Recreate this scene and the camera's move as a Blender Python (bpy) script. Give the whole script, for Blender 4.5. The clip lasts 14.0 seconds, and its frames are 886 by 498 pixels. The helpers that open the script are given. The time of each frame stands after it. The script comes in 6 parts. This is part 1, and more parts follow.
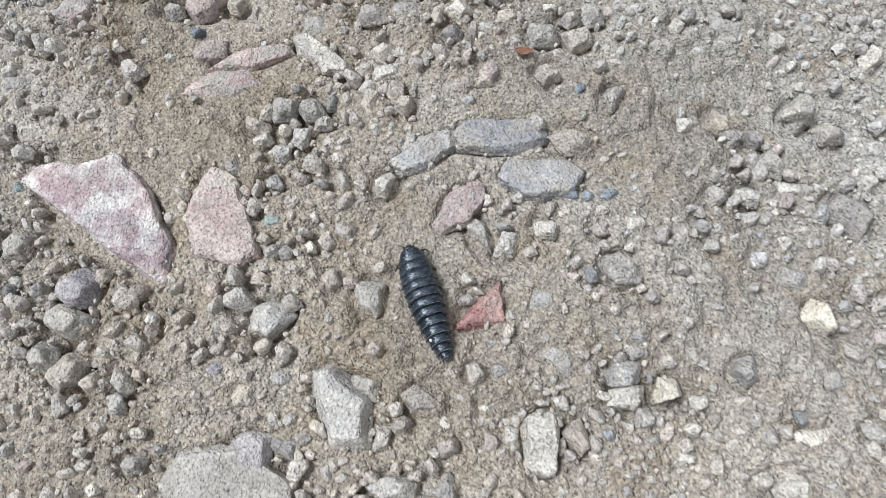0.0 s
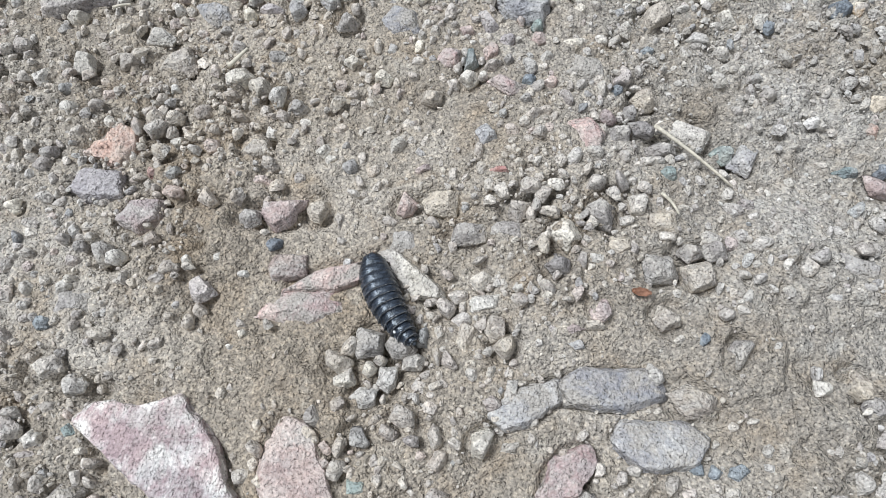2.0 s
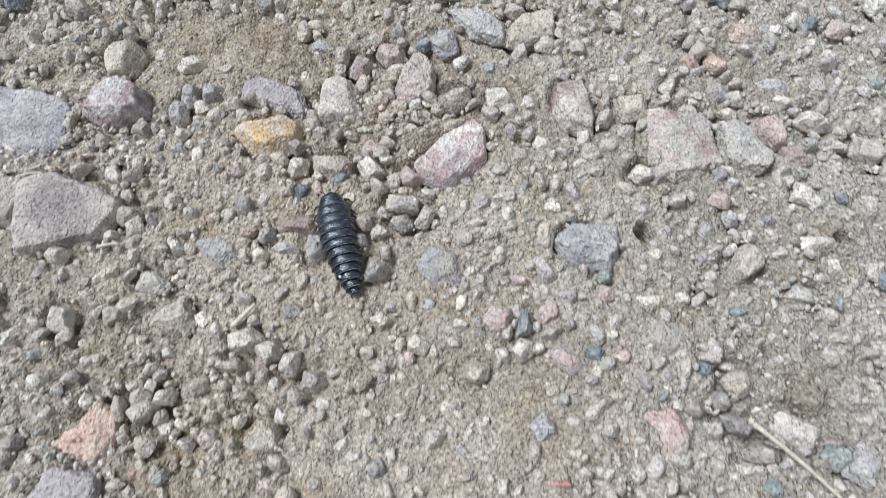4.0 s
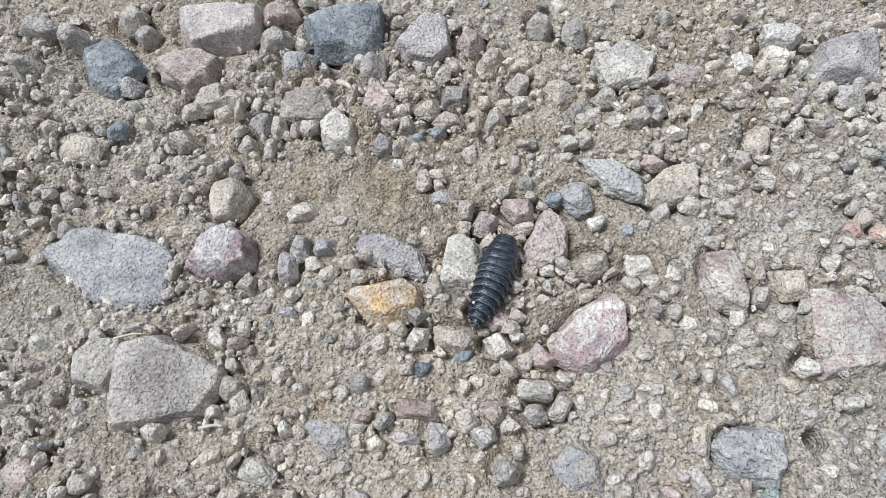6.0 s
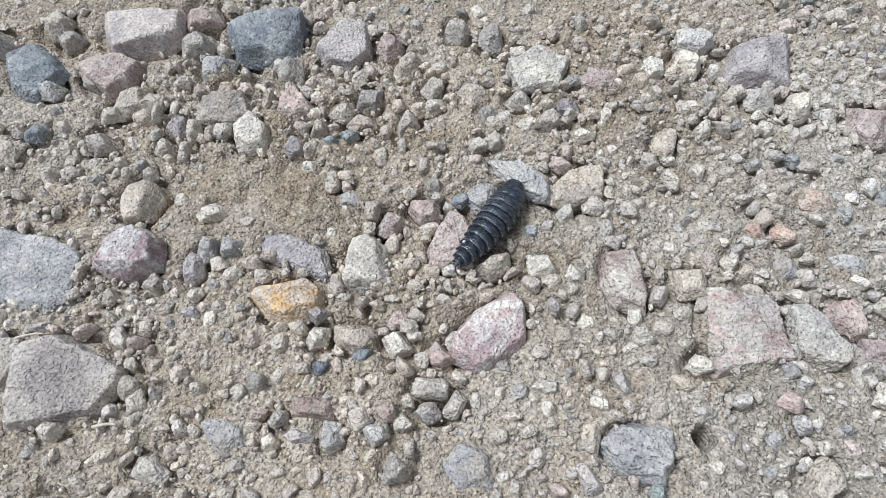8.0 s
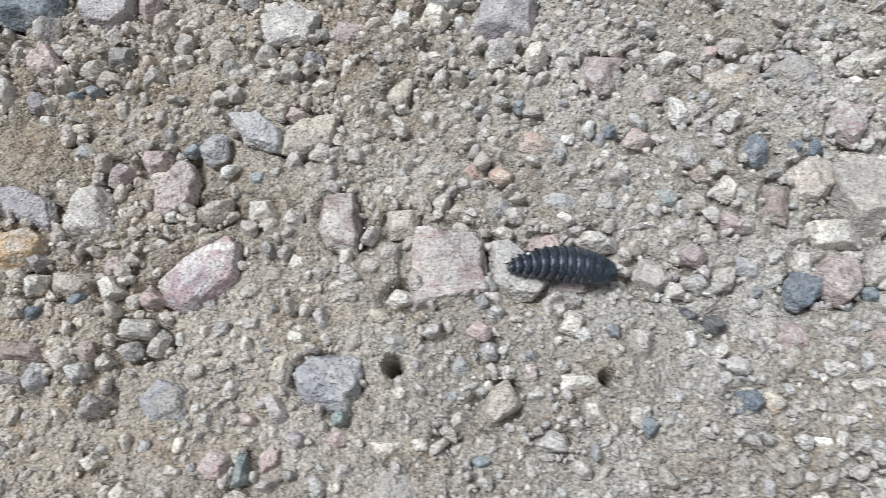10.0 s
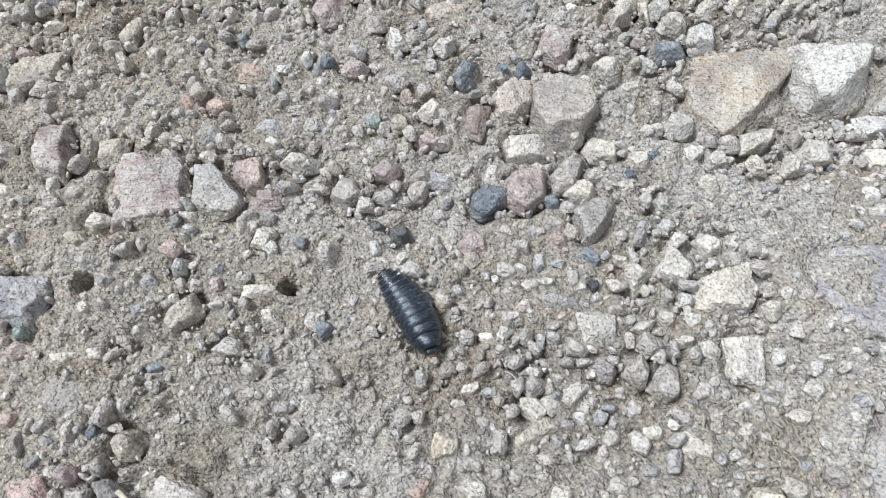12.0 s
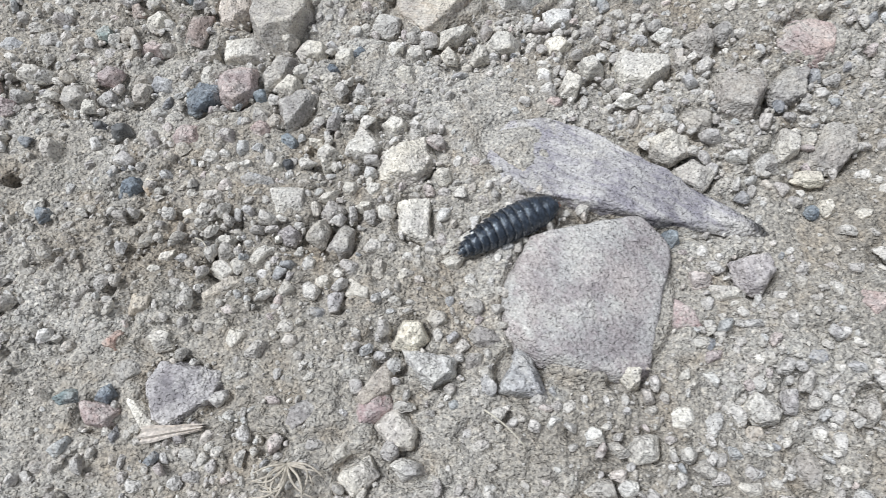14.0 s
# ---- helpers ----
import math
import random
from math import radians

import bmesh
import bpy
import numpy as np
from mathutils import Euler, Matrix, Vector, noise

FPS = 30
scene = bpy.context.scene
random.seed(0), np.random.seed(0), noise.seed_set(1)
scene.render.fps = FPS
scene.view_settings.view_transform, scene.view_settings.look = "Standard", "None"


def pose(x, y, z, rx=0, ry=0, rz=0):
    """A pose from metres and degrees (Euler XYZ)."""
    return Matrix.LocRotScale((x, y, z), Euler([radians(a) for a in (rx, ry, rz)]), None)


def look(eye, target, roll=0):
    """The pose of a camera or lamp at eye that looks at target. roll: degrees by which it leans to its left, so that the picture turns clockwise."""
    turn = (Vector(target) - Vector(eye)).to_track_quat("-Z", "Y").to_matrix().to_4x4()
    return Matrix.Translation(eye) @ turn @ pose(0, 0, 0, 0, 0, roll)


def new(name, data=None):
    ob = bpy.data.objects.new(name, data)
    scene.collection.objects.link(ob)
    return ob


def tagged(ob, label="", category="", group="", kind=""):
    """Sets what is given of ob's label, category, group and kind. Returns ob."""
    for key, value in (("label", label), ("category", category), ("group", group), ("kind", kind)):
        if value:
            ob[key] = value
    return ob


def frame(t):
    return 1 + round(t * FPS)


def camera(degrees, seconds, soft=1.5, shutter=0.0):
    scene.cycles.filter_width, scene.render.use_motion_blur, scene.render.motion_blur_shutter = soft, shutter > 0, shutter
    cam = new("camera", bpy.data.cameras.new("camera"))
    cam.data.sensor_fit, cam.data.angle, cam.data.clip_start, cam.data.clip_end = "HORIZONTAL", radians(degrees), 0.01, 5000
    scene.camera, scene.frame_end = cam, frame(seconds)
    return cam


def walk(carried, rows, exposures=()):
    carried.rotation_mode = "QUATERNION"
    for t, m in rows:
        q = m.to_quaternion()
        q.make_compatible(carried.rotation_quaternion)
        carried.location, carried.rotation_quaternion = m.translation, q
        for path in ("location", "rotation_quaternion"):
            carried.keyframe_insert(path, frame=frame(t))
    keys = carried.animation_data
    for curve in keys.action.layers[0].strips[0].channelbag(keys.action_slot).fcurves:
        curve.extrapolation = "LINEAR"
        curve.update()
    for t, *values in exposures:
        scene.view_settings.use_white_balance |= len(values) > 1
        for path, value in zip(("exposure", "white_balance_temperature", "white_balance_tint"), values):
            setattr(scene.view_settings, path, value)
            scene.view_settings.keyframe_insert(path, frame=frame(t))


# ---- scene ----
cam = camera(69.63, 14.0, soft=0.6, shutter=0.3)

# The phone is carried about 13 cm over the ground: seconds, place in metres, turn in degrees.
walk(cam, [(t, pose(x, y, z, rx, ry, rz)) for t, x, y, z, rx, ry, rz in (
    (0, -0, -0, 0.13855, 16.374, 0.439, 0),
    (0.5, -0.00403, 0.01307, 0.13542, 16.809, 0.798, 0.739),
    (1, -0.00788, 0.02811, 0.13741, 17.386, 0.624, 1.366),
    (1.5, -0.01897, 0.04525, 0.13708, 18.52, -0.225, 2.185),
    (2, -0.0233, 0.05196, 0.13688, 18.942, -0.237, 2.617),
    (2.5, -0.02446, 0.05755, 0.13589, 19.054, -0.193, 2.649),
    (3, -0.03039, 0.07298, 0.1335, 19.59, -0.016, 2.925),
    (3.5, -0.03482, 0.09508, 0.13197, 20.412, 0.195, 3.544),
    (4, -0.03368, 0.11612, 0.12973, 20.744, 0.462, 3.904),
    (4.2, -0.03941, 0.12554, 0.13034, 20.877, 0.518, 4.178),
    (6.3, -0.05908, 0.14913, 0.12839, 23.879, 2.115, 7.263),
    (6.5, -0.05488, 0.14893, 0.12901, 24.158, 2.255, 7.281),
    (7, -0.04268, 0.15195, 0.13064, 24.929, 2.311, 7.152),
    (7.2, -0.04125, 0.15193, 0.13041, 24.562, 2.079, 7.071),
    (9.3, -0.01183, 0.14195, 0.12434, 24.686, 1.366, 6.137),
    (9.5, -0.00231, 0.14247, 0.12494, 24.07, 1.064, 5.721),
    (10, 0.02046, 0.14324, 0.1266, 23.701, 0.811, 4.953),
    (10.5, 0.04392, 0.13995, 0.12931, 23.683, 0.325, 4.193),
    (11, 0.05241, 0.13462, 0.12854, 23.452, 0.393, 3.463),
    (11.5, 0.06766, 0.13264, 0.12659, 23.403, 0.642, 3.384),
    (12, 0.08449, 0.12928, 0.12386, 23.456, 0.447, 2.614),
    (12.5, 0.08693, 0.12042, 0.12181, 23.203, 0.446, 1.999),
    (13, 0.10432, 0.11176, 0.12307, 22.097, 0.117, 0.66),
    (13.5, 0.13187, 0.10377, 0.12538, 21.977, 0.184, -0.457),
    (14, 0.14796, 0.10186, 0.13023, 21.794, 0.031, -1.044),
)], exposures=[(0.0, 0.23), (14.0, 0.23)])

# ---- light: a bright overcast sky ----
SUN_ELEVATION, SUN_AZIMUTH = 60.0, 165.0     # azimuth of the sun, counted from +x towards +y
world = bpy.data.worlds.new("overcast_sky")
scene.world = world
world.use_nodes = True
wn = world.node_tree
sky = wn.nodes.new("ShaderNodeTexSky")
sky.sky_type = "NISHITA"
sky.sun_disc = False
sky.sun_elevation = radians(SUN_ELEVATION)
sky.sun_rotation = radians(90 - SUN_AZIMUTH)
sky.air_density, sky.dust_density, sky.ozone_density = 1.0, 6.0, 0.6
veil = wn.nodes.new("ShaderNodeMix")          # cloud cover evens out the blue
veil.data_type = "RGBA"
veil.inputs[0].default_value = 0.85
veil.inputs[7].default_value = (6.8, 7.3, 8.08, 1)
wn.links.new(sky.outputs[0], veil.inputs[6])
aim = wn.nodes.new("ShaderNodeSeparateXYZ")   # an overcast sky is three times brighter overhead than at the horizon
wn.links.new(wn.nodes.new("ShaderNodeTexCoord").outputs["Generated"], aim.inputs[0])
lift = wn.nodes.new("ShaderNodeMapRange")
lift.inputs["To Min"].default_value, lift.inputs["To Max"].default_value = 0.62, 1.18
wn.links.new(aim.outputs[2], lift.inputs["Value"])
dome = wn.nodes.new("ShaderNodeVectorMath")
dome.operation = "SCALE"
wn.links.new(veil.outputs[2], dome.inputs[0])
wn.links.new(lift.outputs[0], dome.inputs["Scale"])
wn.links.new(dome.outputs[0], wn.nodes["Background"].inputs[0])
wn.nodes["Background"].inputs[1].default_value = 0.058

sun = new("sun", bpy.data.lights.new("sun", "SUN"))
sun.data.energy, sun.data.angle, sun.data.color = 3.4, radians(24), (0.95, 1.0, 1.068)
e, a = radians(SUN_ELEVATION), radians(SUN_AZIMUTH)
sun.matrix_world = look((math.cos(e) * math.cos(a), math.cos(e) * math.sin(a), math.sin(e)), (0, 0, 0))


# ---- materials ----
def shader(name):
    mat = bpy.data.materials.new(name)
    mat.use_nodes = True
    return mat, mat.node_tree.nodes, mat.node_tree.links, mat.node_tree.nodes["Principled BSDF"]


def noise_node(nodes, links, vector, scale, detail=4.0, rough=0.6, distortion=0.0):
    n = nodes.new("ShaderNodeTexNoise")
    n.inputs["Scale"].default_value, n.inputs["Detail"].default_value = scale, detail
    n.inputs["Roughness"].default_value, n.inputs["Distortion"].default_value = rough, distortion
    links.new(vector, n.inputs["Vector"])
    return n.outputs[0]


def ramp(nodes, links, value, *stops):
    r = nodes.new("ShaderNodeValToRGB")
    while len(r.color_ramp.elements) < len(stops):
        r.color_ramp.elements.new(0.5)
    for el, (at, c) in zip(r.color_ramp.elements, stops):
        el.position, el.color = at, (*c, 1) if len(c) == 3 else c
    links.new(value, r.inputs[0])
    return r.outputs[0]


def mix(nodes, links, factor, a, b, mode="MIX"):
    m = nodes.new("ShaderNodeMix")
    m.data_type, m.blend_type = "RGBA", mode
    for socket, value in ((m.inputs[0], factor), (m.inputs[6], a), (m.inputs[7], b)):
        if isinstance(value, bpy.types.NodeSocket):
            links.new(value, socket)
        elif isinstance(value, (int, float)):
            socket.default_value = value
        else:
            socket.default_value = (*value, 1)
    return m.outputs[2]


def maths(nodes, links, op, a, b):
    m = nodes.new("ShaderNodeMath")
    m.operation = op
    if op == "MULTIPLY_ADD":
        m.inputs[2].default_value = 0.5
    for socket, value in ((m.inputs[0], a), (m.inputs[1], b)):
        if isinstance(value, bpy.types.NodeSocket):
            links.new(value, socket)
        else:
            socket.default_value = value
    return m.outputs[0]


def bump(nodes, links, bsdf, height, strength, distance):
    b = nodes.new("ShaderNodeBump")
    b.inputs["Strength"].default_value, b.inputs["Distance"].default_value = strength, distance
    links.new(height, b.inputs["Height"])
    links.new(b.outputs[0], bsdf.inputs["Normal"])


def greyed(c, keep=0.97):
    m = 0.3 * c[0] + 0.55 * c[1] + 0.15 * c[2]
    return tuple(m + (k - m) * keep for k in c)


def stone_material(name, base, second, vein=0.0, dusty=0.35, rough=0.85, joined=False, line=None, tones=None):
    """Dusty rock: streaked mineral layers, dark pores, edges paled by wear, shade painted into hollows and a film of
    road dust. line: bearing of its layers, else by chance.
    """
    mat, nodes, links, bsdf = shader(name)
    base, second = (tuple(min(0.66, 0.94 * k ** 0.9) for k in greyed(c)) for c in (base, second))
    co = nodes.new("ShaderNodeTexCoord").outputs["Object"]
    if joined:
        pick = nodes.new("ShaderNodeNewGeometry").outputs["Random Per Island"]
    else:
        pick = nodes.new("ShaderNodeObjectInfo").outputs["Random"]
    shift = nodes.new("ShaderNodeVectorMath")
    shift.operation = "ADD"
    links.new(co, shift.inputs[0])
    links.new(maths(nodes, links, "MULTIPLY", pick, 3.7), shift.inputs[1])
    v = shift.outputs[0]
    # layers: coordinates turned and squeezed, so that the noise draws out into streaks
    spin = nodes.new("ShaderNodeVectorRotate")
    spin.inputs["Axis"].default_value = (0.15, 0.1, 1.0) if line is not None else (0.5, 0.35, 0.8)
    links.new(co, spin.inputs["Vector"])
    if line is None:
        links.new(maths(nodes, links, "MULTIPLY", pick, 44.0), spin.inputs["Angle"])
    else:
        spin.inputs["Angle"].default_value = radians(-line)
    squeeze = nodes.new("ShaderNodeVectorMath")
    squeeze.operation = "MULTIPLY"
    links.new(spin.outputs[0], squeeze.inputs[0])
    squeeze.inputs[1].default_value = (1.0, 4.2, 2.6)
    laid = nodes.new("ShaderNodeVectorMath")
    laid.operation = "ADD"
    links.new(squeeze.outputs[0], laid.inputs[0])
    links.new(maths(nodes, links, "MULTIPLY", pick, 5.3), laid.inputs[1])
    layers = noise_node(nodes, links, laid.outputs[0], 110, 6, 0.68, 0.5)
    patches = noise_node(nodes, links, v, 120, 4, 0.6, 0.6)
    both = maths(nodes, links, "ADD", maths(nodes, links, "MULTIPLY", layers, 0.35 + 0.55 * min(1, vein * 1.6)), maths(nodes, links, "MULTIPLY", patches, 0.65 - 0.55 * min(1, vein * 1.6)))
    colour = mix(nodes, links, ramp(nodes, links, both, (0.43, (0, 0, 0)), (0.56, (1, 1, 1))), base, second)
    if joined:      # loose gravel: each piece has its own tone
        tone = ramp(nodes, links, pick, *tones)
        colour = mix(nodes, links, 1.0, mix(nodes, links, 0.85, colour, tone), (0.86, 0.845, 0.83), "MULTIPLY")
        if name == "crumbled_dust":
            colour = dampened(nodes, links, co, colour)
        colour = paler(nodes, links, co, colour)
    else:
        colour = mix(nodes, links, 1.0, colour, ramp(nodes, links, pick, (0.0, (0.86, 0.87, 0.9)), (0.5, (1.03, 1.03, 1.03)), (1.0, (1.14, 1.12, 1.085))), "MULTIPLY")
    fine = noise_node(nodes, links, laid.outputs[0], 420, 4, 0.62, 0.2)
    colour = mix(nodes, links, 1.0, colour, ramp(nodes, links, fine, (0.34, (0.76, 0.755, 0.75)), (0.46, (0.97, 0.97, 0.97)), (0.56, (1.03, 1.03, 1.03)), (0.68, (1.2, 1.195, 1.19))), "MULTIPLY")
    grains = noise_node(nodes, links, v, 1900, 3, 0.6)
    zones = noise_node(nodes, links, v, 62, 3, 0.55, 0.9)
    colour = mix(nodes, links, 1.0, colour, ramp(nodes, links, zones, (0.38, (0.80, 0.79, 0.81)), (0.5, (1, 1, 1)), (0.62, (1.16, 1.15, 1.12))), "MULTIPLY")
    # edges paled by wear; hollows darkened in the colour, as shade would
    wear_and_shade = nodes.new("ShaderNodeNewGeometry").outputs["Pointiness"]
    colour = mix(nodes, links, 1.0, colour, ramp(nodes, links, wear_and_shade, (0.44, (0.86, 0.85, 0.84)), (0.5, (1, 1, 1)), (0.58, (1.22, 1.22, 1.21))), "MULTIPLY")
    film = noise_node(nodes, links, v, 420, 6, 0.75)
    colour = mix(nodes, links, ramp(nodes, links, film, (0.64 - dusty * 0.4, (0, 0, 0)), (0.8 - dusty * 0.25, (dusty * 1.3,) * 3)), colour, (0.44, 0.415, 0.385) if dusty > 0.5 else (0.50, 0.485, 0.46))
    drift = noise_node(nodes, links, v, 95, 5, 0.7, 0.5)
    colour = mix(nodes, links, ramp(nodes, links, drift, (0.68 - dusty * 0.35, (0, 0, 0)), (0.74 - dusty * 0.3, (min(1, dusty * 1.6),) * 3)), colour, (0.37, 0.345, 0.31) if dusty > 0.5 else (0.47, 0.445, 0.41))
    colour = mix(nodes, links, 1.0, colour, ramp(nodes, links, grains, (0.33, (0.36, 0.355, 0.35)), (0.415, (0.93, 0.93, 0.93)), (0.58, (1.06, 1.06, 1.06)), (0.68, (1.4, 1.395, 1.39))), "MULTIPLY")
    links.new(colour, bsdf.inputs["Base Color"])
    bsdf.inputs["Roughness"].default_value = rough
    bsdf.inputs["Specular IOR Level"].default_value = 0.3
    crust = nodes.new("ShaderNodeTexVoronoi")           # grains of dust stuck to the stone, with pores between them
    crust.feature = "SMOOTH_F1"
    crust.inputs["Scale"].default_value, crust.inputs["Smoothness"].default_value = 1500, 0.6
    links.new(v, crust.inputs["Vector"])
    pits = ramp(nodes, links, noise_node(nodes, links, v, 1050, 2, 0.5), (0.34, (0, 0, 0)), (0.46, (1, 1, 1)))
    scabs = maths(nodes, links, "MULTIPLY", crust.outputs["Distance"], maths(nodes, links, "MULTIPLY", ramp(nodes, links, drift, (0.42, (0.15,) * 3), (0.58, (1,) * 3)), -0.8))
    h = maths(nodes, links, "ADD", maths(nodes, links, "ADD", maths(nodes, links, "MULTIPLY", fine, 0.6), maths(nodes, links, "MULTIPLY", pits, 0.45)), scabs)
    bump(nodes, links, bsdf, h, 1.0, 0.0005)
    return mat


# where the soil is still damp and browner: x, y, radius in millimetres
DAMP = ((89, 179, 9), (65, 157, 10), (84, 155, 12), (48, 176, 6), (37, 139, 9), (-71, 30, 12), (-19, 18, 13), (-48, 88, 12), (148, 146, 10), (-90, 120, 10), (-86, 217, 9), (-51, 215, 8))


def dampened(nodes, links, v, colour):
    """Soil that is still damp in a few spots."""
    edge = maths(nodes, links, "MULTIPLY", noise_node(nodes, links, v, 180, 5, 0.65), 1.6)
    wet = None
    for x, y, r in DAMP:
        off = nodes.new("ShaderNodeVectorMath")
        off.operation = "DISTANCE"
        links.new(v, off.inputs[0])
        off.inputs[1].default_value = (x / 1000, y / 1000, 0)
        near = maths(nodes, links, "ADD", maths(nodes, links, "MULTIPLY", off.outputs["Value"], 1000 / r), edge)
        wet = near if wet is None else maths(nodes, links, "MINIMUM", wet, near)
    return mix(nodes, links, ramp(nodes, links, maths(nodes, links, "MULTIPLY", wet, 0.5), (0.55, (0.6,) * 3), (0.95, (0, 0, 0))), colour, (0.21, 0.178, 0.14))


def paler(nodes, links, v, colour):
    """The soil turns from brownish to ashy pale across this stretch of the track, and again in broad patches further off."""
    off = nodes.new("ShaderNodeVectorMath")
    off.operation = "DISTANCE"
    links.new(v, off.inputs[0])
    off.inputs[1].default_value = (0.16, 0.15, 0)
    wob = maths(nodes, links, "MULTIPLY", maths(nodes, links, "SUBTRACT", noise_node(nodes, links, v, 14, 3, 0.5), 0.5), 0.5)
    away = maths(nodes, links, "ADD", maths(nodes, links, "MULTIPLY", off.outputs["Value"], 4.0), wob)
    f = ramp(nodes, links, away, (0.46, (1, 1, 1)), (0.92, (0, 0, 0)))
    far = ramp(nodes, links, away, (0.92, (0, 0, 0)), (1.0, (1, 1, 1)))
    patch = ramp(nodes, links, noise_node(nodes, links, v, 2.2, 6, 0.6, 0.4), (0.4, (0, 0, 0)), (0.6, (1, 1, 1)))
    f = mix(nodes, links, far, f, patch)
    return mix(nodes, links, 1.0, colour, mix(nodes, links, f, (0.955, 0.92, 0.872), (0.975, 1.0, 1.03)), "MULTIPLY")


def ground_material():
    mat, nodes, links, bsdf = shader("packed_dust")
    v = nodes.new("ShaderNodeNewGeometry").outputs["Position"]
    broad = noise_node(nodes, links, v, 22, 3, 0.5)
    colour = ramp(nodes, links, broad, (0.33, (0.225, 0.207, 0.182)), (0.5, (0.27, 0.252, 0.226)), (0.68, (0.335, 0.32, 0.297)))
    damp = noise_node(nodes, links, v, 75, 4, 0.6, 0.4)
    colour = mix(nodes, links, ramp(nodes, links, damp, (0.50, (0, 0, 0)), (0.70, (0.75,) * 3)), colour, (0.235, 0.198, 0.155))
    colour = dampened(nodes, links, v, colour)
    ashy = noise_node(nodes, links, v, 120, 4, 0.6)
    colour = mix(nodes, links, ramp(nodes, links, ashy, (0.56, (0, 0, 0)), (0.72, (0.55,) * 3)), colour, (0.37, 0.362, 0.342))
    colour = mix(nodes, links, 1.0, paler(nodes, links, v, colour), (1.3, 1.265, 1.21), "MULTIPLY")
    grit = noise_node(nodes, links, v, 1900, 3, 0.6)
    colour = mix(nodes, links, 1.0, colour, ramp(nodes, links, grit, (0.33, (0.3, 0.295, 0.29)), (0.42, (0.94, 0.94, 0.94)), (0.57, (1.07, 1.07, 1.07)), (0.67, (1.55, 1.545, 1.53))), "MULTIPLY")
    cells = nodes.new("ShaderNodeTexVoronoi")
    cells.feature = "SMOOTH_F1"
    cells.inputs["Scale"].default_value, cells.inputs["Smoothness"].default_value = 1500, 0.6
    links.new(v, cells.inputs["Vector"])
    bits = nodes.new("ShaderNodeSeparateColor")
    links.new(cells.outputs["Color"], bits.inputs[0])
    colour = mix(nodes, links, 1.0, colour, ramp(nodes, links, bits.outputs[0], (0.0, (0.7, 0.7, 0.71)), (0.5, (1, 1, 1)), (1.0, (1.25, 1.22, 1.18))), "MULTIPLY")
    links.new(colour, bsdf.inputs["Base Color"])
    bsdf.inputs["Roughness"].default_value = 0.95
    bsdf.inputs["Specular IOR Level"].default_value = 0.15
    dome = maths(nodes, links, "SUBTRACT", 1.0, maths(nodes, links, "MULTIPLY", cells.outputs["Distance"], 0.9))
    pits = ramp(nodes, links, noise_node(nodes, links, v, 1050, 2, 0.5), (0.34, (0, 0, 0)), (0.48, (0.6,) * 3))
    h = maths(nodes, links, "ADD", maths(nodes, links, "ADD", maths(nodes, links, "MULTIPLY", dome, 0.7), pits), maths(nodes, links, "MULTIPLY", noise_node(nodes, links, v, 600, 3, 0.6), 1.1))
    bump(nodes, links, bsdf, h, 1.0, 0.0006)
    return mat


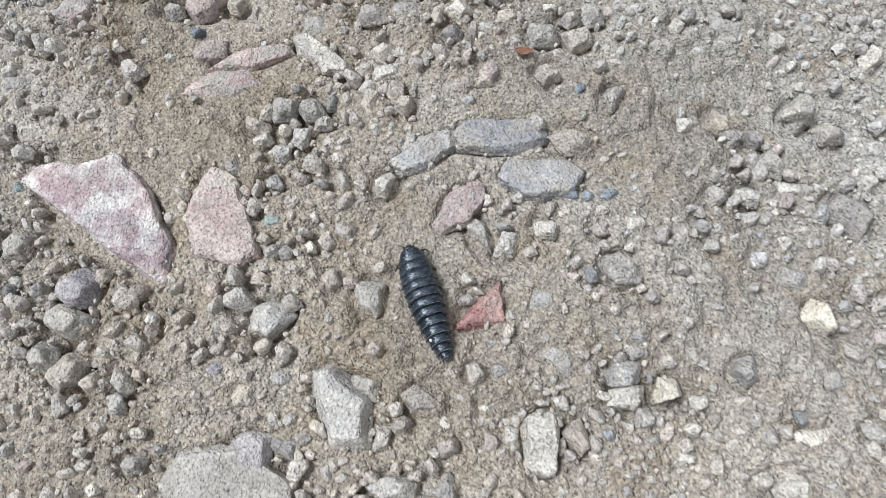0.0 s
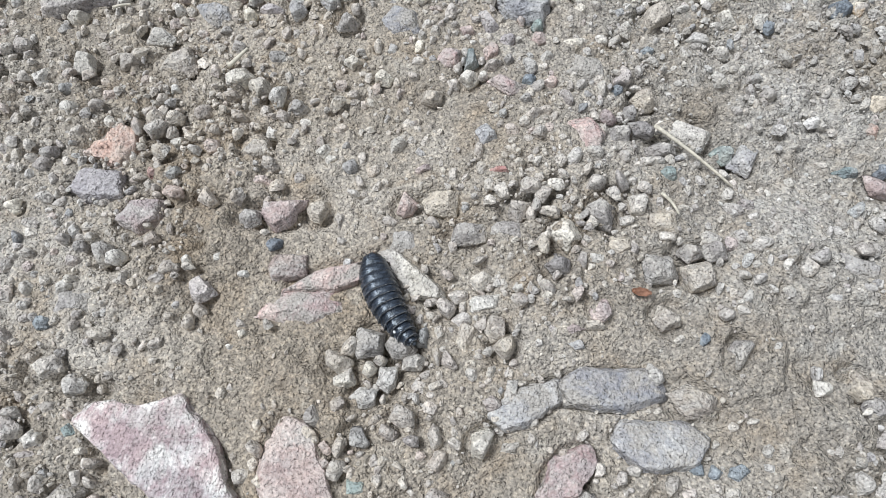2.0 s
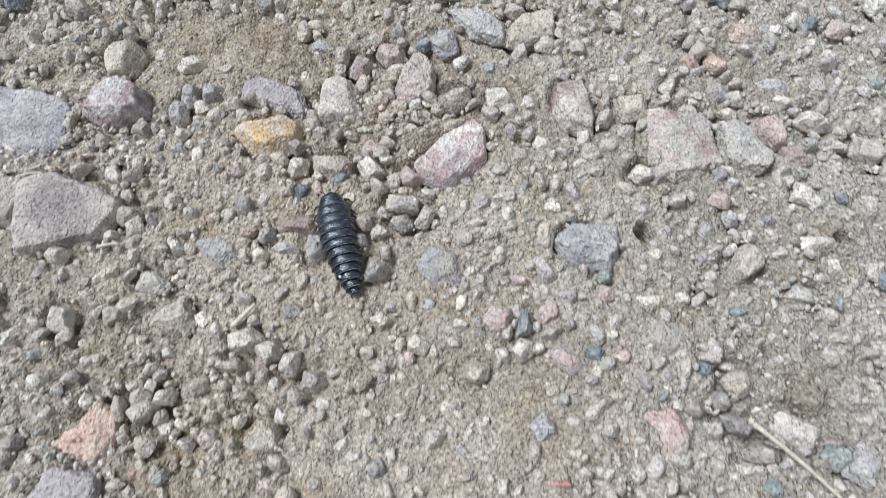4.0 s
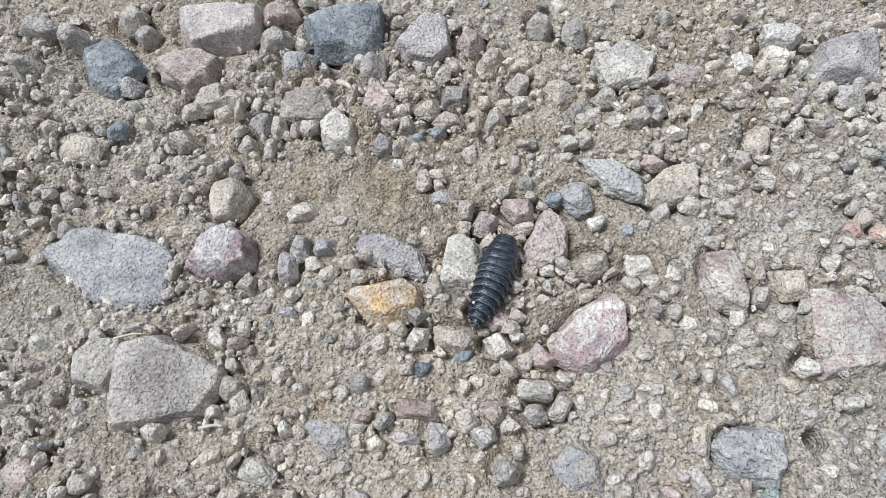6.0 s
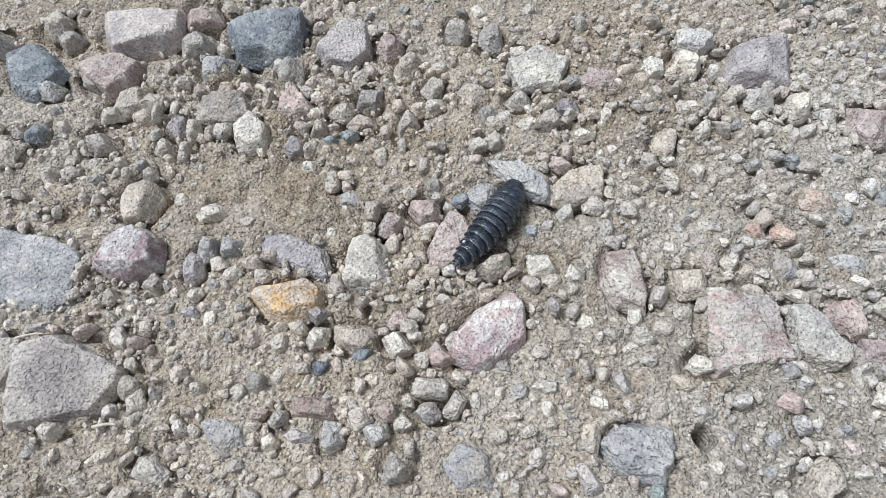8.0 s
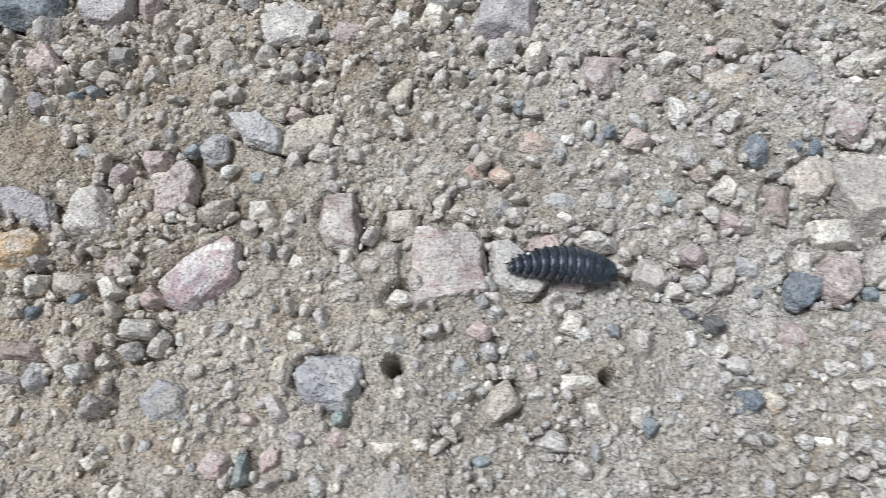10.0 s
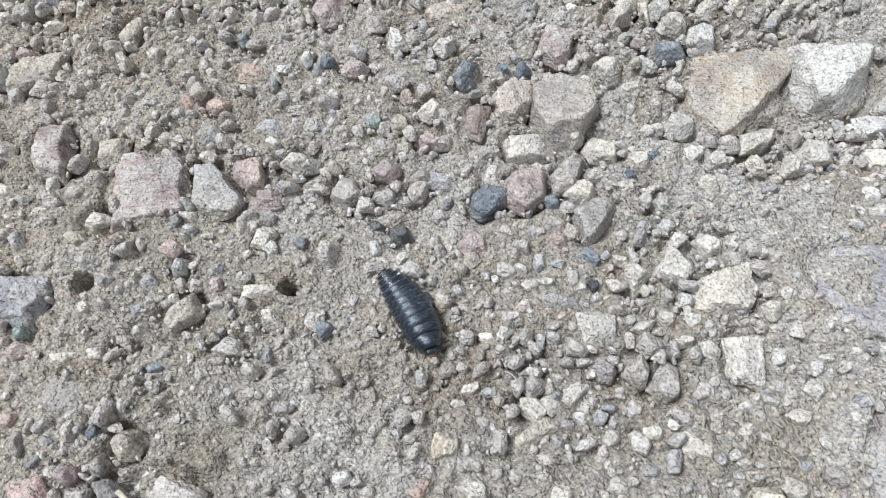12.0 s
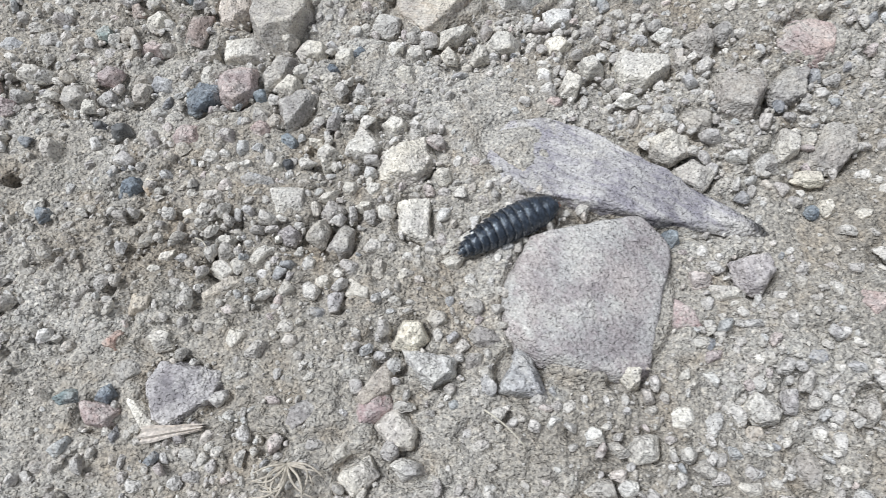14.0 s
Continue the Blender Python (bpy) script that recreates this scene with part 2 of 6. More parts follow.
# code: (material, words on colour)
ROCK = {
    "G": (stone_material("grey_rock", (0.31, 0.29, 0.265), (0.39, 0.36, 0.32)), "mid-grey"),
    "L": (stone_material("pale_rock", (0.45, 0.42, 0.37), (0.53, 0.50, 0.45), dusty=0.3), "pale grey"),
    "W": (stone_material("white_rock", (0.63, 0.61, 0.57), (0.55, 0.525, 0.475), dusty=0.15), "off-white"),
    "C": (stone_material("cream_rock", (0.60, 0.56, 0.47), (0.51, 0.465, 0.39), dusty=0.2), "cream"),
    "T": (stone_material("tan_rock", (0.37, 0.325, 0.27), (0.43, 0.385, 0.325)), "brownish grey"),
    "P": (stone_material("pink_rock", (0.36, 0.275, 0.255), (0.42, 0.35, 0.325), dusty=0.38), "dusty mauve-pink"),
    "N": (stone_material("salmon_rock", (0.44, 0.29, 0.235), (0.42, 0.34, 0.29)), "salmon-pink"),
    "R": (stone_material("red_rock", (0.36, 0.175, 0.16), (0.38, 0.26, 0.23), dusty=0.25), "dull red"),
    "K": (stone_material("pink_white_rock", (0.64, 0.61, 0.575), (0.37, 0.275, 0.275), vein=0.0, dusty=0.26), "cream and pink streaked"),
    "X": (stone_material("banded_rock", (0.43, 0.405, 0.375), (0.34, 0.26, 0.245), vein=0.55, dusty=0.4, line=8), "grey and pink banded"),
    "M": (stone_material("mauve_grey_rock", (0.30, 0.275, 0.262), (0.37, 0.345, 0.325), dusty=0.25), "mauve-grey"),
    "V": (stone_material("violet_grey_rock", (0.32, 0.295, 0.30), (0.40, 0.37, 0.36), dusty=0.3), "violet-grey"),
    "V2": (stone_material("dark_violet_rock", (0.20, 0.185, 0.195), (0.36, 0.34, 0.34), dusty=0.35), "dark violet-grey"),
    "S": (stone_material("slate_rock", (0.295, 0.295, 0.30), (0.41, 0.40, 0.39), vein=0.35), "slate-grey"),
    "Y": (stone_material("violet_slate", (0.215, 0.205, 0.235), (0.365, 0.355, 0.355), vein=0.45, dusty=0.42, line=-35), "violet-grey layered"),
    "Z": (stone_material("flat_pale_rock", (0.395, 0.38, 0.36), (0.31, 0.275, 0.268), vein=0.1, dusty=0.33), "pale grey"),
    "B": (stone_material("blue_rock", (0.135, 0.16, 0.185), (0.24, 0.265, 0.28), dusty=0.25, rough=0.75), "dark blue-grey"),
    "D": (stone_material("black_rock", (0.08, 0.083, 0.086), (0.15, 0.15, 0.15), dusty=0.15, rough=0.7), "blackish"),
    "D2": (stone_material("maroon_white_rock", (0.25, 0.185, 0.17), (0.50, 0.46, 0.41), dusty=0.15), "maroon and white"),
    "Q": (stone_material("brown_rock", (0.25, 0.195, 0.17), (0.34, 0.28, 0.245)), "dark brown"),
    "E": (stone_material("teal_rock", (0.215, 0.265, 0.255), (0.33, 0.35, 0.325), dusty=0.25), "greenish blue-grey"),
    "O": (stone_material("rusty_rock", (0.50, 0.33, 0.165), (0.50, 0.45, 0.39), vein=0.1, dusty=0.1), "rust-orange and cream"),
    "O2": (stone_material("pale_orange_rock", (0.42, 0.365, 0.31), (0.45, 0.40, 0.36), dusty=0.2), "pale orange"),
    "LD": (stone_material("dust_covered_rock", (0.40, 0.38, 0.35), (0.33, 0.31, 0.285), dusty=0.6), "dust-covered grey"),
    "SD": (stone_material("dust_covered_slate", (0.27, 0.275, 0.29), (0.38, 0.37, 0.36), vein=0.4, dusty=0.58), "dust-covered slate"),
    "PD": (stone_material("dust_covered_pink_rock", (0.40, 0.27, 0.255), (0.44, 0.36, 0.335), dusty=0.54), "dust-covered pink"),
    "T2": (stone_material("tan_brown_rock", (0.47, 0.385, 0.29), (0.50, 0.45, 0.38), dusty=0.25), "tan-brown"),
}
GRAVEL = stone_material("loose_gravel", (0.40, 0.37, 0.325), (0.33, 0.295, 0.255), joined=True, dusty=0.4, tones=(
    (0.0, (0.53, 0.50, 0.465)), (0.18, (0.66, 0.625, 0.58)), (0.32, (0.47, 0.445, 0.415)),
    (0.46, (0.60, 0.56, 0.515)), (0.54, (0.52, 0.44, 0.415)), (0.64, (0.57, 0.545, 0.515)), (0.70, (0.40, 0.405, 0.41)),
    (0.78, (0.54, 0.485, 0.435)), (0.86, (0.76, 0.735, 0.69)), (0.95, (0.24, 0.26, 0.28)), (1.0, (0.60, 0.565, 0.54))))
CRUMB = stone_material("crumbled_dust", (0.40, 0.37, 0.325), (0.36, 0.325, 0.285), joined=True, dusty=0.45, tones=(
    (0.0, (0.46, 0.43, 0.385)), (0.25, (0.54, 0.51, 0.465)), (0.45, (0.44, 0.405, 0.355)), (0.62, (0.51, 0.48, 0.44)), (0.78, (0.47, 0.42, 0.37)), (0.9, (0.62, 0.595, 0.555)), (0.96, (0.38, 0.375, 0.365)), (1.0, (0.5, 0.47, 0.43))))


def plain(name, colour, rough, grain=0.25, scale=900, coat=0.0, spec=0.5):
    mat, nodes, links, bsdf = shader(name)
    v = nodes.new("ShaderNodeTexCoord").outputs["Object"]
    n = noise_node(nodes, links, v, scale, 4, 0.6)
    c = mix(nodes, links, 1.0, colour, ramp(nodes, links, n, (0.3, (1 - grain,) * 3), (0.7, (1 + grain,) * 3)), "MULTIPLY")
    links.new(c, bsdf.inputs["Base Color"])
    bsdf.inputs["Roughness"].default_value, bsdf.inputs["Specular IOR Level"].default_value = rough, spec
    bsdf.inputs["Coat Weight"].default_value, bsdf.inputs["Coat Roughness"].default_value = coat, 0.3
    bump(nodes, links, bsdf, n, 0.3, 0.0001)
    return mat


def chitin():
    """Glossy blue-black back plates with fine wrinkles across, a little dust, and bluish sky sheen painted into the
    colour.
    """
    mat, nodes, links, bsdf = shader("black_chitin")
    v = nodes.new("ShaderNodeTexCoord").outputs["Object"]
    squeeze = nodes.new("ShaderNodeVectorMath")
    squeeze.operation = "MULTIPLY"
    links.new(v, squeeze.inputs[0])
    squeeze.inputs[1].default_value = (3.2, 0.8, 1.0)
    across = noise_node(nodes, links, squeeze.outputs[0], 700, 4, 0.65)
    n = noise_node(nodes, links, v, 1700, 5, 0.7)
    sheen_patch = noise_node(nodes, links, v, 420, 4, 0.6)
    # bluish streaks and patches imitate the sky's sheen on black plates
    colour = ramp(nodes, links, across, (0.34, (0.004, 0.0055, 0.008)), (0.5, (0.012, 0.016, 0.024)), (0.64, (0.04, 0.052, 0.072)))
    colour = mix(nodes, links, ramp(nodes, links, sheen_patch, (0.52, (0, 0, 0)), (0.7, (0.4,) * 3)), colour, (0.06, 0.074, 0.098))
    colour = mix(nodes, links, ramp(nodes, links, n, (0.66, (0, 0, 0)), (0.74, (0.5,) * 3)), colour, (0.2, 0.19, 0.175))
    links.new(colour, bsdf.inputs["Base Color"])
    links.new(ramp(nodes, links, sheen_patch, (0.35, (0.16,) * 3), (0.65, (0.36,) * 3)), bsdf.inputs["Roughness"])
    bsdf.inputs["Specular IOR Level"].default_value = 0.75
    bsdf.inputs["Specular Tint"].default_value = (0.82, 0.92, 1.0, 1)
    bump(nodes, links, bsdf, maths(nodes, links, "ADD", across, maths(nodes, links, "MULTIPLY", n, 0.4)), 0.5, 0.0003)
    return mat


CHITIN = chitin()
MEMBRANE = plain("pale_membrane", (0.22, 0.22, 0.22), 0.45, 0.9, 1500)
FLANK = plain("bluish_flank", (0.065, 0.078, 0.095), 0.5, 0.4, 1500)
MOUTH = plain("red_brown_mouth", (0.33, 0.105, 0.05), 0.4, 0.3, 1500)
LEG = plain("brown_black_leg", (0.03, 0.022, 0.017), 0.4, 0.3, 1500)
STRAW = plain("dry_straw", (0.52, 0.48, 0.39), 0.7, 0.25, 1200)
LEAF = plain("dead_leaf", (0.36, 0.19, 0.12), 0.7, 0.35, 1500)
HAY = plain("grey_dead_grass", (0.42, 0.375, 0.31), 0.75, 0.35, 1200)
WOOD = plain("grey_wood_chip", (0.52, 0.465, 0.41), 0.85, 0.35, 1500)
SPECK = plain("white_speck", (0.7, 0.7, 0.68), 0.6, 0.1, 1500)


# ---- ground ----
def hashed(ix, iy, iz, seed):
    h = (ix.astype(np.int64) * 374761393 + iy.astype(np.int64) * 668265263 + iz.astype(np.int64) * 1440662683 + seed * 974634777) & 0xFFFFFFFF
    h = ((h ^ (h >> 13)) * 1274126177) & 0xFFFFFFFF
    h = ((h ^ (h >> 16)) * 2046822519) & 0xFFFFFFFF
    return ((h ^ (h >> 15)) & 0xFFFFFF) / float(0xFFFFFF) * 2 - 1


def lattice(x, y, z, seed):
    """Smooth value noise between -1 and 1."""
    i, j, k = np.floor(x), np.floor(y), np.floor(z)
    u, v, w = x - i, y - j, z - k
    u, v, w = (c * c * (3 - 2 * c) for c in (u, v, w))
    out = 0.0
    for di in (0, 1):
        for dj in (0, 1):
            for dk in (0, 1):
                out = out + hashed(i + di, j + dj, k + dk, seed) * (u if di else 1 - u) * (v if dj else 1 - v) * (w if dk else 1 - w)
    return out


# pits: x, y, radius, depth in millimetres
PITS = ((6.1, 172.2, 1.9, 9), (48.9, 173.4, 1.5, 7), (32.9, 154.6, 1.5, 1), (-103.3, 250.3, 3.5, 5), (-178.1, 219.0, 3.5, 4), (-67.4, 124.9, 1.2, 3), (-96.5, 64.2, 3, 3.5), (50.3, 173.2, 1.8, 3), (-105.9, 254.6, 3, 4), (198.6, 174.4, 3.5, 3), (155.3, 158.0, 2, 2), (-114.2, 216.3, 5, 2), (-73.4, 200.7, 2.5, 3), (-135.4, 166.1, 2, 3), (6.6, 171.5, 1.5, 2), (5.4, 187.9, 2, 2))


def crumbs(x, y, size, seed):
    """Rounded crumbs of soil with cracks between them: 0 in a crack, 1 on top."""
    u, v = x / size, y / size
    i, j = np.floor(u), np.floor(v)
    best = np.full_like(u, 9.0)
    for di in (-1, 0, 1):
        for dj in (-1, 0, 1):
            cx = i + di + 0.5 + 0.46 * hashed(i + di, j + dj, i * 0, seed)
            cy = j + dj + 0.5 + 0.46 * hashed(i + di, j + dj, i * 0, seed + 50)
            k = 1 + 0.6 * hashed(i + di, j + dj, i * 0, seed + 90)
            best = np.minimum(best, k * ((u - cx) ** 2 + (v - cy) ** 2))
    return 1 - np.minimum(best / 0.5, 1.0) ** 1.3


LEVELED = []         # x, y, half length, half width, turn, level: the dust lies even round large slabs


def level_ground(x, y):
    """Height of the track without its crust, and how even it lies (0 to 1), at x, y in metres."""
    x, y = np.asarray(x, float), np.asarray(y, float)
    o = np.zeros_like(x)
    h = 0.0022 * lattice(x * 22, y * 22, o, 1) + 0.0011 * lattice(x * 75, y * 75, o, 2)
    even = o
    for px, py, a, b, th, z in LEVELED:
        u = (x - px) * math.cos(th) + (y - py) * math.sin(th)
        w = -(x - px) * math.sin(th) + (y - py) * math.cos(th)
        away = np.maximum(0, np.sqrt((u / a) ** 2 + (w / b) ** 2) - 1) * min(a, b)
        k = np.exp(-(away / 0.005) ** 2)
        h = h * (1 - k) + z * k
        even = np.maximum(even, k)
    return h, even


def bed(x, y):
    return float(level_ground(x, y)[0])


def ground_height(x, y):
    """Height of the packed, crumbly dust in metres at x, y in metres."""
    x, y = np.asarray(x, float), np.asarray(y, float)
    o = np.zeros_like(x)
    h, even = level_ground(x, y)
    near = np.exp(-np.maximum(0, np.hypot(x - 0.035, y - 0.14) - 0.35) * 6) * (1 - 0.7 * even)
    h = h + near * (0.00045 * lattice(x * 210, y * 210, o, 3) + 0.0003 * lattice(x * 430, y * 430, o, 4) + 0.00025 * lattice(x * 800, y * 800, o, 5))
    clods = np.clip(0.45 + 0.8 * lattice(x * 33, y * 33, o, 6), 0.0, 1)          # broken crust here, powdery dust there
    lumps = np.clip(0.75 + 0.7 * lattice(x * 52, y * 52, o, 16), 0.2, 1)
    wx, wy = x + 0.0009 * lattice(x * 300, y * 300, o, 17), y + 0.0009 * lattice(x * 300, y * 300, o, 18)
    h = h + near * (0.0016 * clods * crumbs(wx, wy, 0.0068, 11) + lumps * (0.0016 * crumbs(wx, wy, 0.0033, 12) + 0.001 * crumbs(wx, wy, 0.0018, 13)) - 0.002)
    for px, py, r, d in PITS:
        h = h - d / 1000 * np.exp(-(((x - px / 1000) ** 2 + (y - py / 1000) ** 2) / (r / 1000) ** 2) ** 2)
    return h


def mesh_of(name, verts, faces, smooth=True):
    """A mesh from arrays: verts n x 3, faces m x 3 or m x 4."""
    me = bpy.data.meshes.new(name)
    n, k = faces.shape
    me.vertices.add(len(verts))
    me.vertices.foreach_set("co", np.ascontiguousarray(verts, dtype=np.float32).ravel())
    me.loops.add(n * k)
    me.loops.foreach_set("vertex_index", np.ascontiguousarray(faces, dtype=np.int32).ravel())
    me.polygons.add(n)
    me.polygons.foreach_set("loop_start", np.arange(0, n * k, k, dtype=np.int32))
    me.polygons.foreach_set("use_smooth", np.full(n, smooth))
    me.update(calc_edges=True)
    return me


def spread(lo, hi, step, far):
    """Grid lines: even between lo and hi, then wider and wider out to far."""
    inner = np.arange(lo, hi + step, step)
    out, d = [], step
    while (sum(out) if out else 0) < far:
        d *= 1.35
        out.append(d)
    reach = np.cumsum(out)
    return np.concatenate([lo - reach[::-1], inner, inner[-1] + reach])


# ---- stones ----
def ball(level):
    bm = bmesh.new()
    bmesh.ops.create_icosphere(bm, subdivisions=level, radius=1)
    v = np.array([p.co[:] for p in bm.verts])
    f = np.array([[p.index for p in q.verts] for q in bm.faces])
    bm.free()
    return v / np.linalg.norm(v, axis=1)[:, None], f


BALLS = {k: ball(k) for k in (1, 2, 3, 4, 5)}


def rock_shape(level, corners, rng, sharp, taper=0.0, rough=0.03):
    """A lump cut by planes: `corners` sides, a top, a base and chipped edges, in a box of 2 x 2 x 2."""
    dirs, faces = BALLS[level]
    planes = []
    start = math.pi if corners == 3 else 0.0
    for k in range(corners):
        th = start + 2 * math.pi * k / corners + rng.normal() * (0.17 if corners < 5 else 0.24)
        planes.append((math.cos(th), math.sin(th), rng.uniform(0.1, 0.7), rng.uniform(0.78, 1.08)))
    planes.append((rng.normal() * 0.16, rng.normal() * 0.16, 1.0, 0.9))
    planes.append((0, 0, -1.0, 1.0))
    for _ in range(7):                                  # chips
        n = rng.normal(size=3)
        n /= np.linalg.norm(n)
        planes.append((n[0], n[1], abs(n[2]) * 1.1 + 0.2, rng.uniform(0.98, 1.25)))
    acc = np.zeros(len(dirs))
    for a, b, c, d in planes:
        s = math.sqrt(a * a + b * b + c * c)
        acc += (np.maximum(dirs @ np.array((a, b, c)) / s, 0) / d) ** sharp
    v = dirs * (acc ** (-1 / sharp))[:, None]
    o = rng.uniform(0, 90, 3)
    lump = lattice(dirs[:, 0] * 2.3 + o[0], dirs[:, 1] * 2.3 + o[1], dirs[:, 2] * 2.3 + o[2], 7) + 0.5 * lattice(dirs[:, 0] * 5.5 + o[0], dirs[:, 1] * 5.5 + o[1], dirs[:, 2] * 5.5 + o[2], 8)
    if level >= 4:
        lump = lump + 0.4 * lattice(v[:, 0] * 13 + o[0], v[:, 1] * 13 + o[1], v[:, 2] * 13 + o[2], 9)
    v = v * (1 + rough * lump)[:, None]
    v[:, 1] *= 1 - taper * v[:, 0]
    lo, hi = v.min(0), v.max(0)
    return (v - (lo + hi) / 2) / ((hi - lo) / 2), faces


def slab_shape(level, cuts, top, sunk, rng, sharp):
    """A flat-topped stone: `cuts` are (bearing in degrees, distance in mm) of its side faces."""
    dirs, faces = BALLS[level]
    far = max(d for _, d in cuts) / 1000
    dirs = dirs * (far, far, (top + sunk) * 0.8)
    dirs /= np.linalg.norm(dirs, axis=1)[:, None]
    planes = [(math.cos(radians(b)), math.sin(radians(b)), rng.uniform(0.15, 0.6), d / 1000 * 1.02) for b, d in cuts]
    planes += [(rng.normal() * 0.09, rng.normal() * 0.09, 1.0, top), (0, 0, -1.0, sunk)]
    for b, d in cuts:                                   # worn rim between side and top
        k = rng.uniform(0.7, 1.6)
        planes.append((math.cos(radians(b)), math.sin(radians(b)), k, (d / 1000 + k * top) / math.hypot(1, k) * rng.uniform(0.9, 1.0)))
    for _ in range(4):                                  # flakes broken off the top
        b, k = rng.uniform(0, 6.28), max(rng.uniform(2.0, 5.0), 1.3 * far / top)
        planes.append((math.cos(b), math.sin(b), k, (rng.uniform(0.25, 0.6) * far + k * top) / math.hypot(1, k) * rng.uniform(0.95, 1.0)))
    acc = np.zeros(len(dirs))
    for a, b, c, d in planes:
        n = math.sqrt(a * a + b * b + c * c)
        acc += (np.maximum(dirs @ np.array((a, b, c)) / n, 0) / d) ** sharp
    v = dirs * (acc ** (-1 / sharp))[:, None]
    o = rng.uniform(0, 90, 3)
    size = far * 0.9
    lump = sum(w * lattice(v[:, 0] / size * f + o[0], v[:, 1] / size * f + o[1], v[:, 2] / size * f + o[2], 7) for f, w in ((1.6, 1.0), (4, 0.6), (10, 0.35), (24, 0.18)))
    grow = 1 + (0.1 if top < 0.0025 else 0.045) * lump
    return v * np.stack([grow, grow, 1 + 0.22 * lump * (top < 0.0025) + 0.12 * lump], 1), faces


PLACED = []          # x, y, half length, half width, turn, top: metres and radians
SHAPE = {3: "three-cornered", 4: "blocky", 5: "angular", 6: "rounded"}
rock_rng = np.random.default_rng(11)


def weathered(v, rng):
    """Pits and crusts of about a millimetre on the skin of a stone."""
    o = rng.uniform(0, 90, 3)
    n = sum(w * lattice(v[:, 0] * f + o[0], v[:, 1] * f + o[1], v[:, 2] * f + o[2], 19) for f, w in ((420, 1.0), (900, 0.7)))
    return v * (1 + 0.00016 * n / np.maximum(np.linalg.norm(v, axis=1), 0.001))[:, None]


def kind_of(length):
    return "rock" if length > 9 else "stone" if length > 5.5 else "pebble"


def stone(x, y, length, width, turn, rock, corners, rise, taper=0.0):
    """A stone bedded in the dust: millimetres and degrees; rise: height over the ground in widths."""
    x, y, a, b = x / 1000, y / 1000, length / 2000, width / 2000
    level = 5 if length > 16 else 4 if length > 4.6 else 3
    sharp = {3: 48, 4: 46, 5: 44, 6: 16}[corners]
    v, faces = rock_shape(level, corners, rock_rng, sharp, taper, 0.06 if length > 9 else 0.055)
    flat = rise < 0.22
    top = max(rise * 2 * b * 0.7, 0.0009)
    sunk = 0.0012 + top * (0.6 if flat else 0.45)
    half = (top + sunk) / 2
    v = weathered(v * (a * 1.05, b * 1.05, half), rock_rng)
    me = mesh_of("stone", v, faces)
    material, words = ROCK[rock]
    me.materials.append(material)
    name = kind_of(length)
    ob = new(name, me)
    base = bed(x, y)
    lean = 3 if flat else 7
    ob.matrix_world = pose(x, y, base + top - half, rock_rng.normal() * lean, rock_rng.normal() * lean, turn)
    how = "flat and nearly buried" if flat else "half sunk in packed dust" if rise < 0.45 else "lying proud on the gravel"
    tagged(ob, f"{words} {SHAPE[corners]} {name} {how}", name, group=name + "s on the track")
    PLACED.append((x, y, a, b, radians(turn), base + top))


def slab(x, y, length, width, turn, cuts, rock, rise):
    """A large stone with given side faces: millimetres and degrees."""
    x, y, top = x / 1000, y / 1000, max(rise * width / 1000 * 0.6, 0.001)
    level = 5 if length > 11 else 4
    flat = rise < 0.22
    v, faces = slab_shape(level, cuts, top, 0.0015 + 0.4 * top, rock_rng, 40)
    v = weathered(v, rock_rng)
    me = mesh_of("stone", v, faces)
    material, words = ROCK[rock]
    me.materials.append(material)
    name = kind_of(length)
    ob = new(name, me)
    base = bed(x, y)
    if length > 14 or flat:
        LEVELED.append((x, y, length / 2000 * 1.12, width / 2000 * 1.05, radians(turn), base - 0.0007 + ((0.8 if top < 0.0017 else 0.45) * top - 0.0005 if flat else 0.0)))
    lean = 0.4 if flat else 2
    ob.matrix_world = pose(x, y, base, rock_rng.normal() * lean, rock_rng.normal() * lean, 0)
    how = "flat and nearly buried" if flat else "half sunk in packed dust" if rise < 0.45 else "lying proud on the gravel"
    tagged(ob, f"{words} angular {'large ' if length > 18 else ''}{name} {how}", name, group=name + "s on the track")
    PLACED.append((x, y, length / 2000, width / 2000, radians(turn), base + top))


slab(-79.8, 49.7, 39.2, 19.5, 140, ((-127, 5.5), (-122, 5.6), (-1, 15.4), (33, 10.5), (102, 13.4), (127, 15.1)), "K", .2)
slab(-51.3, 48.1, 24.5, 13.2, 113, ((-165, 7.6), (-107, 8.8), (-62, 12.0), (23, 4.8), (73, 10.3), (160, 7.8)), "P", .1)
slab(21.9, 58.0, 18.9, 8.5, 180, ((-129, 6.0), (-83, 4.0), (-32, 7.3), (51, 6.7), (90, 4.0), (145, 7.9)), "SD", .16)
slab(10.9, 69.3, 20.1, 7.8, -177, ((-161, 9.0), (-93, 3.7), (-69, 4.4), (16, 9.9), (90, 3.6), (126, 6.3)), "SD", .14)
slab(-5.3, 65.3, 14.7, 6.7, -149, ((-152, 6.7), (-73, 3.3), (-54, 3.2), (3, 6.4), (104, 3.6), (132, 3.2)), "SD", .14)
slab(3.4, 51.8, 13.1, 7.6, 46, ((-133, 6.4), (-71, 3.9), (-34, 3.3), (35, 6.2), (112, 4.0), (155, 3.5)), "PD", .08)
slab(-23.2, 6.8, 16.7, 9.6, 121, ((-170, 3.9), (-159, 3.5), (-87, 7.4), (0, 5.5), (50, 4.1), (112, 7.5)), "L", .5)
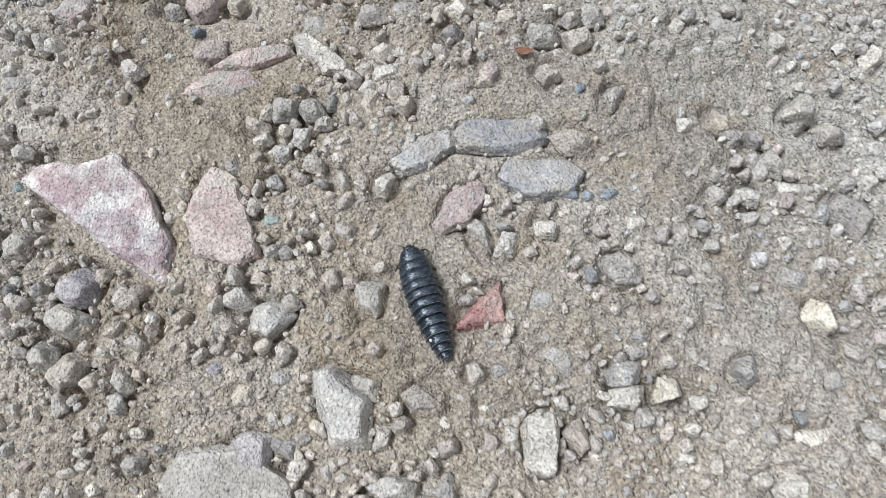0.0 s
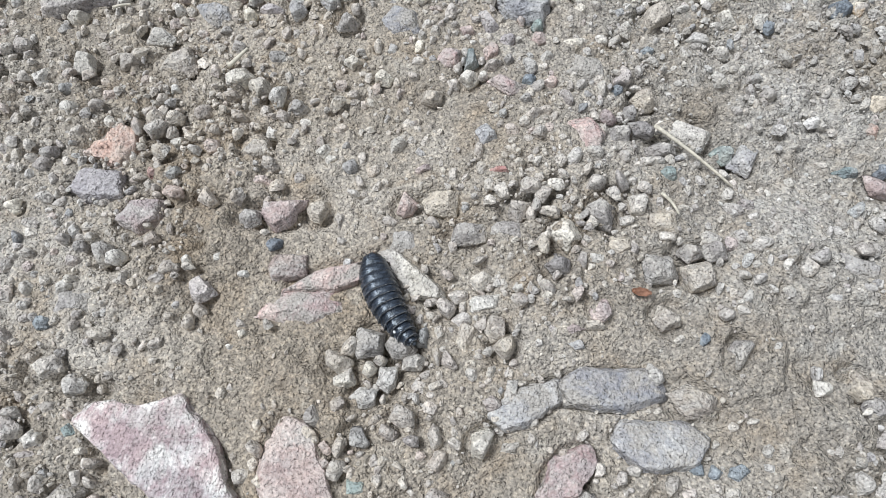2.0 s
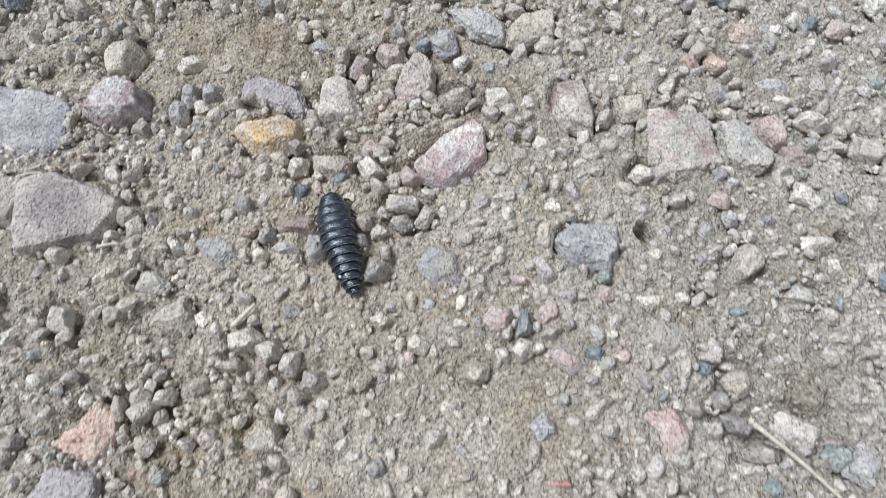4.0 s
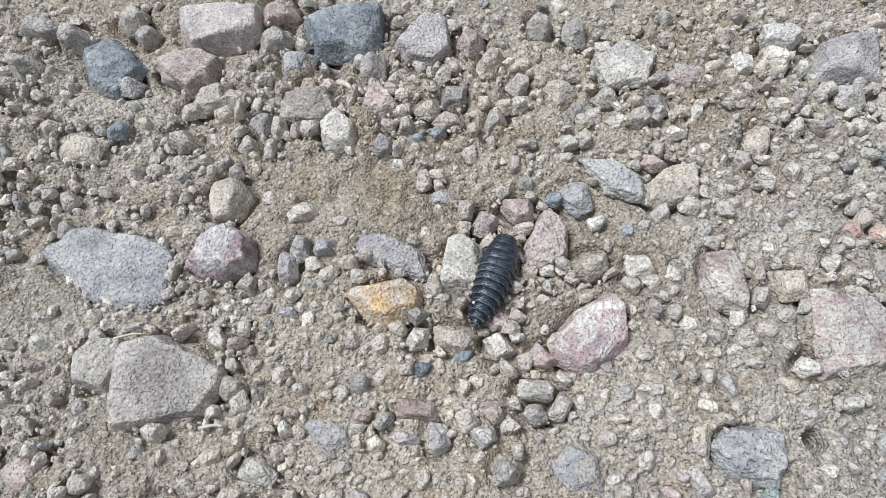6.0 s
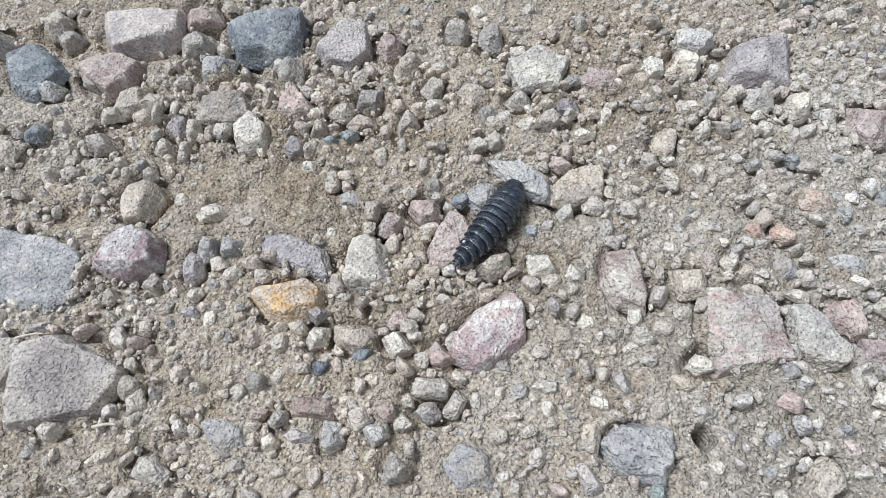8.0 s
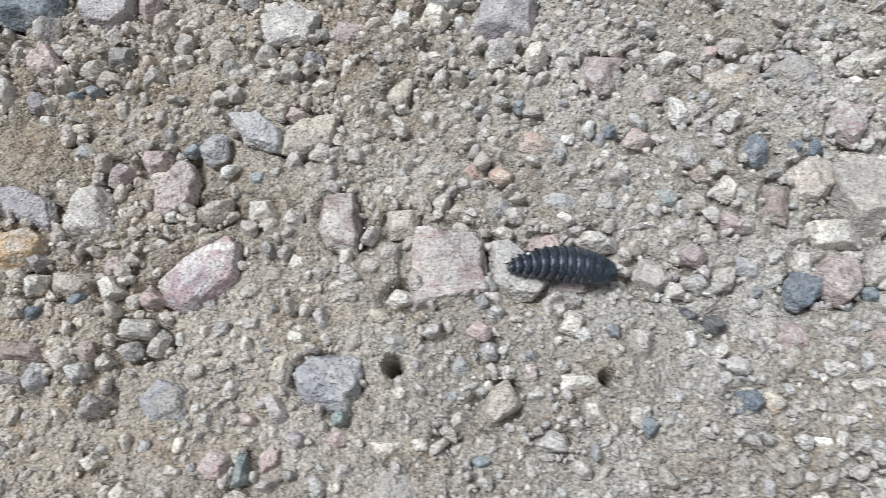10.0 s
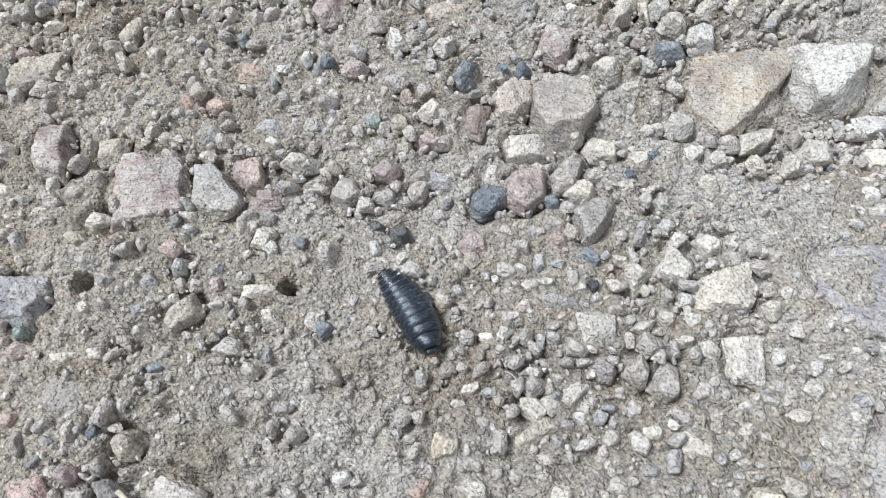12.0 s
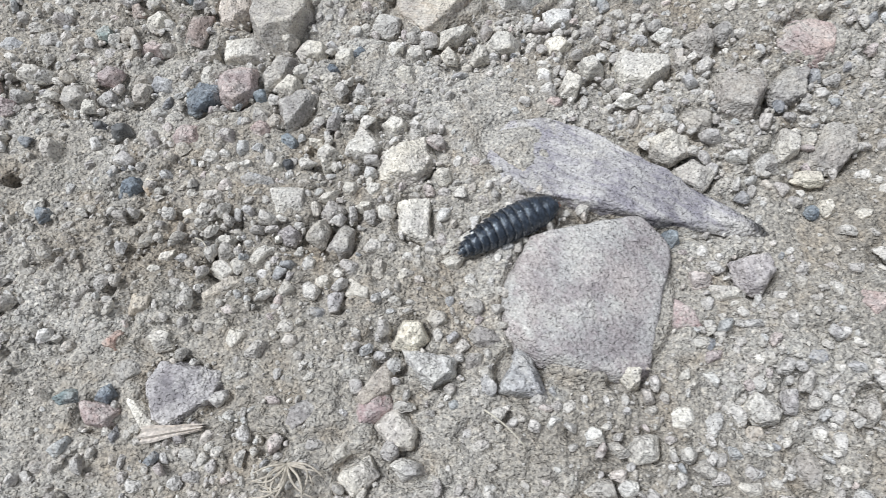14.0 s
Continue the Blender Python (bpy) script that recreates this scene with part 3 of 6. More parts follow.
slab(19.5, -1.7, 11.7, 6.4, 86, ((-140, 4.7), (-93, 5.6), (-8, 3.2), (4, 3.4), (96, 5.5), (166, 3.4), (178, 3.0)), "L", .55)
slab(-46.7, -8.6, 26.4, 11.0, 177, ((-132, 10.1), (-90, 4.8), (-5, 13.5), (58, 6.3), (93, 5.4), (148, 9.9)), "LD", .1)
slab(-42.7, -3.7, 10.3, 8.0, -146, ((-154, 4.4), (-76, 3.6), (-4, 4.3), (80, 4.1), (130, 3.2)), "V", .2)
slab(8.0, 27.9, 12.2, 6.3, -143, ((-83, 3.3), (6, 4.0), (129, 1.3), (139, 1.3)), "R", .18)
slab(38.9, 35.5, 9.7, 7.6, 149, ((-148, 3.6), (-84, 3.4), (-12, 4.6), (41, 2.6), (110, 3.9), (176, 3.9)), "G", .45)
slab(-32.1, 92.8, 15.3, 5.5, 142, ((-161, 4.5), (-132, 2.8), (-83, 5.4), (7, 5.7), (51, 2.2), (121, 6.7)), "L", .5)
slab(-104.8, 121.9, 12.1, 9.7, -140, ((-109, 4.7), (-37, 4.6), (15, 4.8), (62, 4.8), (142, 3.6)), "N", .3)
slab(-94.7, 103.5, 9.9, 7.3, -151, ((-115, 3.4), (-45, 3.2), (3, 4.0), (99, 3.2), (151, 3.3)), "P", .4)
slab(-106.6, 110.9, 11.7, 6.9, -175, ((-118, 3.9), (-84, 3.1), (6, 5.6), (88, 3.4), (148, 4.4)), "V", .2)
slab(-63.6, 106.4, 9.7, 6.3, -175, ((-134, 2.9), (-56, 2.5), (-28, 3.0), (93, 2.8), (164, 4.4)), "P", .4)
slab(-49.1, 91.7, 18.8, 5.0, -164, ((-87, 3.0), (-62, 3.1), (16, 8.4), (104, 1.8), (126, 3.0)), "PD", .16)
slab(-60.4, 93.3, 8.4, 5.3, -174, ((-159, 3.7), (-80, 2.3), (2, 4.3), (90, 2.5), (142, 3.4)), "Q", .3)
slab(-122.9, 168.1, 22.0, 19.9, 168, ((-170, 9.8), (-72, 7.3), (-23, 9.4), (9, 9.6), (69, 7.1), (110, 9.9)), "M", .24)
slab(-138.2, 170.6, 11.4, 10.0, 73, ((-159, 4.7), (-93, 5.0), (-20, 4.7), (17, 4.8), (93, 4.9), (145, 4.6)), "G", .45)
slab(-119.0, 198.0, 14.1, 12.3, -154, ((-116, 6.6), (-81, 5.3), (-55, 5.8), (18, 6.0), (64, 5.8), (130, 5.8), (170, 6.0)), "K", .6)
slab(-80.7, 190.7, 13.2, 8.7, -167, ((-134, 4.7), (-99, 4.4), (-52, 4.4), (1, 6.2), (66, 5.4), (109, 3.6), (163, 6.2)), "O", .5)
slab(-65.5, 200.9, 11.8, 9.0, 88, ((-166, 5.0), (-87, 5.2), (-65, 5.5), (13, 3.8), (51, 4.9), (113, 5.7), (174, 3.9)), "L", .6)
slab(-37.0, 188.8, 16.8, 10.5, 50, ((-162, 7.4), (-112, 7.3), (-63, 6.2), (-37, 5.6), (5, 6.6), (46, 8.6), (125, 4.6), (146, 4.7)), "K", .42)
slab(-47.5, 208.4, 13.3, 8.4, 81, ((-160, 4.8), (-84, 5.8), (-41, 4.7), (3, 4.0), (41, 4.8), (125, 5.2), (160, 3.4)), "P", .45)
slab(-142.4, 192.1, 31.5, 16.2, 169, ((-122, 7.4), (-78, 8.6), (10, 13.3), (64, 8.6), (88, 6.9), (148, 14.5)), "S", .13)
slab(-20.1, 225.7, 13.9, 9.3, 47, ((-171, 5.2), (-100, 5.0), (-66, 4.7), (2, 5.1), (107, 4.2), (133, 3.3)), "T", .35)
slab(-33.3, 225.9, 14.5, 7.0, 147, ((-143, 3.1), (-98, 3.5), (8, 4.9), (52, 3.2), (96, 4.2)), "S", .28)
slab(-137.1, 261.1, 21.8, 14.6, -176, ((-157, 8.5), (-146, 8.0), (-75, 6.2), (-45, 8.0), (14, 10.4), (98, 6.7)), "V", .45)
slab(-103.3, 264.2, 19.7, 14.9, -172, ((-148, 7.9), (-95, 7.3), (-26, 8.2), (4, 9.1), (97, 6.4), (119, 6.9)), "B", .5)
slab(-82.3, 263.6, 15.2, 12.9, 67, ((-140, 6.7), (-96, 6.3), (-41, 6.5), (11, 6.0), (86, 7.3), (146, 5.1)), "V", .4)
slab(23.3, 267.4, 19.8, 14.1, -144, ((-87, 6.0), (-4, 6.6), (106, 4.9), (166, 5.8)), "V", .4)
slab(-107.3, 238.4, 14.0, 9.7, 176, ((-167, 5.9), (-91, 4.3), (-59, 4.7), (33, 5.1), (101, 4.4)), "T", .4)
slab(-99.2, 231.6, 11.0, 8.0, 114, ((-159, 3.7), (-117, 4.0), (-58, 4.8), (2, 3.9), (49, 3.7), (149, 4.1)), "L", .55)
slab(-90.2, 241.6, 8.9, 6.9, 140, ((-161, 3.9), (-111, 3.3), (-65, 3.9), (20, 3.0), (45, 2.6), (156, 3.2)), "P", .5)
slab(-80.9, 201.1, 16.2, 5.9, 161, ((-170, 6.2), (-105, 2.5), (14, 6.1), (72, 2.9), (93, 3.8)), "V", .2)
slab(-141.7, 247.4, 15.1, 12.1, -179, ((-139, 5.0), (-121, 4.4), (-50, 5.9), (-4, 6.7), (75, 5.8), (116, 5.1)), "P", .4)
slab(-161.4, 245.3, 15.5, 11.1, 133, ((-148, 4.7), (-109, 5.6), (-29, 6.7), (52, 5.0), (125, 7.2)), "B", .4)
slab(-31.5, 258.6, 14.3, 11.3, -164, ((-157, 6.0), (-74, 5.2), (-16, 5.9), (69, 5.6), (122, 5.5)), "L", .25)
slab(-109.2, 243.1, 3.8, 2.5, -176, ((-150, 1.4), (-77, 1.1), (12, 1.7), (101, 1.0)), "G", .45)
slab(-9.3, 203.4, 13.9, 8.4, 112, ((-145, 3.9), (-98, 5.6), (-5, 4.4), (16, 3.5), (104, 6.3), (180, 4.3)), "D2", .55)
slab(15.0, 195.1, 19.2, 19.4, 132, ((-170, 6.5), (-75, 7.3), (11, 7.4), (91, 7.5), (168, 7.6)), "X", .12)
slab(30.1, 195.5, 14.6, 8.8, 130, ((-173, 4.7), (-106, 4.8), (-34, 6.5), (43, 2.8), (110, 6.7)), "L", .3)
slab(36.5, 200.0, 8.9, 6.5, 123, ((-168, 2.8), (-131, 2.3), (-78, 3.8), (12, 2.7), (101, 3.5)), "P", .35)
slab(-6.7, 168.1, 12.0, 8.9, 175, ((-150, 4.7), (-103, 3.8), (-29, 5.2), (0, 5.7), (91, 4.0), (135, 5.4)), "S", .4)
slab(107.8, 221.1, 17.9, 16.0, 76, ((-151, 7.7), (-78, 7.8), (-32, 7.0), (11, 7.4), (64, 7.6), (120, 8.2), (180, 7.3)), "G", .5)
slab(96.0, 222.9, 9.8, 8.9, 75, ((-171, 3.9), (-103, 4.9), (-44, 4.0), (2, 4.0), (77, 4.8), (131, 4.3)), "O2", .45)
slab(106.7, 238.8, 10.3, 8.0, 71, ((-119, 4.4), (-48, 3.5), (-15, 3.2), (84, 4.8), (171, 3.9)), "X", .45)
slab(90.5, 195.4, 8.6, 5.9, -138, ((-177, 3.4), (-125, 3.5), (-51, 2.6), (-17, 2.9), (81, 3.5), (140, 2.9)), "B", .45)
slab(98.5, 198.6, 10.5, 9.4, 68, ((-162, 3.7), (-127, 4.2), (-53, 4.0), (-2, 4.3), (86, 4.7), (132, 4.3)), "P", .4)
slab(113.8, 192.1, 11.0, 7.0, 60, ((-162, 3.7), (-55, 3.0), (-32, 2.1), (74, 4.7), (120, 3.6)), "G", .4)
slab(108.2, 203.2, 9.3, 5.0, 57, ((-165, 3.3), (-67, 2.8), (-18, 2.2), (80, 3.9), (141, 2.2)), "G", .45)
slab(150.8, 228.1, 32.7, 20.1, -142, ((-127, 12.7), (-64, 7.4), (-43, 4.8), (-29, 7.3), (96, 10.2), (174, 11.9)), "T2", .16)
slab(172.9, 232.0, 23.9, 19.1, -141, ((-166, 8.2), (-97, 8.6), (-44, 5.3), (-23, 6.4), (92, 8.5)), "W", .55)
slab(141.1, 177.0, 11.1, 9.1, -162, ((-175, 5.3), (-98, 4.3), (-39, 4.6), (15, 4.9), (110, 3.8)), "L", .45)
slab(130.4, 182.4, 8.8, 7.6, 121, ((-100, 3.2), (-44, 3.9), (35, 2.3), (154, 2.8)), "L", .3)
slab(180.5, 142.3, 38.3, 35.4, 46, ((-127, 15.8), (-105, 15.6), (-83, 16.2), (-17, 13.6), (-12, 13.6), (30, 19.7), (100, 15.7), (156, 16.4), (179, 16.2)), "Z", .14)
slab(164.2, 125.9, 9.3, 9.0, 95, ((-97, 3.9), (19, 2.7), (64, 3.7), (153, 2.7)), "S", .45)
slab(145.6, 127.6, 10.7, 6.0, 165, ((-149, 2.8), (-116, 2.6), (-64, 3.1), (-5, 4.5), (81, 2.6)), "W", .6)
slab(94.5, 123.6, 13.9, 13.1, -174, ((-166, 5.5), (-123, 6.2), (-53, 4.7), (-14, 6.2), (80, 5.4), (139, 7.1)), "V2", .2)
slab(222.5, 193.1, 13.8, 12.4, -154, ((-176, 6.1), (-106, 5.3), (-33, 4.2), (45, 6.4), (93, 4.7)), "T", .5)
slab(235.3, 195.8, 13.1, 7.2, 53, ((-144, 5.6), (-70, 4.2), (-22, 3.4), (72, 5.9), (140, 3.0)), "G", .5)
slab(199.7, 202.4, 13.1, 9.5, -176, ((-169, 5.8), (-103, 4.6), (-56, 4.0), (-4, 6.6), (83, 3.9), (145, 6.0)), "L", .5)
slab(202.7, 179.0, 9.2, 7.6, -175, ((-177, 4.3), (-120, 3.4), (-59, 3.4), (-9, 4.1), (83, 3.5), (116, 3.6)), "L", .5)
slab(242.6, 178.8, 13.1, 8.0, 55, ((-124, 5.6), (-44, 3.4), (-11, 4.0), (92, 5.4), (154, 3.7)), "G", .5)
slab(216.2, 146.9, 8.8, 7.9, 52, ((-165, 3.1), (-116, 3.4), (-36, 3.0), (7, 3.6), (103, 3.4)), "V", .5)
slab(119.5, 118.8, 8.6, 3.9, -148, ((-159, 3.8), (-59, 1.8), (16, 3.9), (118, 1.8)), "G", .45)
slab(212.4, 118.3, 6.7, 5.7, 152, ((-145, 2.7), (-86, 2.6), (-26, 3.3), (49, 2.1), (137, 2.9)), "L", .45)
slab(141.8, 134.8, 6.8, 5.7, -149, ((-102, 2.5), (-38, 2.4), (18, 2.7), (85, 2.5), (156, 2.4)), "C", .6)
slab(134.6, 124.5, 9.2, 4.6, 49, ((-145, 4.3), (-63, 2.4), (-5, 2.9), (73, 4.1), (141, 1.5)), "T", .4)
slab(139.2, 115.4, 7.7, 5.5, 138, ((-141, 2.6), (-91, 3.1), (-12, 3.5), (42, 2.3), (132, 3.2)), "L", .4)
slab(87.8, 118.8, 10.3, 2.6, 133, ((-144, 1.0), (-109, 2.3), (-15, 4.0), (46, 1.1), (83, 3.3)), "L", .6)
slab(142.4, 162.2, 10.1, 7.3, 100, ((-174, 3.0), (-111, 3.6), (-3, 3.1), (93, 4.3)), "L", .2)
slab(187.1, 172.1, 58.2, 20.4, 157, ((-147, 20.7), (-105, 8.6), (-96, 11.1), (55, 7.5), (64, 8.1), (89, 14.0), (146, 24.1)), "Y", .15)

stone(-82.7, 32.0, 10.7, 9.6, -0, "V", 6, 0.4)
stone(-83.5, 23.6, 12.1, 7.4, -10, "G", 5, 0.5)
stone(-82.9, 13.5, 9.4, 9.6, 67, "T", 5, 0.55)
stone(-70.0, 11.6, 7.6, 5.0, -54, "G", 5, 0.5)
stone(-76.5, 10.6, 5.4, 5.3, -0, "T", 5, 0.5)
stone(-45.6, 28.8, 7.8, 6.0, -38, "L", 6, 0.55)
stone(-39.5, 24.6, 10.7, 8.3, 37, "L", 5, 0.5)
stone(-17.5, 29.6, 8.9, 7.2, 92, "G", 4, 0.3, -0.3)
stone(-4.5, 7.3, 10.1, 7.5, 10, "T", 5, 0.35)
stone(-11.8, -10.5, 10.3, 5.9, 0, "L", 6, 0.5)
stone(-13.8, -0.3, 5.6, 3.8, 81, "L", 4, 0.5)
stone(-10.0, 2.3, 4.7, 4.3, -0, "T", 5, 0.5)
stone(-18.3, 10.0, 7.3, 4.7, -19, "G", 4, 0.4)
stone(-16.5, 18.4, 4.9, 4.9, -0, "T", 6, 0.45)
stone(27.1, -0.3, 7.2, 5.3, -62, "T", 4, 0.4)
stone(46.7, 9.1, 6.5, 5.8, -0, "C", 4, 0.65)
stone(53.5, 6.5, 4.5, 3.7, -0, "L", 5, 0.5)
stone(37.9, 12.9, 8.4, 5.9, -0, "L", 5, 0.5)
stone(38.4, 7.6, 9.0, 5.7, 14, "L", 5, 0.45)
stone(41.3, 3.1, 5.3, 5.1, -52, "L", 5, 0.5)
stone(63.7, 13.1, 6.1, 6.1, -55, "G", 5, 0.45)
stone(82.0, 24.6, 7.9, 6.4, -39, "C", 4, 0.6, 0.3)
stone(69.9, 38.1, 3.5, 3.7, -0, "W", 5, 0.6)
stone(20.9, 29.6, 7.2, 7.0, -0, "LD", 5, 0.12)
stone(23.9, 15.4, 8.9, 6.2, -31, "LD", 4, 0.15)
stone(7.4, 44.6, 10.6, 4.9, -67, "G", 4, 0.4, 0.3)
stone(13.5, 42.1, 6.9, 4.6, 69, "L", 4, 0.5)
stone(4.5, 34.4, 3.4, 3.4, -0, "L", 5, 0.6)
stone(22.4, 45.6, 6.1, 4.6, -37, "L", 5, 0.5)
stone(29.8, 67.2, 11.9, 7.4, -17, "T", 5, 0.35)
stone(-14.7, 57.1, 7.2, 5.5, 43, "L", 5, 0.55)
stone(-10.5, 77.8, 5.8, 4.7, 82, "T", 5, 0.5)
stone(-33.2, 77.0, 7.9, 6.0, -60, "G", 5, 0.45)
stone(-39.7, 77.0, 6.8, 6.9, -0, "G", 5, 0.45)
stone(-39.8, 47.6, 4.7, 4.1, -0, "E", 4, 0.2)
stone(-39.8, 40.0, 4.1, 3.7, 21, "L", 4, 0.5)
stone(-101.5, 94.4, 7.2, 4.9, -56, "G", 6, 0.5)
stone(-97.8, 93.0, 4.6, 4.1, 36, "L", 5, 0.5)
stone(86.0, 75.3, 9.9, 7.3, 39, "G", 5, 0.45)
stone(91.4, 69.8, 7.9, 6.2, -24, "G", 5, 0.45)
stone(64.9, 72.5, 7.2, 6.0, -68, "T", 5, 0.5)
stone(77.5, 61.6, 7.4, 6.7, -47, "G", 4, 0.4)
stone(92.5, 49.2, 11.4, 9.0, -47, "G", 4, 0.45)
stone(80.8, 55.5, 10.1, 4.3, -11, "L", 4, 0.3)
stone(39.5, 78.0, 7.0, 4.6, 59, "G", 5, 0.5)
stone(24.6, 85.1, 6.2, 6.0, -0, "T", 5, 0.4)
stone(10.6, 86.0, 5.5, 5.5, -0, "P", 5, 0.4)
stone(-49.4, 13.6, 5.6, 4.5, -0, "V", 5, 0.2)
stone(-36.5, 12.1, 5.6, 3.6, -0, "L", 5, 0.4)
stone(-43.5, 8.3, 7.4, 5.8, -0, "T", 5, 0.2)
stone(-88.9, 17.1, 7.3, 6.6, -0, "G", 5, 0.5)
stone(-76.5, -5.9, 3.7, 3.3, 0, "G", 5, 0.5)
stone(-65.8, -5.9, 5.8, 4.4, 0, "G", 5, 0.5)
stone(-73.3, -10.6, 4.6, 3.8, 0, "L", 5, 0.5)
stone(76.3, 0.3, 9.8, 3.8, 18, "L", 4, 0.25)
stone(70.3, -9.8, 8.5, 6.9, 0, "L", 5, 0.45)
stone(64.8, -8.5, 4.3, 3.6, 35, "C", 5, 0.6)
stone(13.1, 0.3, 4.5, 3.3, 83, "L", 4, 0.4)
stone(33.6, 0.3, 3.0, 2.9, -0, "S", 5, 0.5)
stone(99.2, 56.9, 5.2, 4.5, -0, "L", 5, 0.5)
stone(105.4, 89.4, 8.3, 5.2, 55, "L", 5, 0.4)
stone(70.0, 98.6, 12.4, 6.7, -18, "LD", 4, 0.1)
stone(-1.5, -10.2, 6.9, 5.4, 0, "G", 5, 0.35)
stone(-21.7, -8.6, 4.8, 3.9, 0, "T", 5, 0.4)
stone(-2.7, -3.3, 3.7, 2.4, 0, "L", 5, 0.4)
stone(7.6, 5.7, 3.1, 2.5, -0, "C", 5, 0.4)
stone(81.7, 10.6, 6.6, 5.9, -0, "LD", 4, 0.12)
stone(42.4, 48.9, 1.8, 1.9, -0, "W", 5, 0.6)
stone(31.5, 20.8, 1.7, 1.7, -0, "C", 5, 0.6)
stone(-58.9, 25.2, 4.0, 3.7, 54, "T", 5, 0.5)
stone(-65.4, 25.0, 3.2, 3.3, -0, "L", 5, 0.5)
stone(-97.6, 42.0, 7.7, 7.4, -0, "G", 5, 0.35)
stone(-31.6, 41.4, 3.6, 3.2, -0, "L", 5, 0.5)
stone(11.2, 13.6, 4.9, 3.6, 20, "G", 4, 0.25)
stone(32.4, 53.5, 3.9, 3.6, -0, "B", 5, 0.35)
stone(29.2, 53.9, 3.1, 2.8, -0, "B", 5, 0.35)
stone(37.0, 53.5, 5.5, 3.5, 30, "B", 5, 0.3)
stone(69.9, 53.2, 6.0, 5.6, -0, "L", 5, 0.4)
stone(69.1, 47.8, 5.5, 4.3, 29, "L", 5, 0.45)
stone(76.9, 34.0, 7.1, 5.5, -28, "LD", 4, 0.15)
stone(42.8, 45.9, 4.6, 4.6, -0, "L", 4, 0.3)
stone(57.0, 71.3, 4.2, 3.9, 168, "L", 5, 0.5)
stone(67.8, 67.5, 6.1, 5.0, -0, "G", 5, 0.45)
stone(73.2, 68.2, 4.7, 4.5, -47, "G", 5, 0.5)
stone(-10.2, 104.2, 8.6, 5.0, 174, "G", 4, 0.3)
stone(56.4, 3.7, 3.1, 2.5, -0, "PD", 5, 0.15)
stone(-34.9, -2.0, 7.2, 4.6, -19, "G", 4, 0.25)
stone(-0.3, 2.5, 3.1, 3.0, -0, "L", 5, 0.45)
stone(51.3, 1.4, 4.2, 3.4, -0, "L", 5, 0.3)
stone(-69.0, 114.6, 5.6, 3.3, 3, "P", 4, 0.35)
stone(-54.5, 108.1, 6.0, 5.7, 35, "T", 5, 0.4)
stone(-63.7, 98.5, 4.0, 3.8, 3, "B", 5, 0.4)
stone(-53.9, 84.8, 25.2, 9.6, 6, "PD", 5, 0.1)
stone(-33.5, 101.3, 7.9, 6.8, 3, "LD", 4, 0.15)
stone(-19.2, 103.1, 8.6, 5.3, 3, "G", 4, 0.4)
stone(2.8, 103.6, 7.6, 6.9, -51, "L", 4, 0.35)
stone(11.8, 108.9, 8.3, 7.1, -41, "G", 5, 0.5)
stone(0.8, 96.4, 5.9, 5.1, 3, "G", 5, 0.45)
stone(-8.4, 109.3, 6.4, 5.0, 61, "T", 4, 0.35)
stone(-26.1, 110.2, 8.7, 6.6, -7, "T", 4, 0.35)
stone(-33.9, 109.6, 5.7, 4.7, 64, "P", 4, 0.4)
stone(-12.6, 118.5, 5.2, 2.4, 3, "R", 4, 0.45)
stone(-15.2, 128.7, 5.9, 5.8, 3, "S", 5, 0.25)
stone(27.7, 166.5, 9.4, 7.1, 52, "C", 6, 0.6)
stone(-15.5, 161.3, 7.7, 4.1, -53, "V", 4, 0.35, -0.2)
stone(-15.0, 152.4, 6.4, 4.0, 73, "P", 5, 0.3)
stone(-19.7, 149.3, 6.1, 3.3, 82, "E", 5, 0.5)
stone(-20.7, 143.6, 5.0, 4.7, 3, "L", 5, 0.5)
stone(-41.8, 144.3, 4.9, 4.4, -19, "C", 5, 0.55)
stone(-50.2, 148.9, 5.1, 4.1, -8, "L", 5, 0.5)
stone(-63.2, 135.0, 5.8, 5.7, 37, "L", 5, 0.55)
stone(-68.5, 138.5, 6.6, 4.3, 69, "L", 5, 0.5)
stone(-73.1, 140.4, 6.0, 5.6, 3, "G", 5, 0.45)
stone(-78.0, 142.4, 6.6, 6.5, 49, "L", 5, 0.4)
stone(-95.9, 145.9, 12.0, 8.0, 15, "T", 4, 0.35, -0.3)
stone(-100.4, 154.1, 8.4, 5.2, -8, "L", 4, 0.4)
stone(-117.3, 144.0, 6.4, 6.3, 3, "L", 4, 0.5)
stone(-106.9, 145.7, 5.6, 4.6, 3, "T", 5, 0.35)
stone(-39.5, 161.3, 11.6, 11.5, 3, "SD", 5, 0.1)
stone(32.5, 132.0, 13.7, 8.5, -8, "L", 5, 0.2)
stone(41.9, 127.4, 5.8, 5.4, 3, "E", 5, 0.4)
stone(47.4, 126.3, 8.9, 5.6, 57, "S", 4, 0.35)
stone(27.7, 120.5, 3.7, 3.9, 3, "E", 5, 0.35)
stone(0.0, 143.7, 4.7, 3.5, 3, "P", 5, 0.35)
stone(30.9, 100.8, 5.9, 5.2, 3, "G", 5, 0.5)
stone(36.9, 101.2, 5.9, 4.7, 3, "G", 5, 0.45)
stone(24.1, 96.4, 8.4, 7.0, 3, "G", 4, 0.35)
stone(32.5, 95.1, 6.9, 6.9, -64, "T", 4, 0.4)
stone(40.5, 89.1, 1.6, 1.6, 3, "W", 6, 0.6)
stone(36.6, 91.9, 3.3, 1.8, 73, "L", 5, 0.5)
stone(25.0, 107.6, 7.5, 6.2, 3, "T", 4, 0.25)
stone(-78.5, 87.2, 7.0, 5.2, -52, "V", 4, 0.35)
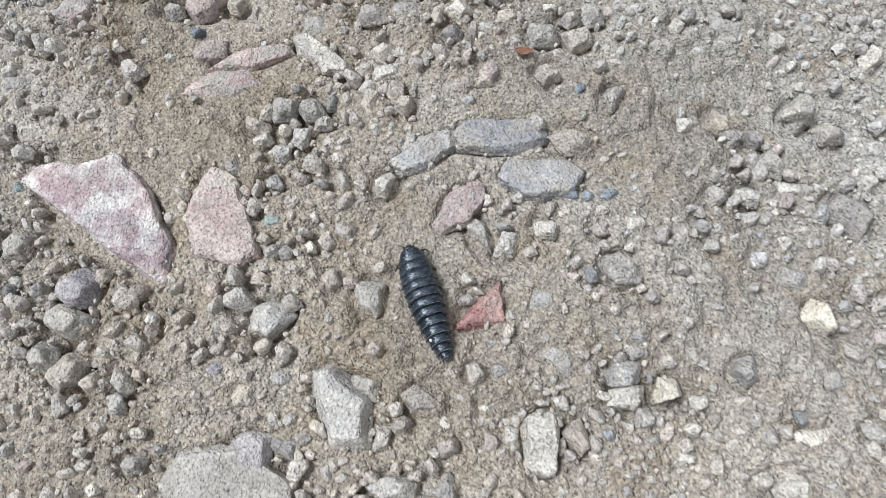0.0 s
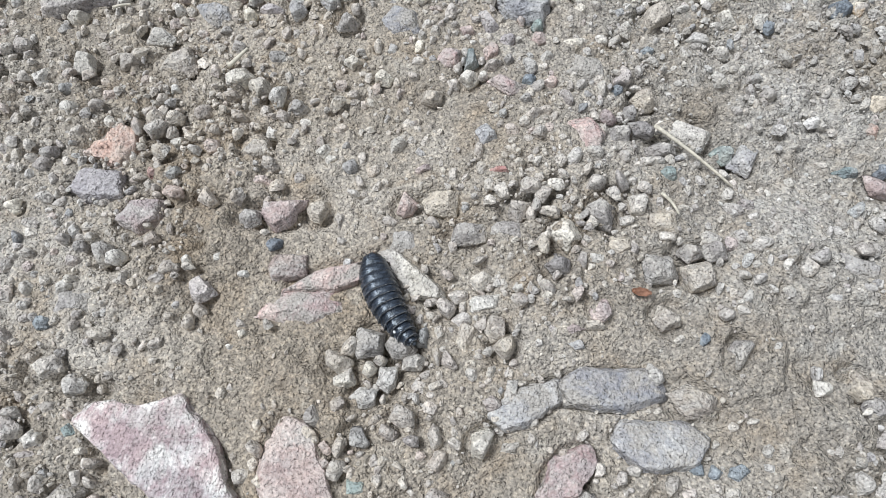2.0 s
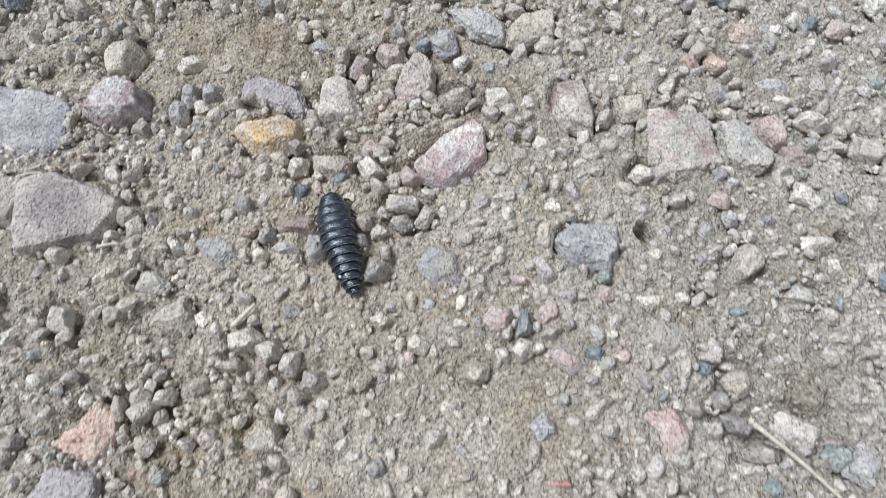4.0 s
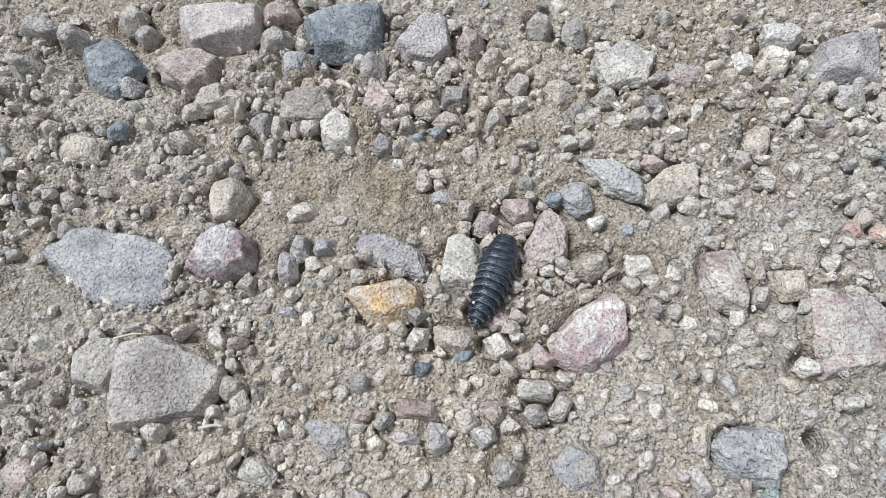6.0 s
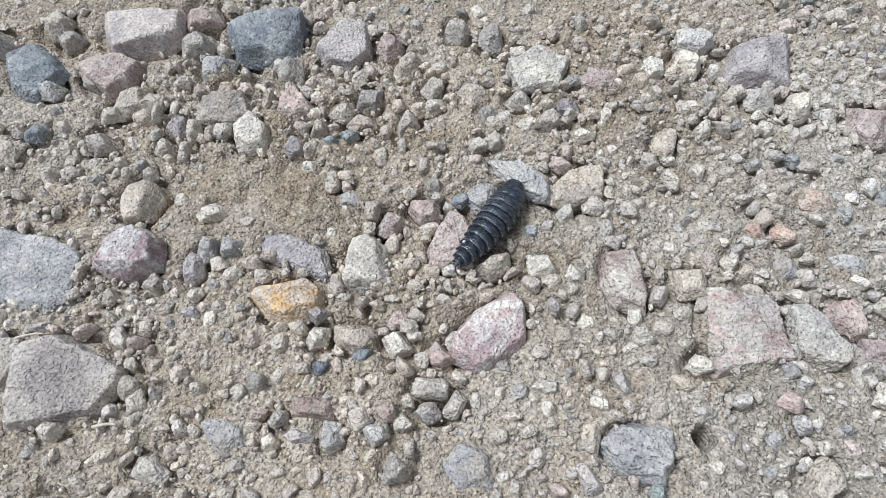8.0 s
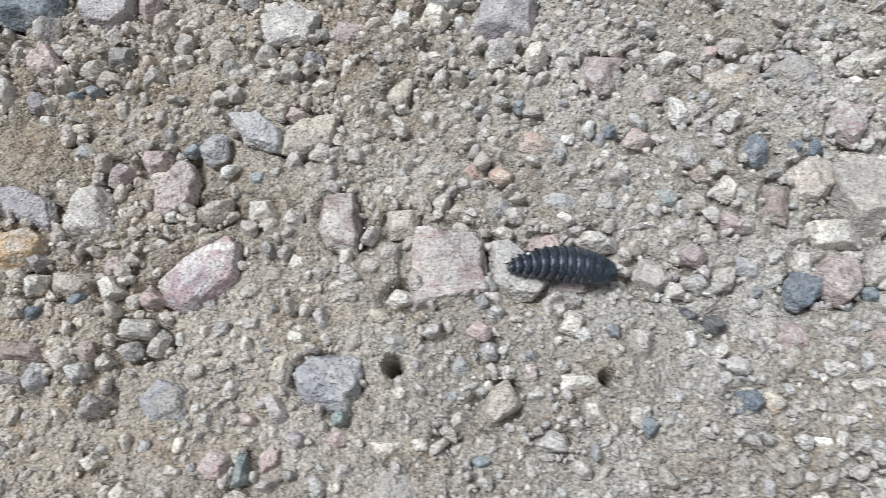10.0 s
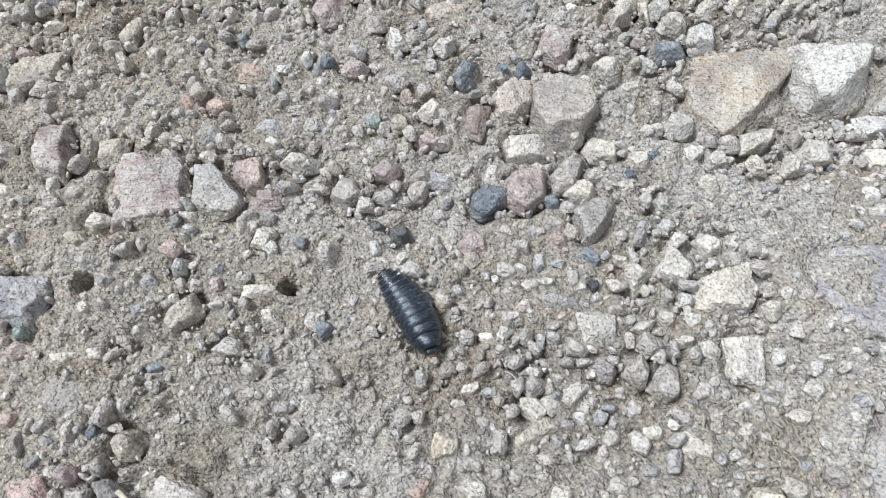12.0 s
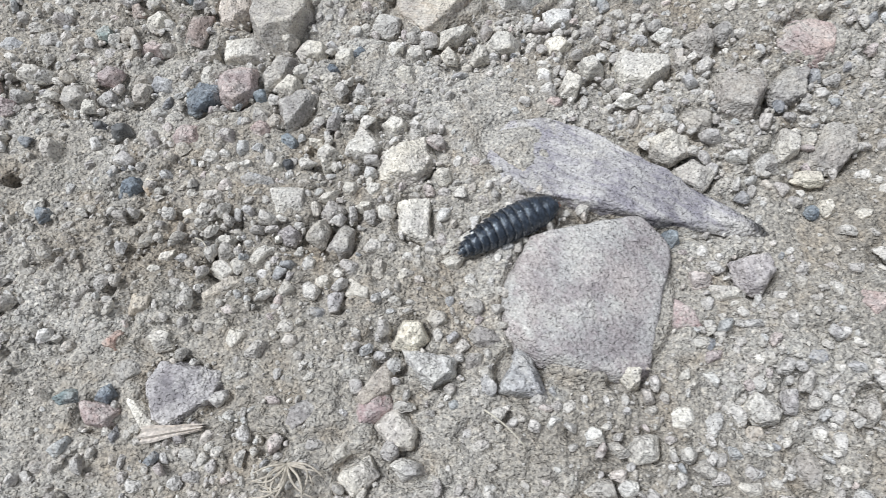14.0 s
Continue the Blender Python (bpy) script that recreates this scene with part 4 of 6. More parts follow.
stone(-105.2, 83.0, 10.6, 5.6, 3, "LD", 4, 0.15)
stone(-14.2, 87.1, 8.3, 4.5, 3, "L", 4, 0.2)
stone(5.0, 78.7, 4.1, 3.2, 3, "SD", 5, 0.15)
stone(-30.2, 73.2, 5.6, 4.7, 41, "G", 5, 0.4)
stone(-108.4, 68.2, 7.9, 6.2, 3, "L", 5, 0.35)
stone(-124.8, 104.6, 3.6, 3.8, 3, "L", 5, 0.45)
stone(38.8, 160.1, 6.8, 4.1, 3, "L", 5, 0.4)
stone(56.5, 181.5, 5.1, 5.8, 3, "L", 5, 0.55)
stone(46.8, 166.6, 4.7, 5.1, 3, "L", 4, 0.5)
stone(57.7, 165.0, 3.8, 4.1, 3, "B", 5, 0.4)
stone(24.9, 155.5, 3.8, 3.7, 3, "B", 5, 0.4)
stone(25.2, 177.3, 3.7, 4.4, 3, "S", 5, 0.4)
stone(-37.3, 125.2, 5.3, 3.7, 55, "L", 5, 0.4)
stone(-30.1, 118.9, 4.6, 1.8, 29, "P", 4, 0.4)
stone(-59.8, 115.7, 3.7, 3.7, 3, "G", 5, 0.35)
stone(-90.7, 123.8, 3.8, 3.6, 3, "L", 5, 0.45)
stone(-94.8, 115.0, 3.5, 3.0, 101, "R", 5, 0.3)
stone(16.7, 130.4, 5.1, 4.1, 3, "G", 4, 0.2)
stone(7.8, 130.0, 11.2, 8.5, -31, "PD", 5, 0.06)
stone(-10.7, 142.6, 9.3, 5.3, -31, "PD", 4, 0.12)
stone(-26.1, 150.8, 6.7, 6.1, 172, "PD", 4, 0.12)
stone(-49.5, 106.0, 5.6, 3.4, 86, "T", 5, 0.4)
stone(-46.2, 95.6, 2.6, 2.4, 3, "W", 4, 0.5)
stone(-111.6, 97.3, 3.6, 2.9, 3, "G", 5, 0.4)
stone(-107.0, 95.7, 3.6, 3.1, 3, "G", 5, 0.4)
stone(-108.2, 85.7, 5.3, 3.0, 36, "L", 4, 0.35)
stone(-111.0, 77.7, 4.1, 3.3, 3, "B", 5, 0.3)
stone(-46.3, 72.6, 6.7, 4.2, -25, "T", 4, 0.4)
stone(-39.6, 71.2, 3.7, 3.3, 94, "L", 5, 0.4)
stone(-68.3, 128.0, 4.9, 3.9, 152, "L", 4, 0.35)
stone(9.2, 98.0, 5.1, 3.6, 173, "L", 4, 0.4)
stone(-121.9, 212.4, 12.7, 10.4, 96, "T", 6, 0.45)
stone(-54.4, 215.9, 7.5, 7.1, 6, "P", 5, 0.5)
stone(-61.5, 211.0, 6.8, 5.6, 68, "P", 4, 0.5)
stone(-42.3, 219.4, 8.6, 8.9, 6, "S", 5, 0.2)
stone(-46.9, 218.5, 4.7, 3.9, 28, "B", 5, 0.5)
stone(-38.7, 203.3, 9.4, 6.7, 15, "T", 5, 0.5)
stone(-27.1, 204.4, 6.5, 5.8, 6, "L", 4, 0.45)
stone(-23.8, 231.3, 7.0, 4.5, 6, "P", 5, 0.45)
stone(-22.7, 218.3, 4.3, 4.8, 6, "L", 5, 0.45)
stone(-101.7, 201.2, 7.0, 4.8, 93, "S", 5, 0.5)
stone(-96.4, 201.8, 5.3, 5.4, 6, "S", 4, 0.45)
stone(-103.8, 196.2, 7.9, 4.5, 98, "V", 4, 0.5)
stone(-111.9, 191.6, 5.6, 5.5, 6, "G", 5, 0.5)
stone(-61.4, 238.2, 8.3, 5.2, 78, "G", 5, 0.5)
stone(-82.4, 223.1, 4.7, 4.5, 6, "L", 5, 0.5)
stone(-87.4, 229.2, 5.6, 6.0, 6, "V", 5, 0.45)
stone(-120.7, 227.3, 5.8, 6.1, 6, "G", 5, 0.5)
stone(-122.0, 268.9, 10.6, 8.9, 5, "P", 5, 0.4)
stone(-157.3, 241.9, 10.8, 7.0, -16, "S", 4, 0.4)
stone(-174.7, 253.8, 8.7, 10.7, 33, "G", 5, 0.5)
stone(-121.1, 259.6, 9.2, 10.9, 5, "G", 5, 0.5)
stone(-183.0, 242.9, 8.2, 9.9, 47, "G", 5, 0.5)
stone(-161.9, 261.1, 9.2, 8.2, 5, "G", 5, 0.5)
stone(-113.3, 250.7, 8.7, 9.7, 5, "S", 5, 0.4)
stone(-134.1, 240.0, 10.8, 8.5, 18, "T", 4, 0.4)
stone(-70.3, 264.1, 7.5, 8.9, 5, "P", 5, 0.4)
stone(-64.2, 257.3, 9.8, 6.5, 71, "T", 5, 0.5)
stone(-16.7, 258.2, 12.6, 8.6, 6, "P", 5, 0.18)
stone(-2.6, 262.4, 5.4, 7.0, 5, "W", 5, 0.5)
stone(-27.8, 243.1, 5.5, 6.1, 6, "G", 6, 0.55)
stone(-13.9, 245.6, 5.6, 4.1, 72, "L", 5, 0.5)
stone(-52.8, 270.1, 7.2, 9.0, 5, "G", 5, 0.5)
stone(-44.0, 267.6, 7.1, 8.1, 5, "G", 5, 0.4)
stone(8.2, 272.0, 10.0, 6.3, -8, "W", 4, 0.6)
stone(5.6, 264.8, 7.9, 8.0, -22, "L", 4, 0.5)
stone(13.0, 263.3, 4.0, 4.8, 5, "W", 5, 0.55)
stone(23.9, 255.9, 8.1, 6.3, 6, "L", 4, 0.4)
stone(-0.1, 239.9, 10.0, 5.9, 74, "T", 5, 0.35)
stone(-3.5, 234.2, 4.8, 5.1, 6, "L", 5, 0.4)
stone(-70.7, 168.5, 9.8, 5.0, 7, "Q", 4, 0.3)
stone(-77.3, 166.0, 4.2, 3.9, 7, "G", 6, 0.5)
stone(-72.7, 163.2, 6.2, 3.4, 2, "V", 5, 0.45)
stone(-78.1, 161.3, 3.7, 3.8, 68, "C", 5, 0.5)
stone(-66.3, 163.6, 6.3, 5.0, 92, "S", 5, 0.45)
stone(-57.0, 165.6, 5.6, 5.2, 7, "S", 6, 0.5)
stone(-52.1, 167.7, 4.7, 3.9, -13, "L", 5, 0.5)
stone(-48.1, 170.6, 5.5, 4.5, 7, "G", 5, 0.4)
stone(-43.0, 172.3, 6.2, 4.0, 54, "L", 4, 0.5)
stone(-47.4, 175.3, 7.9, 4.9, -3, "G", 4, 0.4)
stone(-64.7, 184.2, 10.0, 6.7, -2, "T", 4, 0.4)
stone(-55.9, 183.5, 6.4, 5.4, -45, "L", 4, 0.45)
stone(-46.7, 182.2, 6.2, 5.6, -14, "P", 5, 0.45)
stone(-56.4, 189.0, 5.4, 4.6, 7, "P", 5, 0.25)
stone(-72.7, 183.3, 5.7, 4.7, 88, "L", 5, 0.45)
stone(-73.5, 188.8, 5.0, 4.5, 28, "G", 5, 0.4)
stone(-114.4, 178.5, 5.9, 4.1, -22, "L", 5, 0.45)
stone(-86.2, 181.6, 4.3, 3.1, 91, "P", 4, 0.4)
stone(6.4, 186.3, 6.6, 4.5, 7, "L", 5, 0.4)
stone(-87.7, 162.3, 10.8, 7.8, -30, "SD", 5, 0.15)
stone(-122.7, 158.5, 5.0, 5.3, 75, "L", 5, 0.45)
stone(-108.8, 169.1, 6.0, 5.4, 7, "T", 5, 0.4)
stone(-151.7, 168.5, 5.5, 3.6, 7, "Q", 5, 0.4)
stone(-134.5, 178.7, 8.5, 3.1, 17, "G", 4, 0.4)
stone(-147.2, 147.5, 8.4, 7.2, 7, "PD", 5, 0.15)
stone(-103.2, 210.3, 7.3, 4.9, 6, "L", 5, 0.4)
stone(-71.6, 216.0, 5.9, 4.0, -5, "S", 4, 0.35)
stone(-17.0, 193.0, 4.8, 5.1, 7, "L", 5, 0.2)
stone(-94.6, 251.7, 7.1, 7.8, 6, "G", 5, 0.45)
stone(-109.1, 261.7, 5.9, 6.8, 5, "T", 5, 0.4)
stone(-78.9, 241.5, 6.9, 6.7, 6, "G", 5, 0.4)
stone(-72.5, 245.4, 6.9, 6.8, 6, "G", 4, 0.45)
stone(-73.0, 238.1, 8.1, 5.5, 12, "T", 5, 0.4)
stone(-59.2, 243.6, 5.4, 5.0, 6, "T", 5, 0.45)
stone(-118.8, 233.3, 6.1, 6.3, 6, "V", 5, 0.4)
stone(-137.7, 227.2, 9.5, 6.3, -25, "G", 5, 0.4)
stone(-153.6, 226.7, 6.2, 5.6, 6, "B", 5, 0.3)
stone(-160.2, 221.1, 12.6, 9.6, 6, "T", 5, 0.2)
stone(-169.5, 224.9, 5.7, 5.9, 6, "T", 5, 0.4)
stone(-98.3, 255.5, 3.8, 4.4, 5, "L", 5, 0.5)
stone(-75.1, 233.1, 4.8, 4.1, 6, "B", 5, 0.4)
stone(-79.6, 231.7, 4.6, 3.2, 6, "B", 5, 0.4)
stone(-122.2, 219.4, 4.6, 4.6, 6, "G", 5, 0.5)
stone(-146.3, 245.4, 7.5, 4.6, -26, "G", 5, 0.4)
stone(-130.5, 265.4, 8.7, 6.0, 104, "G", 5, 0.4)
stone(-156.1, 257.2, 6.7, 7.3, 5, "G", 5, 0.4)
stone(-185.1, 235.3, 6.8, 6.0, 6, "T", 5, 0.4)
stone(-184.5, 255.3, 10.7, 7.7, 163, "G", 5, 0.4)
stone(-137.5, 235.8, 6.6, 5.1, 6, "G", 5, 0.4)
stone(-127.9, 240.8, 8.9, 6.6, 174, "T", 4, 0.4)
stone(-46.6, 249.1, 8.2, 7.8, 6, "T", 5, 0.25)
stone(-43.9, 234.7, 4.7, 4.7, 6, "L", 5, 0.4)
stone(-36.7, 264.1, 5.6, 5.4, 5, "L", 5, 0.4)
stone(-23.7, 247.9, 5.9, 5.6, 6, "V", 5, 0.4)
stone(10.6, 218.7, 7.2, 4.1, 6, "L", 4, 0.2)
stone(-63.1, 180.4, 4.6, 3.5, 7, "B", 5, 0.4)
stone(-70.7, 177.1, 4.1, 3.5, 7, "B", 5, 0.4)
stone(-101.2, 189.4, 4.5, 3.8, 176, "L", 5, 0.4)
stone(-101.0, 185.7, 4.8, 3.0, 7, "V", 5, 0.35)
stone(-93.6, 207.9, 5.1, 4.2, 6, "T", 5, 0.35)
stone(128.9, 250.6, 7.3, 2.6, -86, "C", 4, 0.8)
stone(46.2, 203.5, 7.7, 5.2, 3, "L", 5, 0.5)
stone(45.3, 197.2, 5.3, 3.7, 3, "L", 5, 0.45)
stone(58.3, 196.4, 8.8, 7.0, -60, "G", 5, 0.5)
stone(67.3, 201.9, 6.6, 6.0, -19, "P", 5, 0.35)
stone(41.8, 193.8, 6.5, 5.2, 3, "P", 4, 0.3)
stone(39.0, 213.4, 10.0, 6.9, 9, "S", 5, 0.2)
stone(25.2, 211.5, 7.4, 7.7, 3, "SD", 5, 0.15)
stone(43.4, 172.8, 7.8, 4.4, 3, "L", 4, 0.3)
stone(76.5, 171.0, 6.2, 5.1, 23, "B", 5, 0.35)
stone(81.5, 172.3, 3.3, 2.6, 3, "C", 5, 0.5)
stone(81.8, 170.5, 4.0, 3.0, 3, "O", 5, 0.75)
stone(71.7, 186.6, 5.6, 4.7, 3, "D", 5, 0.45)
stone(66.2, 188.4, 4.9, 3.2, -19, "D", 5, 0.45)
stone(87.4, 185.7, 6.8, 6.5, 3, "P", 5, 0.22)
stone(100.0, 210.0, 11.8, 6.8, 3, "L", 4, 0.4)
stone(90.5, 208.0, 6.1, 3.4, 14, "G", 4, 0.4)
stone(110.5, 213.1, 4.6, 5.4, 3, "L", 6, 0.6)
stone(116.2, 210.6, 8.2, 7.3, -9, "L", 4, 0.4)
stone(110.9, 199.0, 7.7, 5.8, 3, "L", 5, 0.4)
stone(87.0, 216.0, 10.9, 5.7, 79, "Q", 4, 0.3)
stone(79.4, 200.9, 7.7, 4.9, -8, "S", 4, 0.25)
stone(120.8, 159.1, 7.7, 5.6, -89, "G", 5, 0.5)
stone(126.1, 157.2, 8.5, 6.1, 70, "G", 5, 0.5)
stone(121.2, 178.7, 6.6, 6.9, -44, "L", 4, 0.4)
stone(137.9, 187.2, 6.2, 6.1, 3, "L", 5, 0.4)
stone(100.4, 155.2, 6.7, 4.6, 75, "G", 5, 0.4)
stone(113.0, 167.6, 8.9, 7.6, 3, "L", 4, 0.2)
stone(105.9, 172.6, 8.3, 4.8, 3, "SD", 5, 0.12)
stone(84.7, 229.6, 9.3, 6.4, 72, "B", 5, 0.5)
stone(133.2, 238.9, 9.9, 7.5, 3, "B", 5, 0.4)
stone(143.5, 243.9, 8.1, 8.1, -17, "W", 4, 0.5)
stone(118.8, 232.5, 7.6, 7.9, 3, "L", 5, 0.4)
stone(126.6, 257.1, 8.6, 9.3, 3, "W", 5, 0.5)
stone(123.1, 250.7, 11.1, 6.9, 60, "L", 5, 0.45)
stone(136.5, 247.1, 8.7, 7.1, 3, "L", 5, 0.5)
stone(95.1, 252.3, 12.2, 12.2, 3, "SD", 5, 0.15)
stone(79.3, 248.9, 14.3, 8.8, -3, "T2", 5, 0.1)
stone(64.1, 254.4, 7.6, 7.1, 3, "L", 5, 0.4)
stone(66.4, 240.3, 7.9, 5.1, -64, "W", 5, 0.5)
stone(80.7, 252.0, 6.3, 4.3, 73, "W", 5, 0.5)
stone(79.0, 237.7, 6.2, 4.9, 27, "L", 5, 0.45)
stone(32.0, 254.0, 7.0, 8.3, 3, "L", 5, 0.5)
stone(49.0, 250.6, 11.8, 13.3, 3, "P", 5, 0.25)
stone(57.6, 231.2, 7.2, 5.7, 3, "P", 5, 0.35)
stone(33.0, 227.4, 8.7, 6.1, -15, "N", 4, 0.25)
stone(18.3, 218.6, 6.2, 4.8, 3, "N", 5, 0.25)
stone(25.7, 218.9, 5.7, 5.4, 3, "N", 5, 0.3)
stone(23.1, 140.7, 6.1, 6.2, 88, "T", 6, 0.6)
stone(-29.9, 139.0, 5.6, 4.5, 3, "T", 5, 0.45)
stone(-3.3, 160.8, 3.4, 3.2, 3, "E", 5, 0.5)
stone(12.9, 157.4, 4.5, 3.2, 3, "L", 5, 0.45)
stone(20.1, 162.7, 3.9, 3.3, 89, "L", 5, 0.5)
stone(57.3, 151.1, 4.6, 3.2, 3, "LD", 5, 0.1)
stone(42.6, 184.4, 5.7, 4.5, 66, "L", 4, 0.4)
stone(23.9, 247.0, 4.3, 4.8, 3, "L", 5, 0.4)
stone(45.1, 232.2, 4.4, 3.3, 94, "W", 5, 0.5)
stone(28.5, 237.9, 4.0, 4.6, 3, "B", 5, 0.4)
stone(50.6, 232.6, 4.2, 3.7, 3, "B", 5, 0.4)
stone(93.2, 230.9, 3.6, 3.3, 3, "B", 5, 0.4)
stone(97.9, 231.8, 4.4, 4.3, 3, "B", 5, 0.4)
stone(69.3, 215.0, 5.3, 5.5, 3, "T", 5, 0.3)
stone(62.7, 215.6, 5.8, 4.6, 3, "E", 5, 0.2)
stone(76.5, 219.1, 6.7, 5.4, 55, "L", 4, 0.4)
stone(70.6, 222.5, 4.6, 4.8, 3, "N", 5, 0.35)
stone(48.9, 213.2, 6.2, 5.1, 26, "L", 5, 0.25)
stone(16.4, 208.3, 4.5, 3.9, 3, "T", 5, 0.4)
stone(4.0, 204.3, 7.8, 7.4, 3, "T", 4, 0.35)
stone(2.2, 182.1, 6.5, 3.7, 163, "T", 5, 0.3)
stone(22.7, 181.4, 5.9, 4.2, 153, "P", 4, 0.25)
stone(75.0, 201.3, 5.0, 4.3, 160, "T", 5, 0.35)
stone(63.7, 193.6, 4.5, 4.1, 3, "L", 4, 0.4)
stone(80.3, 210.4, 5.2, 4.5, 3, "L", 5, 0.3)
stone(104.6, 214.8, 5.2, 3.0, 3, "L", 5, 0.4)
stone(122.2, 203.3, 3.8, 3.7, 3, "B", 5, 0.4)
stone(128.2, 209.5, 5.8, 2.8, 33, "B", 5, 0.4)
stone(140.3, 202.6, 5.5, 5.6, 3, "L", 5, 0.5)
stone(137.8, 210.6, 4.2, 3.7, 171, "W", 5, 0.5)
stone(121.1, 199.7, 4.2, 3.6, 3, "L", 5, 0.4)
stone(124.6, 207.6, 5.1, 4.9, 3, "L", 5, 0.4)
stone(135.2, 217.9, 7.8, 6.7, 3, "L", 5, 0.3)
stone(110.5, 256.9, 5.8, 5.6, 3, "L", 5, 0.5)
stone(118.0, 259.4, 10.2, 4.8, 37, "L", 4, 0.4)
stone(90.9, 164.7, 3.4, 2.3, 3, "W", 5, 0.4)
stone(112.5, 176.5, 3.3, 3.4, 161, "D", 5, 0.45)
stone(112.2, 183.4, 5.6, 3.5, -43, "B", 4, 0.35)
stone(102.7, 176.6, 4.7, 2.9, 3, "L", 5, 0.35)
stone(104.7, 190.7, 5.8, 4.2, -44, "G", 5, 0.35)
stone(95.7, 169.0, 5.3, 4.2, 3, "L", 4, 0.25)
stone(79.8, 191.9, 4.4, 4.0, 3, "L", 5, 0.3)
stone(-5.8, 144.1, 3.5, 2.6, 165, "B", 4, 0.35)
stone(16.6, 142.4, 3.2, 3.1, 3, "B", 5, 0.25)
stone(149.1, 172.8, 5.1, 4.3, 2, "L", 5, 0.5)
stone(164.5, 211.2, 10.0, 7.4, 2, "L", 5, 0.5)
stone(153.1, 215.3, 11.7, 6.1, 34, "L", 5, 0.5)
stone(154.5, 128.7, 5.0, 3.7, 69, "G", 5, 0.4)
stone(157.8, 134.1, 8.0, 4.9, -8, "G", 5, 0.2)
stone(134.8, 149.8, 5.3, 3.9, 65, "G", 5, 0.4)
stone(140.2, 148.6, 5.2, 3.2, 42, "L", 5, 0.45)
stone(121.2, 139.9, 4.8, 4.1, 2, "SD", 5, 0.12)
stone(83.4, 143.1, 5.5, 5.3, 2, "T", 4, 0.6)
stone(88.7, 135.2, 6.4, 5.4, 2, "L", 5, 0.4)
stone(78.6, 134.9, 5.0, 4.6, 52, "N", 5, 0.35)
stone(82.7, 128.6, 7.5, 6.6, 2, "LD", 5, 0.12)
stone(19.5, 136.4, 4.3, 3.9, 94, "G", 6, 0.55)
stone(21.9, 131.9, 7.0, 3.9, -24, "G", 5, 0.5)
stone(26.3, 126.7, 7.4, 4.2, 2, "G", 5, 0.45)
stone(10.2, 148.5, 12.7, 8.4, 2, "LD", 5, 0.15)
stone(110.1, 175.9, 3.2, 2.2, 23, "L", 5, 0.5)
stone(116.0, 134.2, 4.1, 4.0, 2, "L", 5, 0.3)
stone(104.2, 134.8, 5.8, 4.4, 58, "L", 5, 0.3)
stone(96.5, 138.0, 4.2, 3.7, 2, "G", 5, 0.3)
stone(130.6, 144.9, 6.1, 4.4, -19, "L", 4, 0.25)
stone(151.1, 151.0, 5.4, 3.7, 2, "L", 5, 0.3)
stone(154.9, 156.7, 4.8, 4.5, 2, "L", 5, 0.25)
stone(170.1, 165.0, 4.5, 4.3, 2, "W", 5, 0.45)
stone(130.6, 165.8, 5.0, 3.1, 2, "L", 5, 0.45)
stone(127.7, 170.6, 4.0, 4.4, 148, "L", 5, 0.4)
stone(136.1, 164.3, 4.4, 3.7, 171, "L", 5, 0.3)
stone(129.0, 197.5, 5.5, 5.2, 2, "L", 5, 0.4)
stone(142.9, 209.2, 5.1, 4.6, 2, "L", 5, 0.4)
stone(159.0, 207.9, 5.1, 6.1, 2, "L", 5, 0.45)
stone(151.6, 208.0, 6.1, 3.9, -72, "L", 5, 0.45)
stone(178.6, 210.2, 7.1, 5.6, -25, "L", 5, 0.4)
stone(180.7, 220.3, 8.3, 6.1, 13, "W", 4, 0.45)
stone(175.2, 199.8, 5.3, 3.8, -24, "W", 4, 0.4)
stone(155.9, 140.5, 5.8, 4.4, 161, "G", 5, 0.35)
stone(147.3, 138.2, 4.5, 4.0, 2, "G", 5, 0.35)
stone(160.0, 139.7, 3.2, 2.8, 172, "L", 5, 0.35)
stone(207.0, 172.4, 9.5, 8.2, -31, "L", 5, 0.35)
stone(230.5, 178.7, 8.3, 5.3, 69, "L", 5, 0.5)
stone(199.5, 156.1, 5.0, 4.6, -1, "B", 5, 0.4)
stone(133.7, 119.6, 9.1, 6.5, 19, "PD", 4, 0.15)
stone(141.6, 108.0, 7.4, 4.5, -6, "L", 5, 0.5)
stone(131.4, 107.4, 7.6, 6.0, 38, "L", 4, 0.35)
stone(218.7, 106.0, 8.7, 5.6, -87, "G", 5, 0.5)
stone(187.6, 111.0, 7.0, 6.1, -1, "L", 5, 0.35)
stone(196.0, 110.0, 4.0, 3.8, -1, "L", 6, 0.5)
stone(196.0, 117.3, 7.0, 5.5, -1, "W", 5, 0.2)
stone(186.3, 124.9, 5.7, 4.8, -1, "L", 5, 0.5)
stone(177.0, 114.0, 5.5, 4.3, -1, "W", 5, 0.45)
stone(244.8, 210.2, 17.4, 15.6, -1, "P", 5, 0.18)
stone(233.7, 117.7, 7.0, 4.8, 66, "L", 5, 0.5)
stone(239.5, 139.2, 8.4, 7.2, -1, "P", 5, 0.2)
stone(178.1, 104.0, 6.4, 4.4, -1, "G", 5, 0.4)
stone(183.5, 104.2, 3.9, 3.4, -1, "W", 5, 0.5)
stone(216.2, 210.5, 8.8, 7.8, -1, "G", 5, 0.45)
stone(199.9, 138.2, 7.4, 7.1, -1, "PD", 5, 0.15)
stone(209.6, 142.3, 8.7, 3.8, -1, "L", 4, 0.35)
stone(204.2, 129.0, 5.8, 3.5, -1, "P", 5, 0.4)
stone(224.3, 173.9, 5.5, 5.6, -1, "L", 5, 0.5)
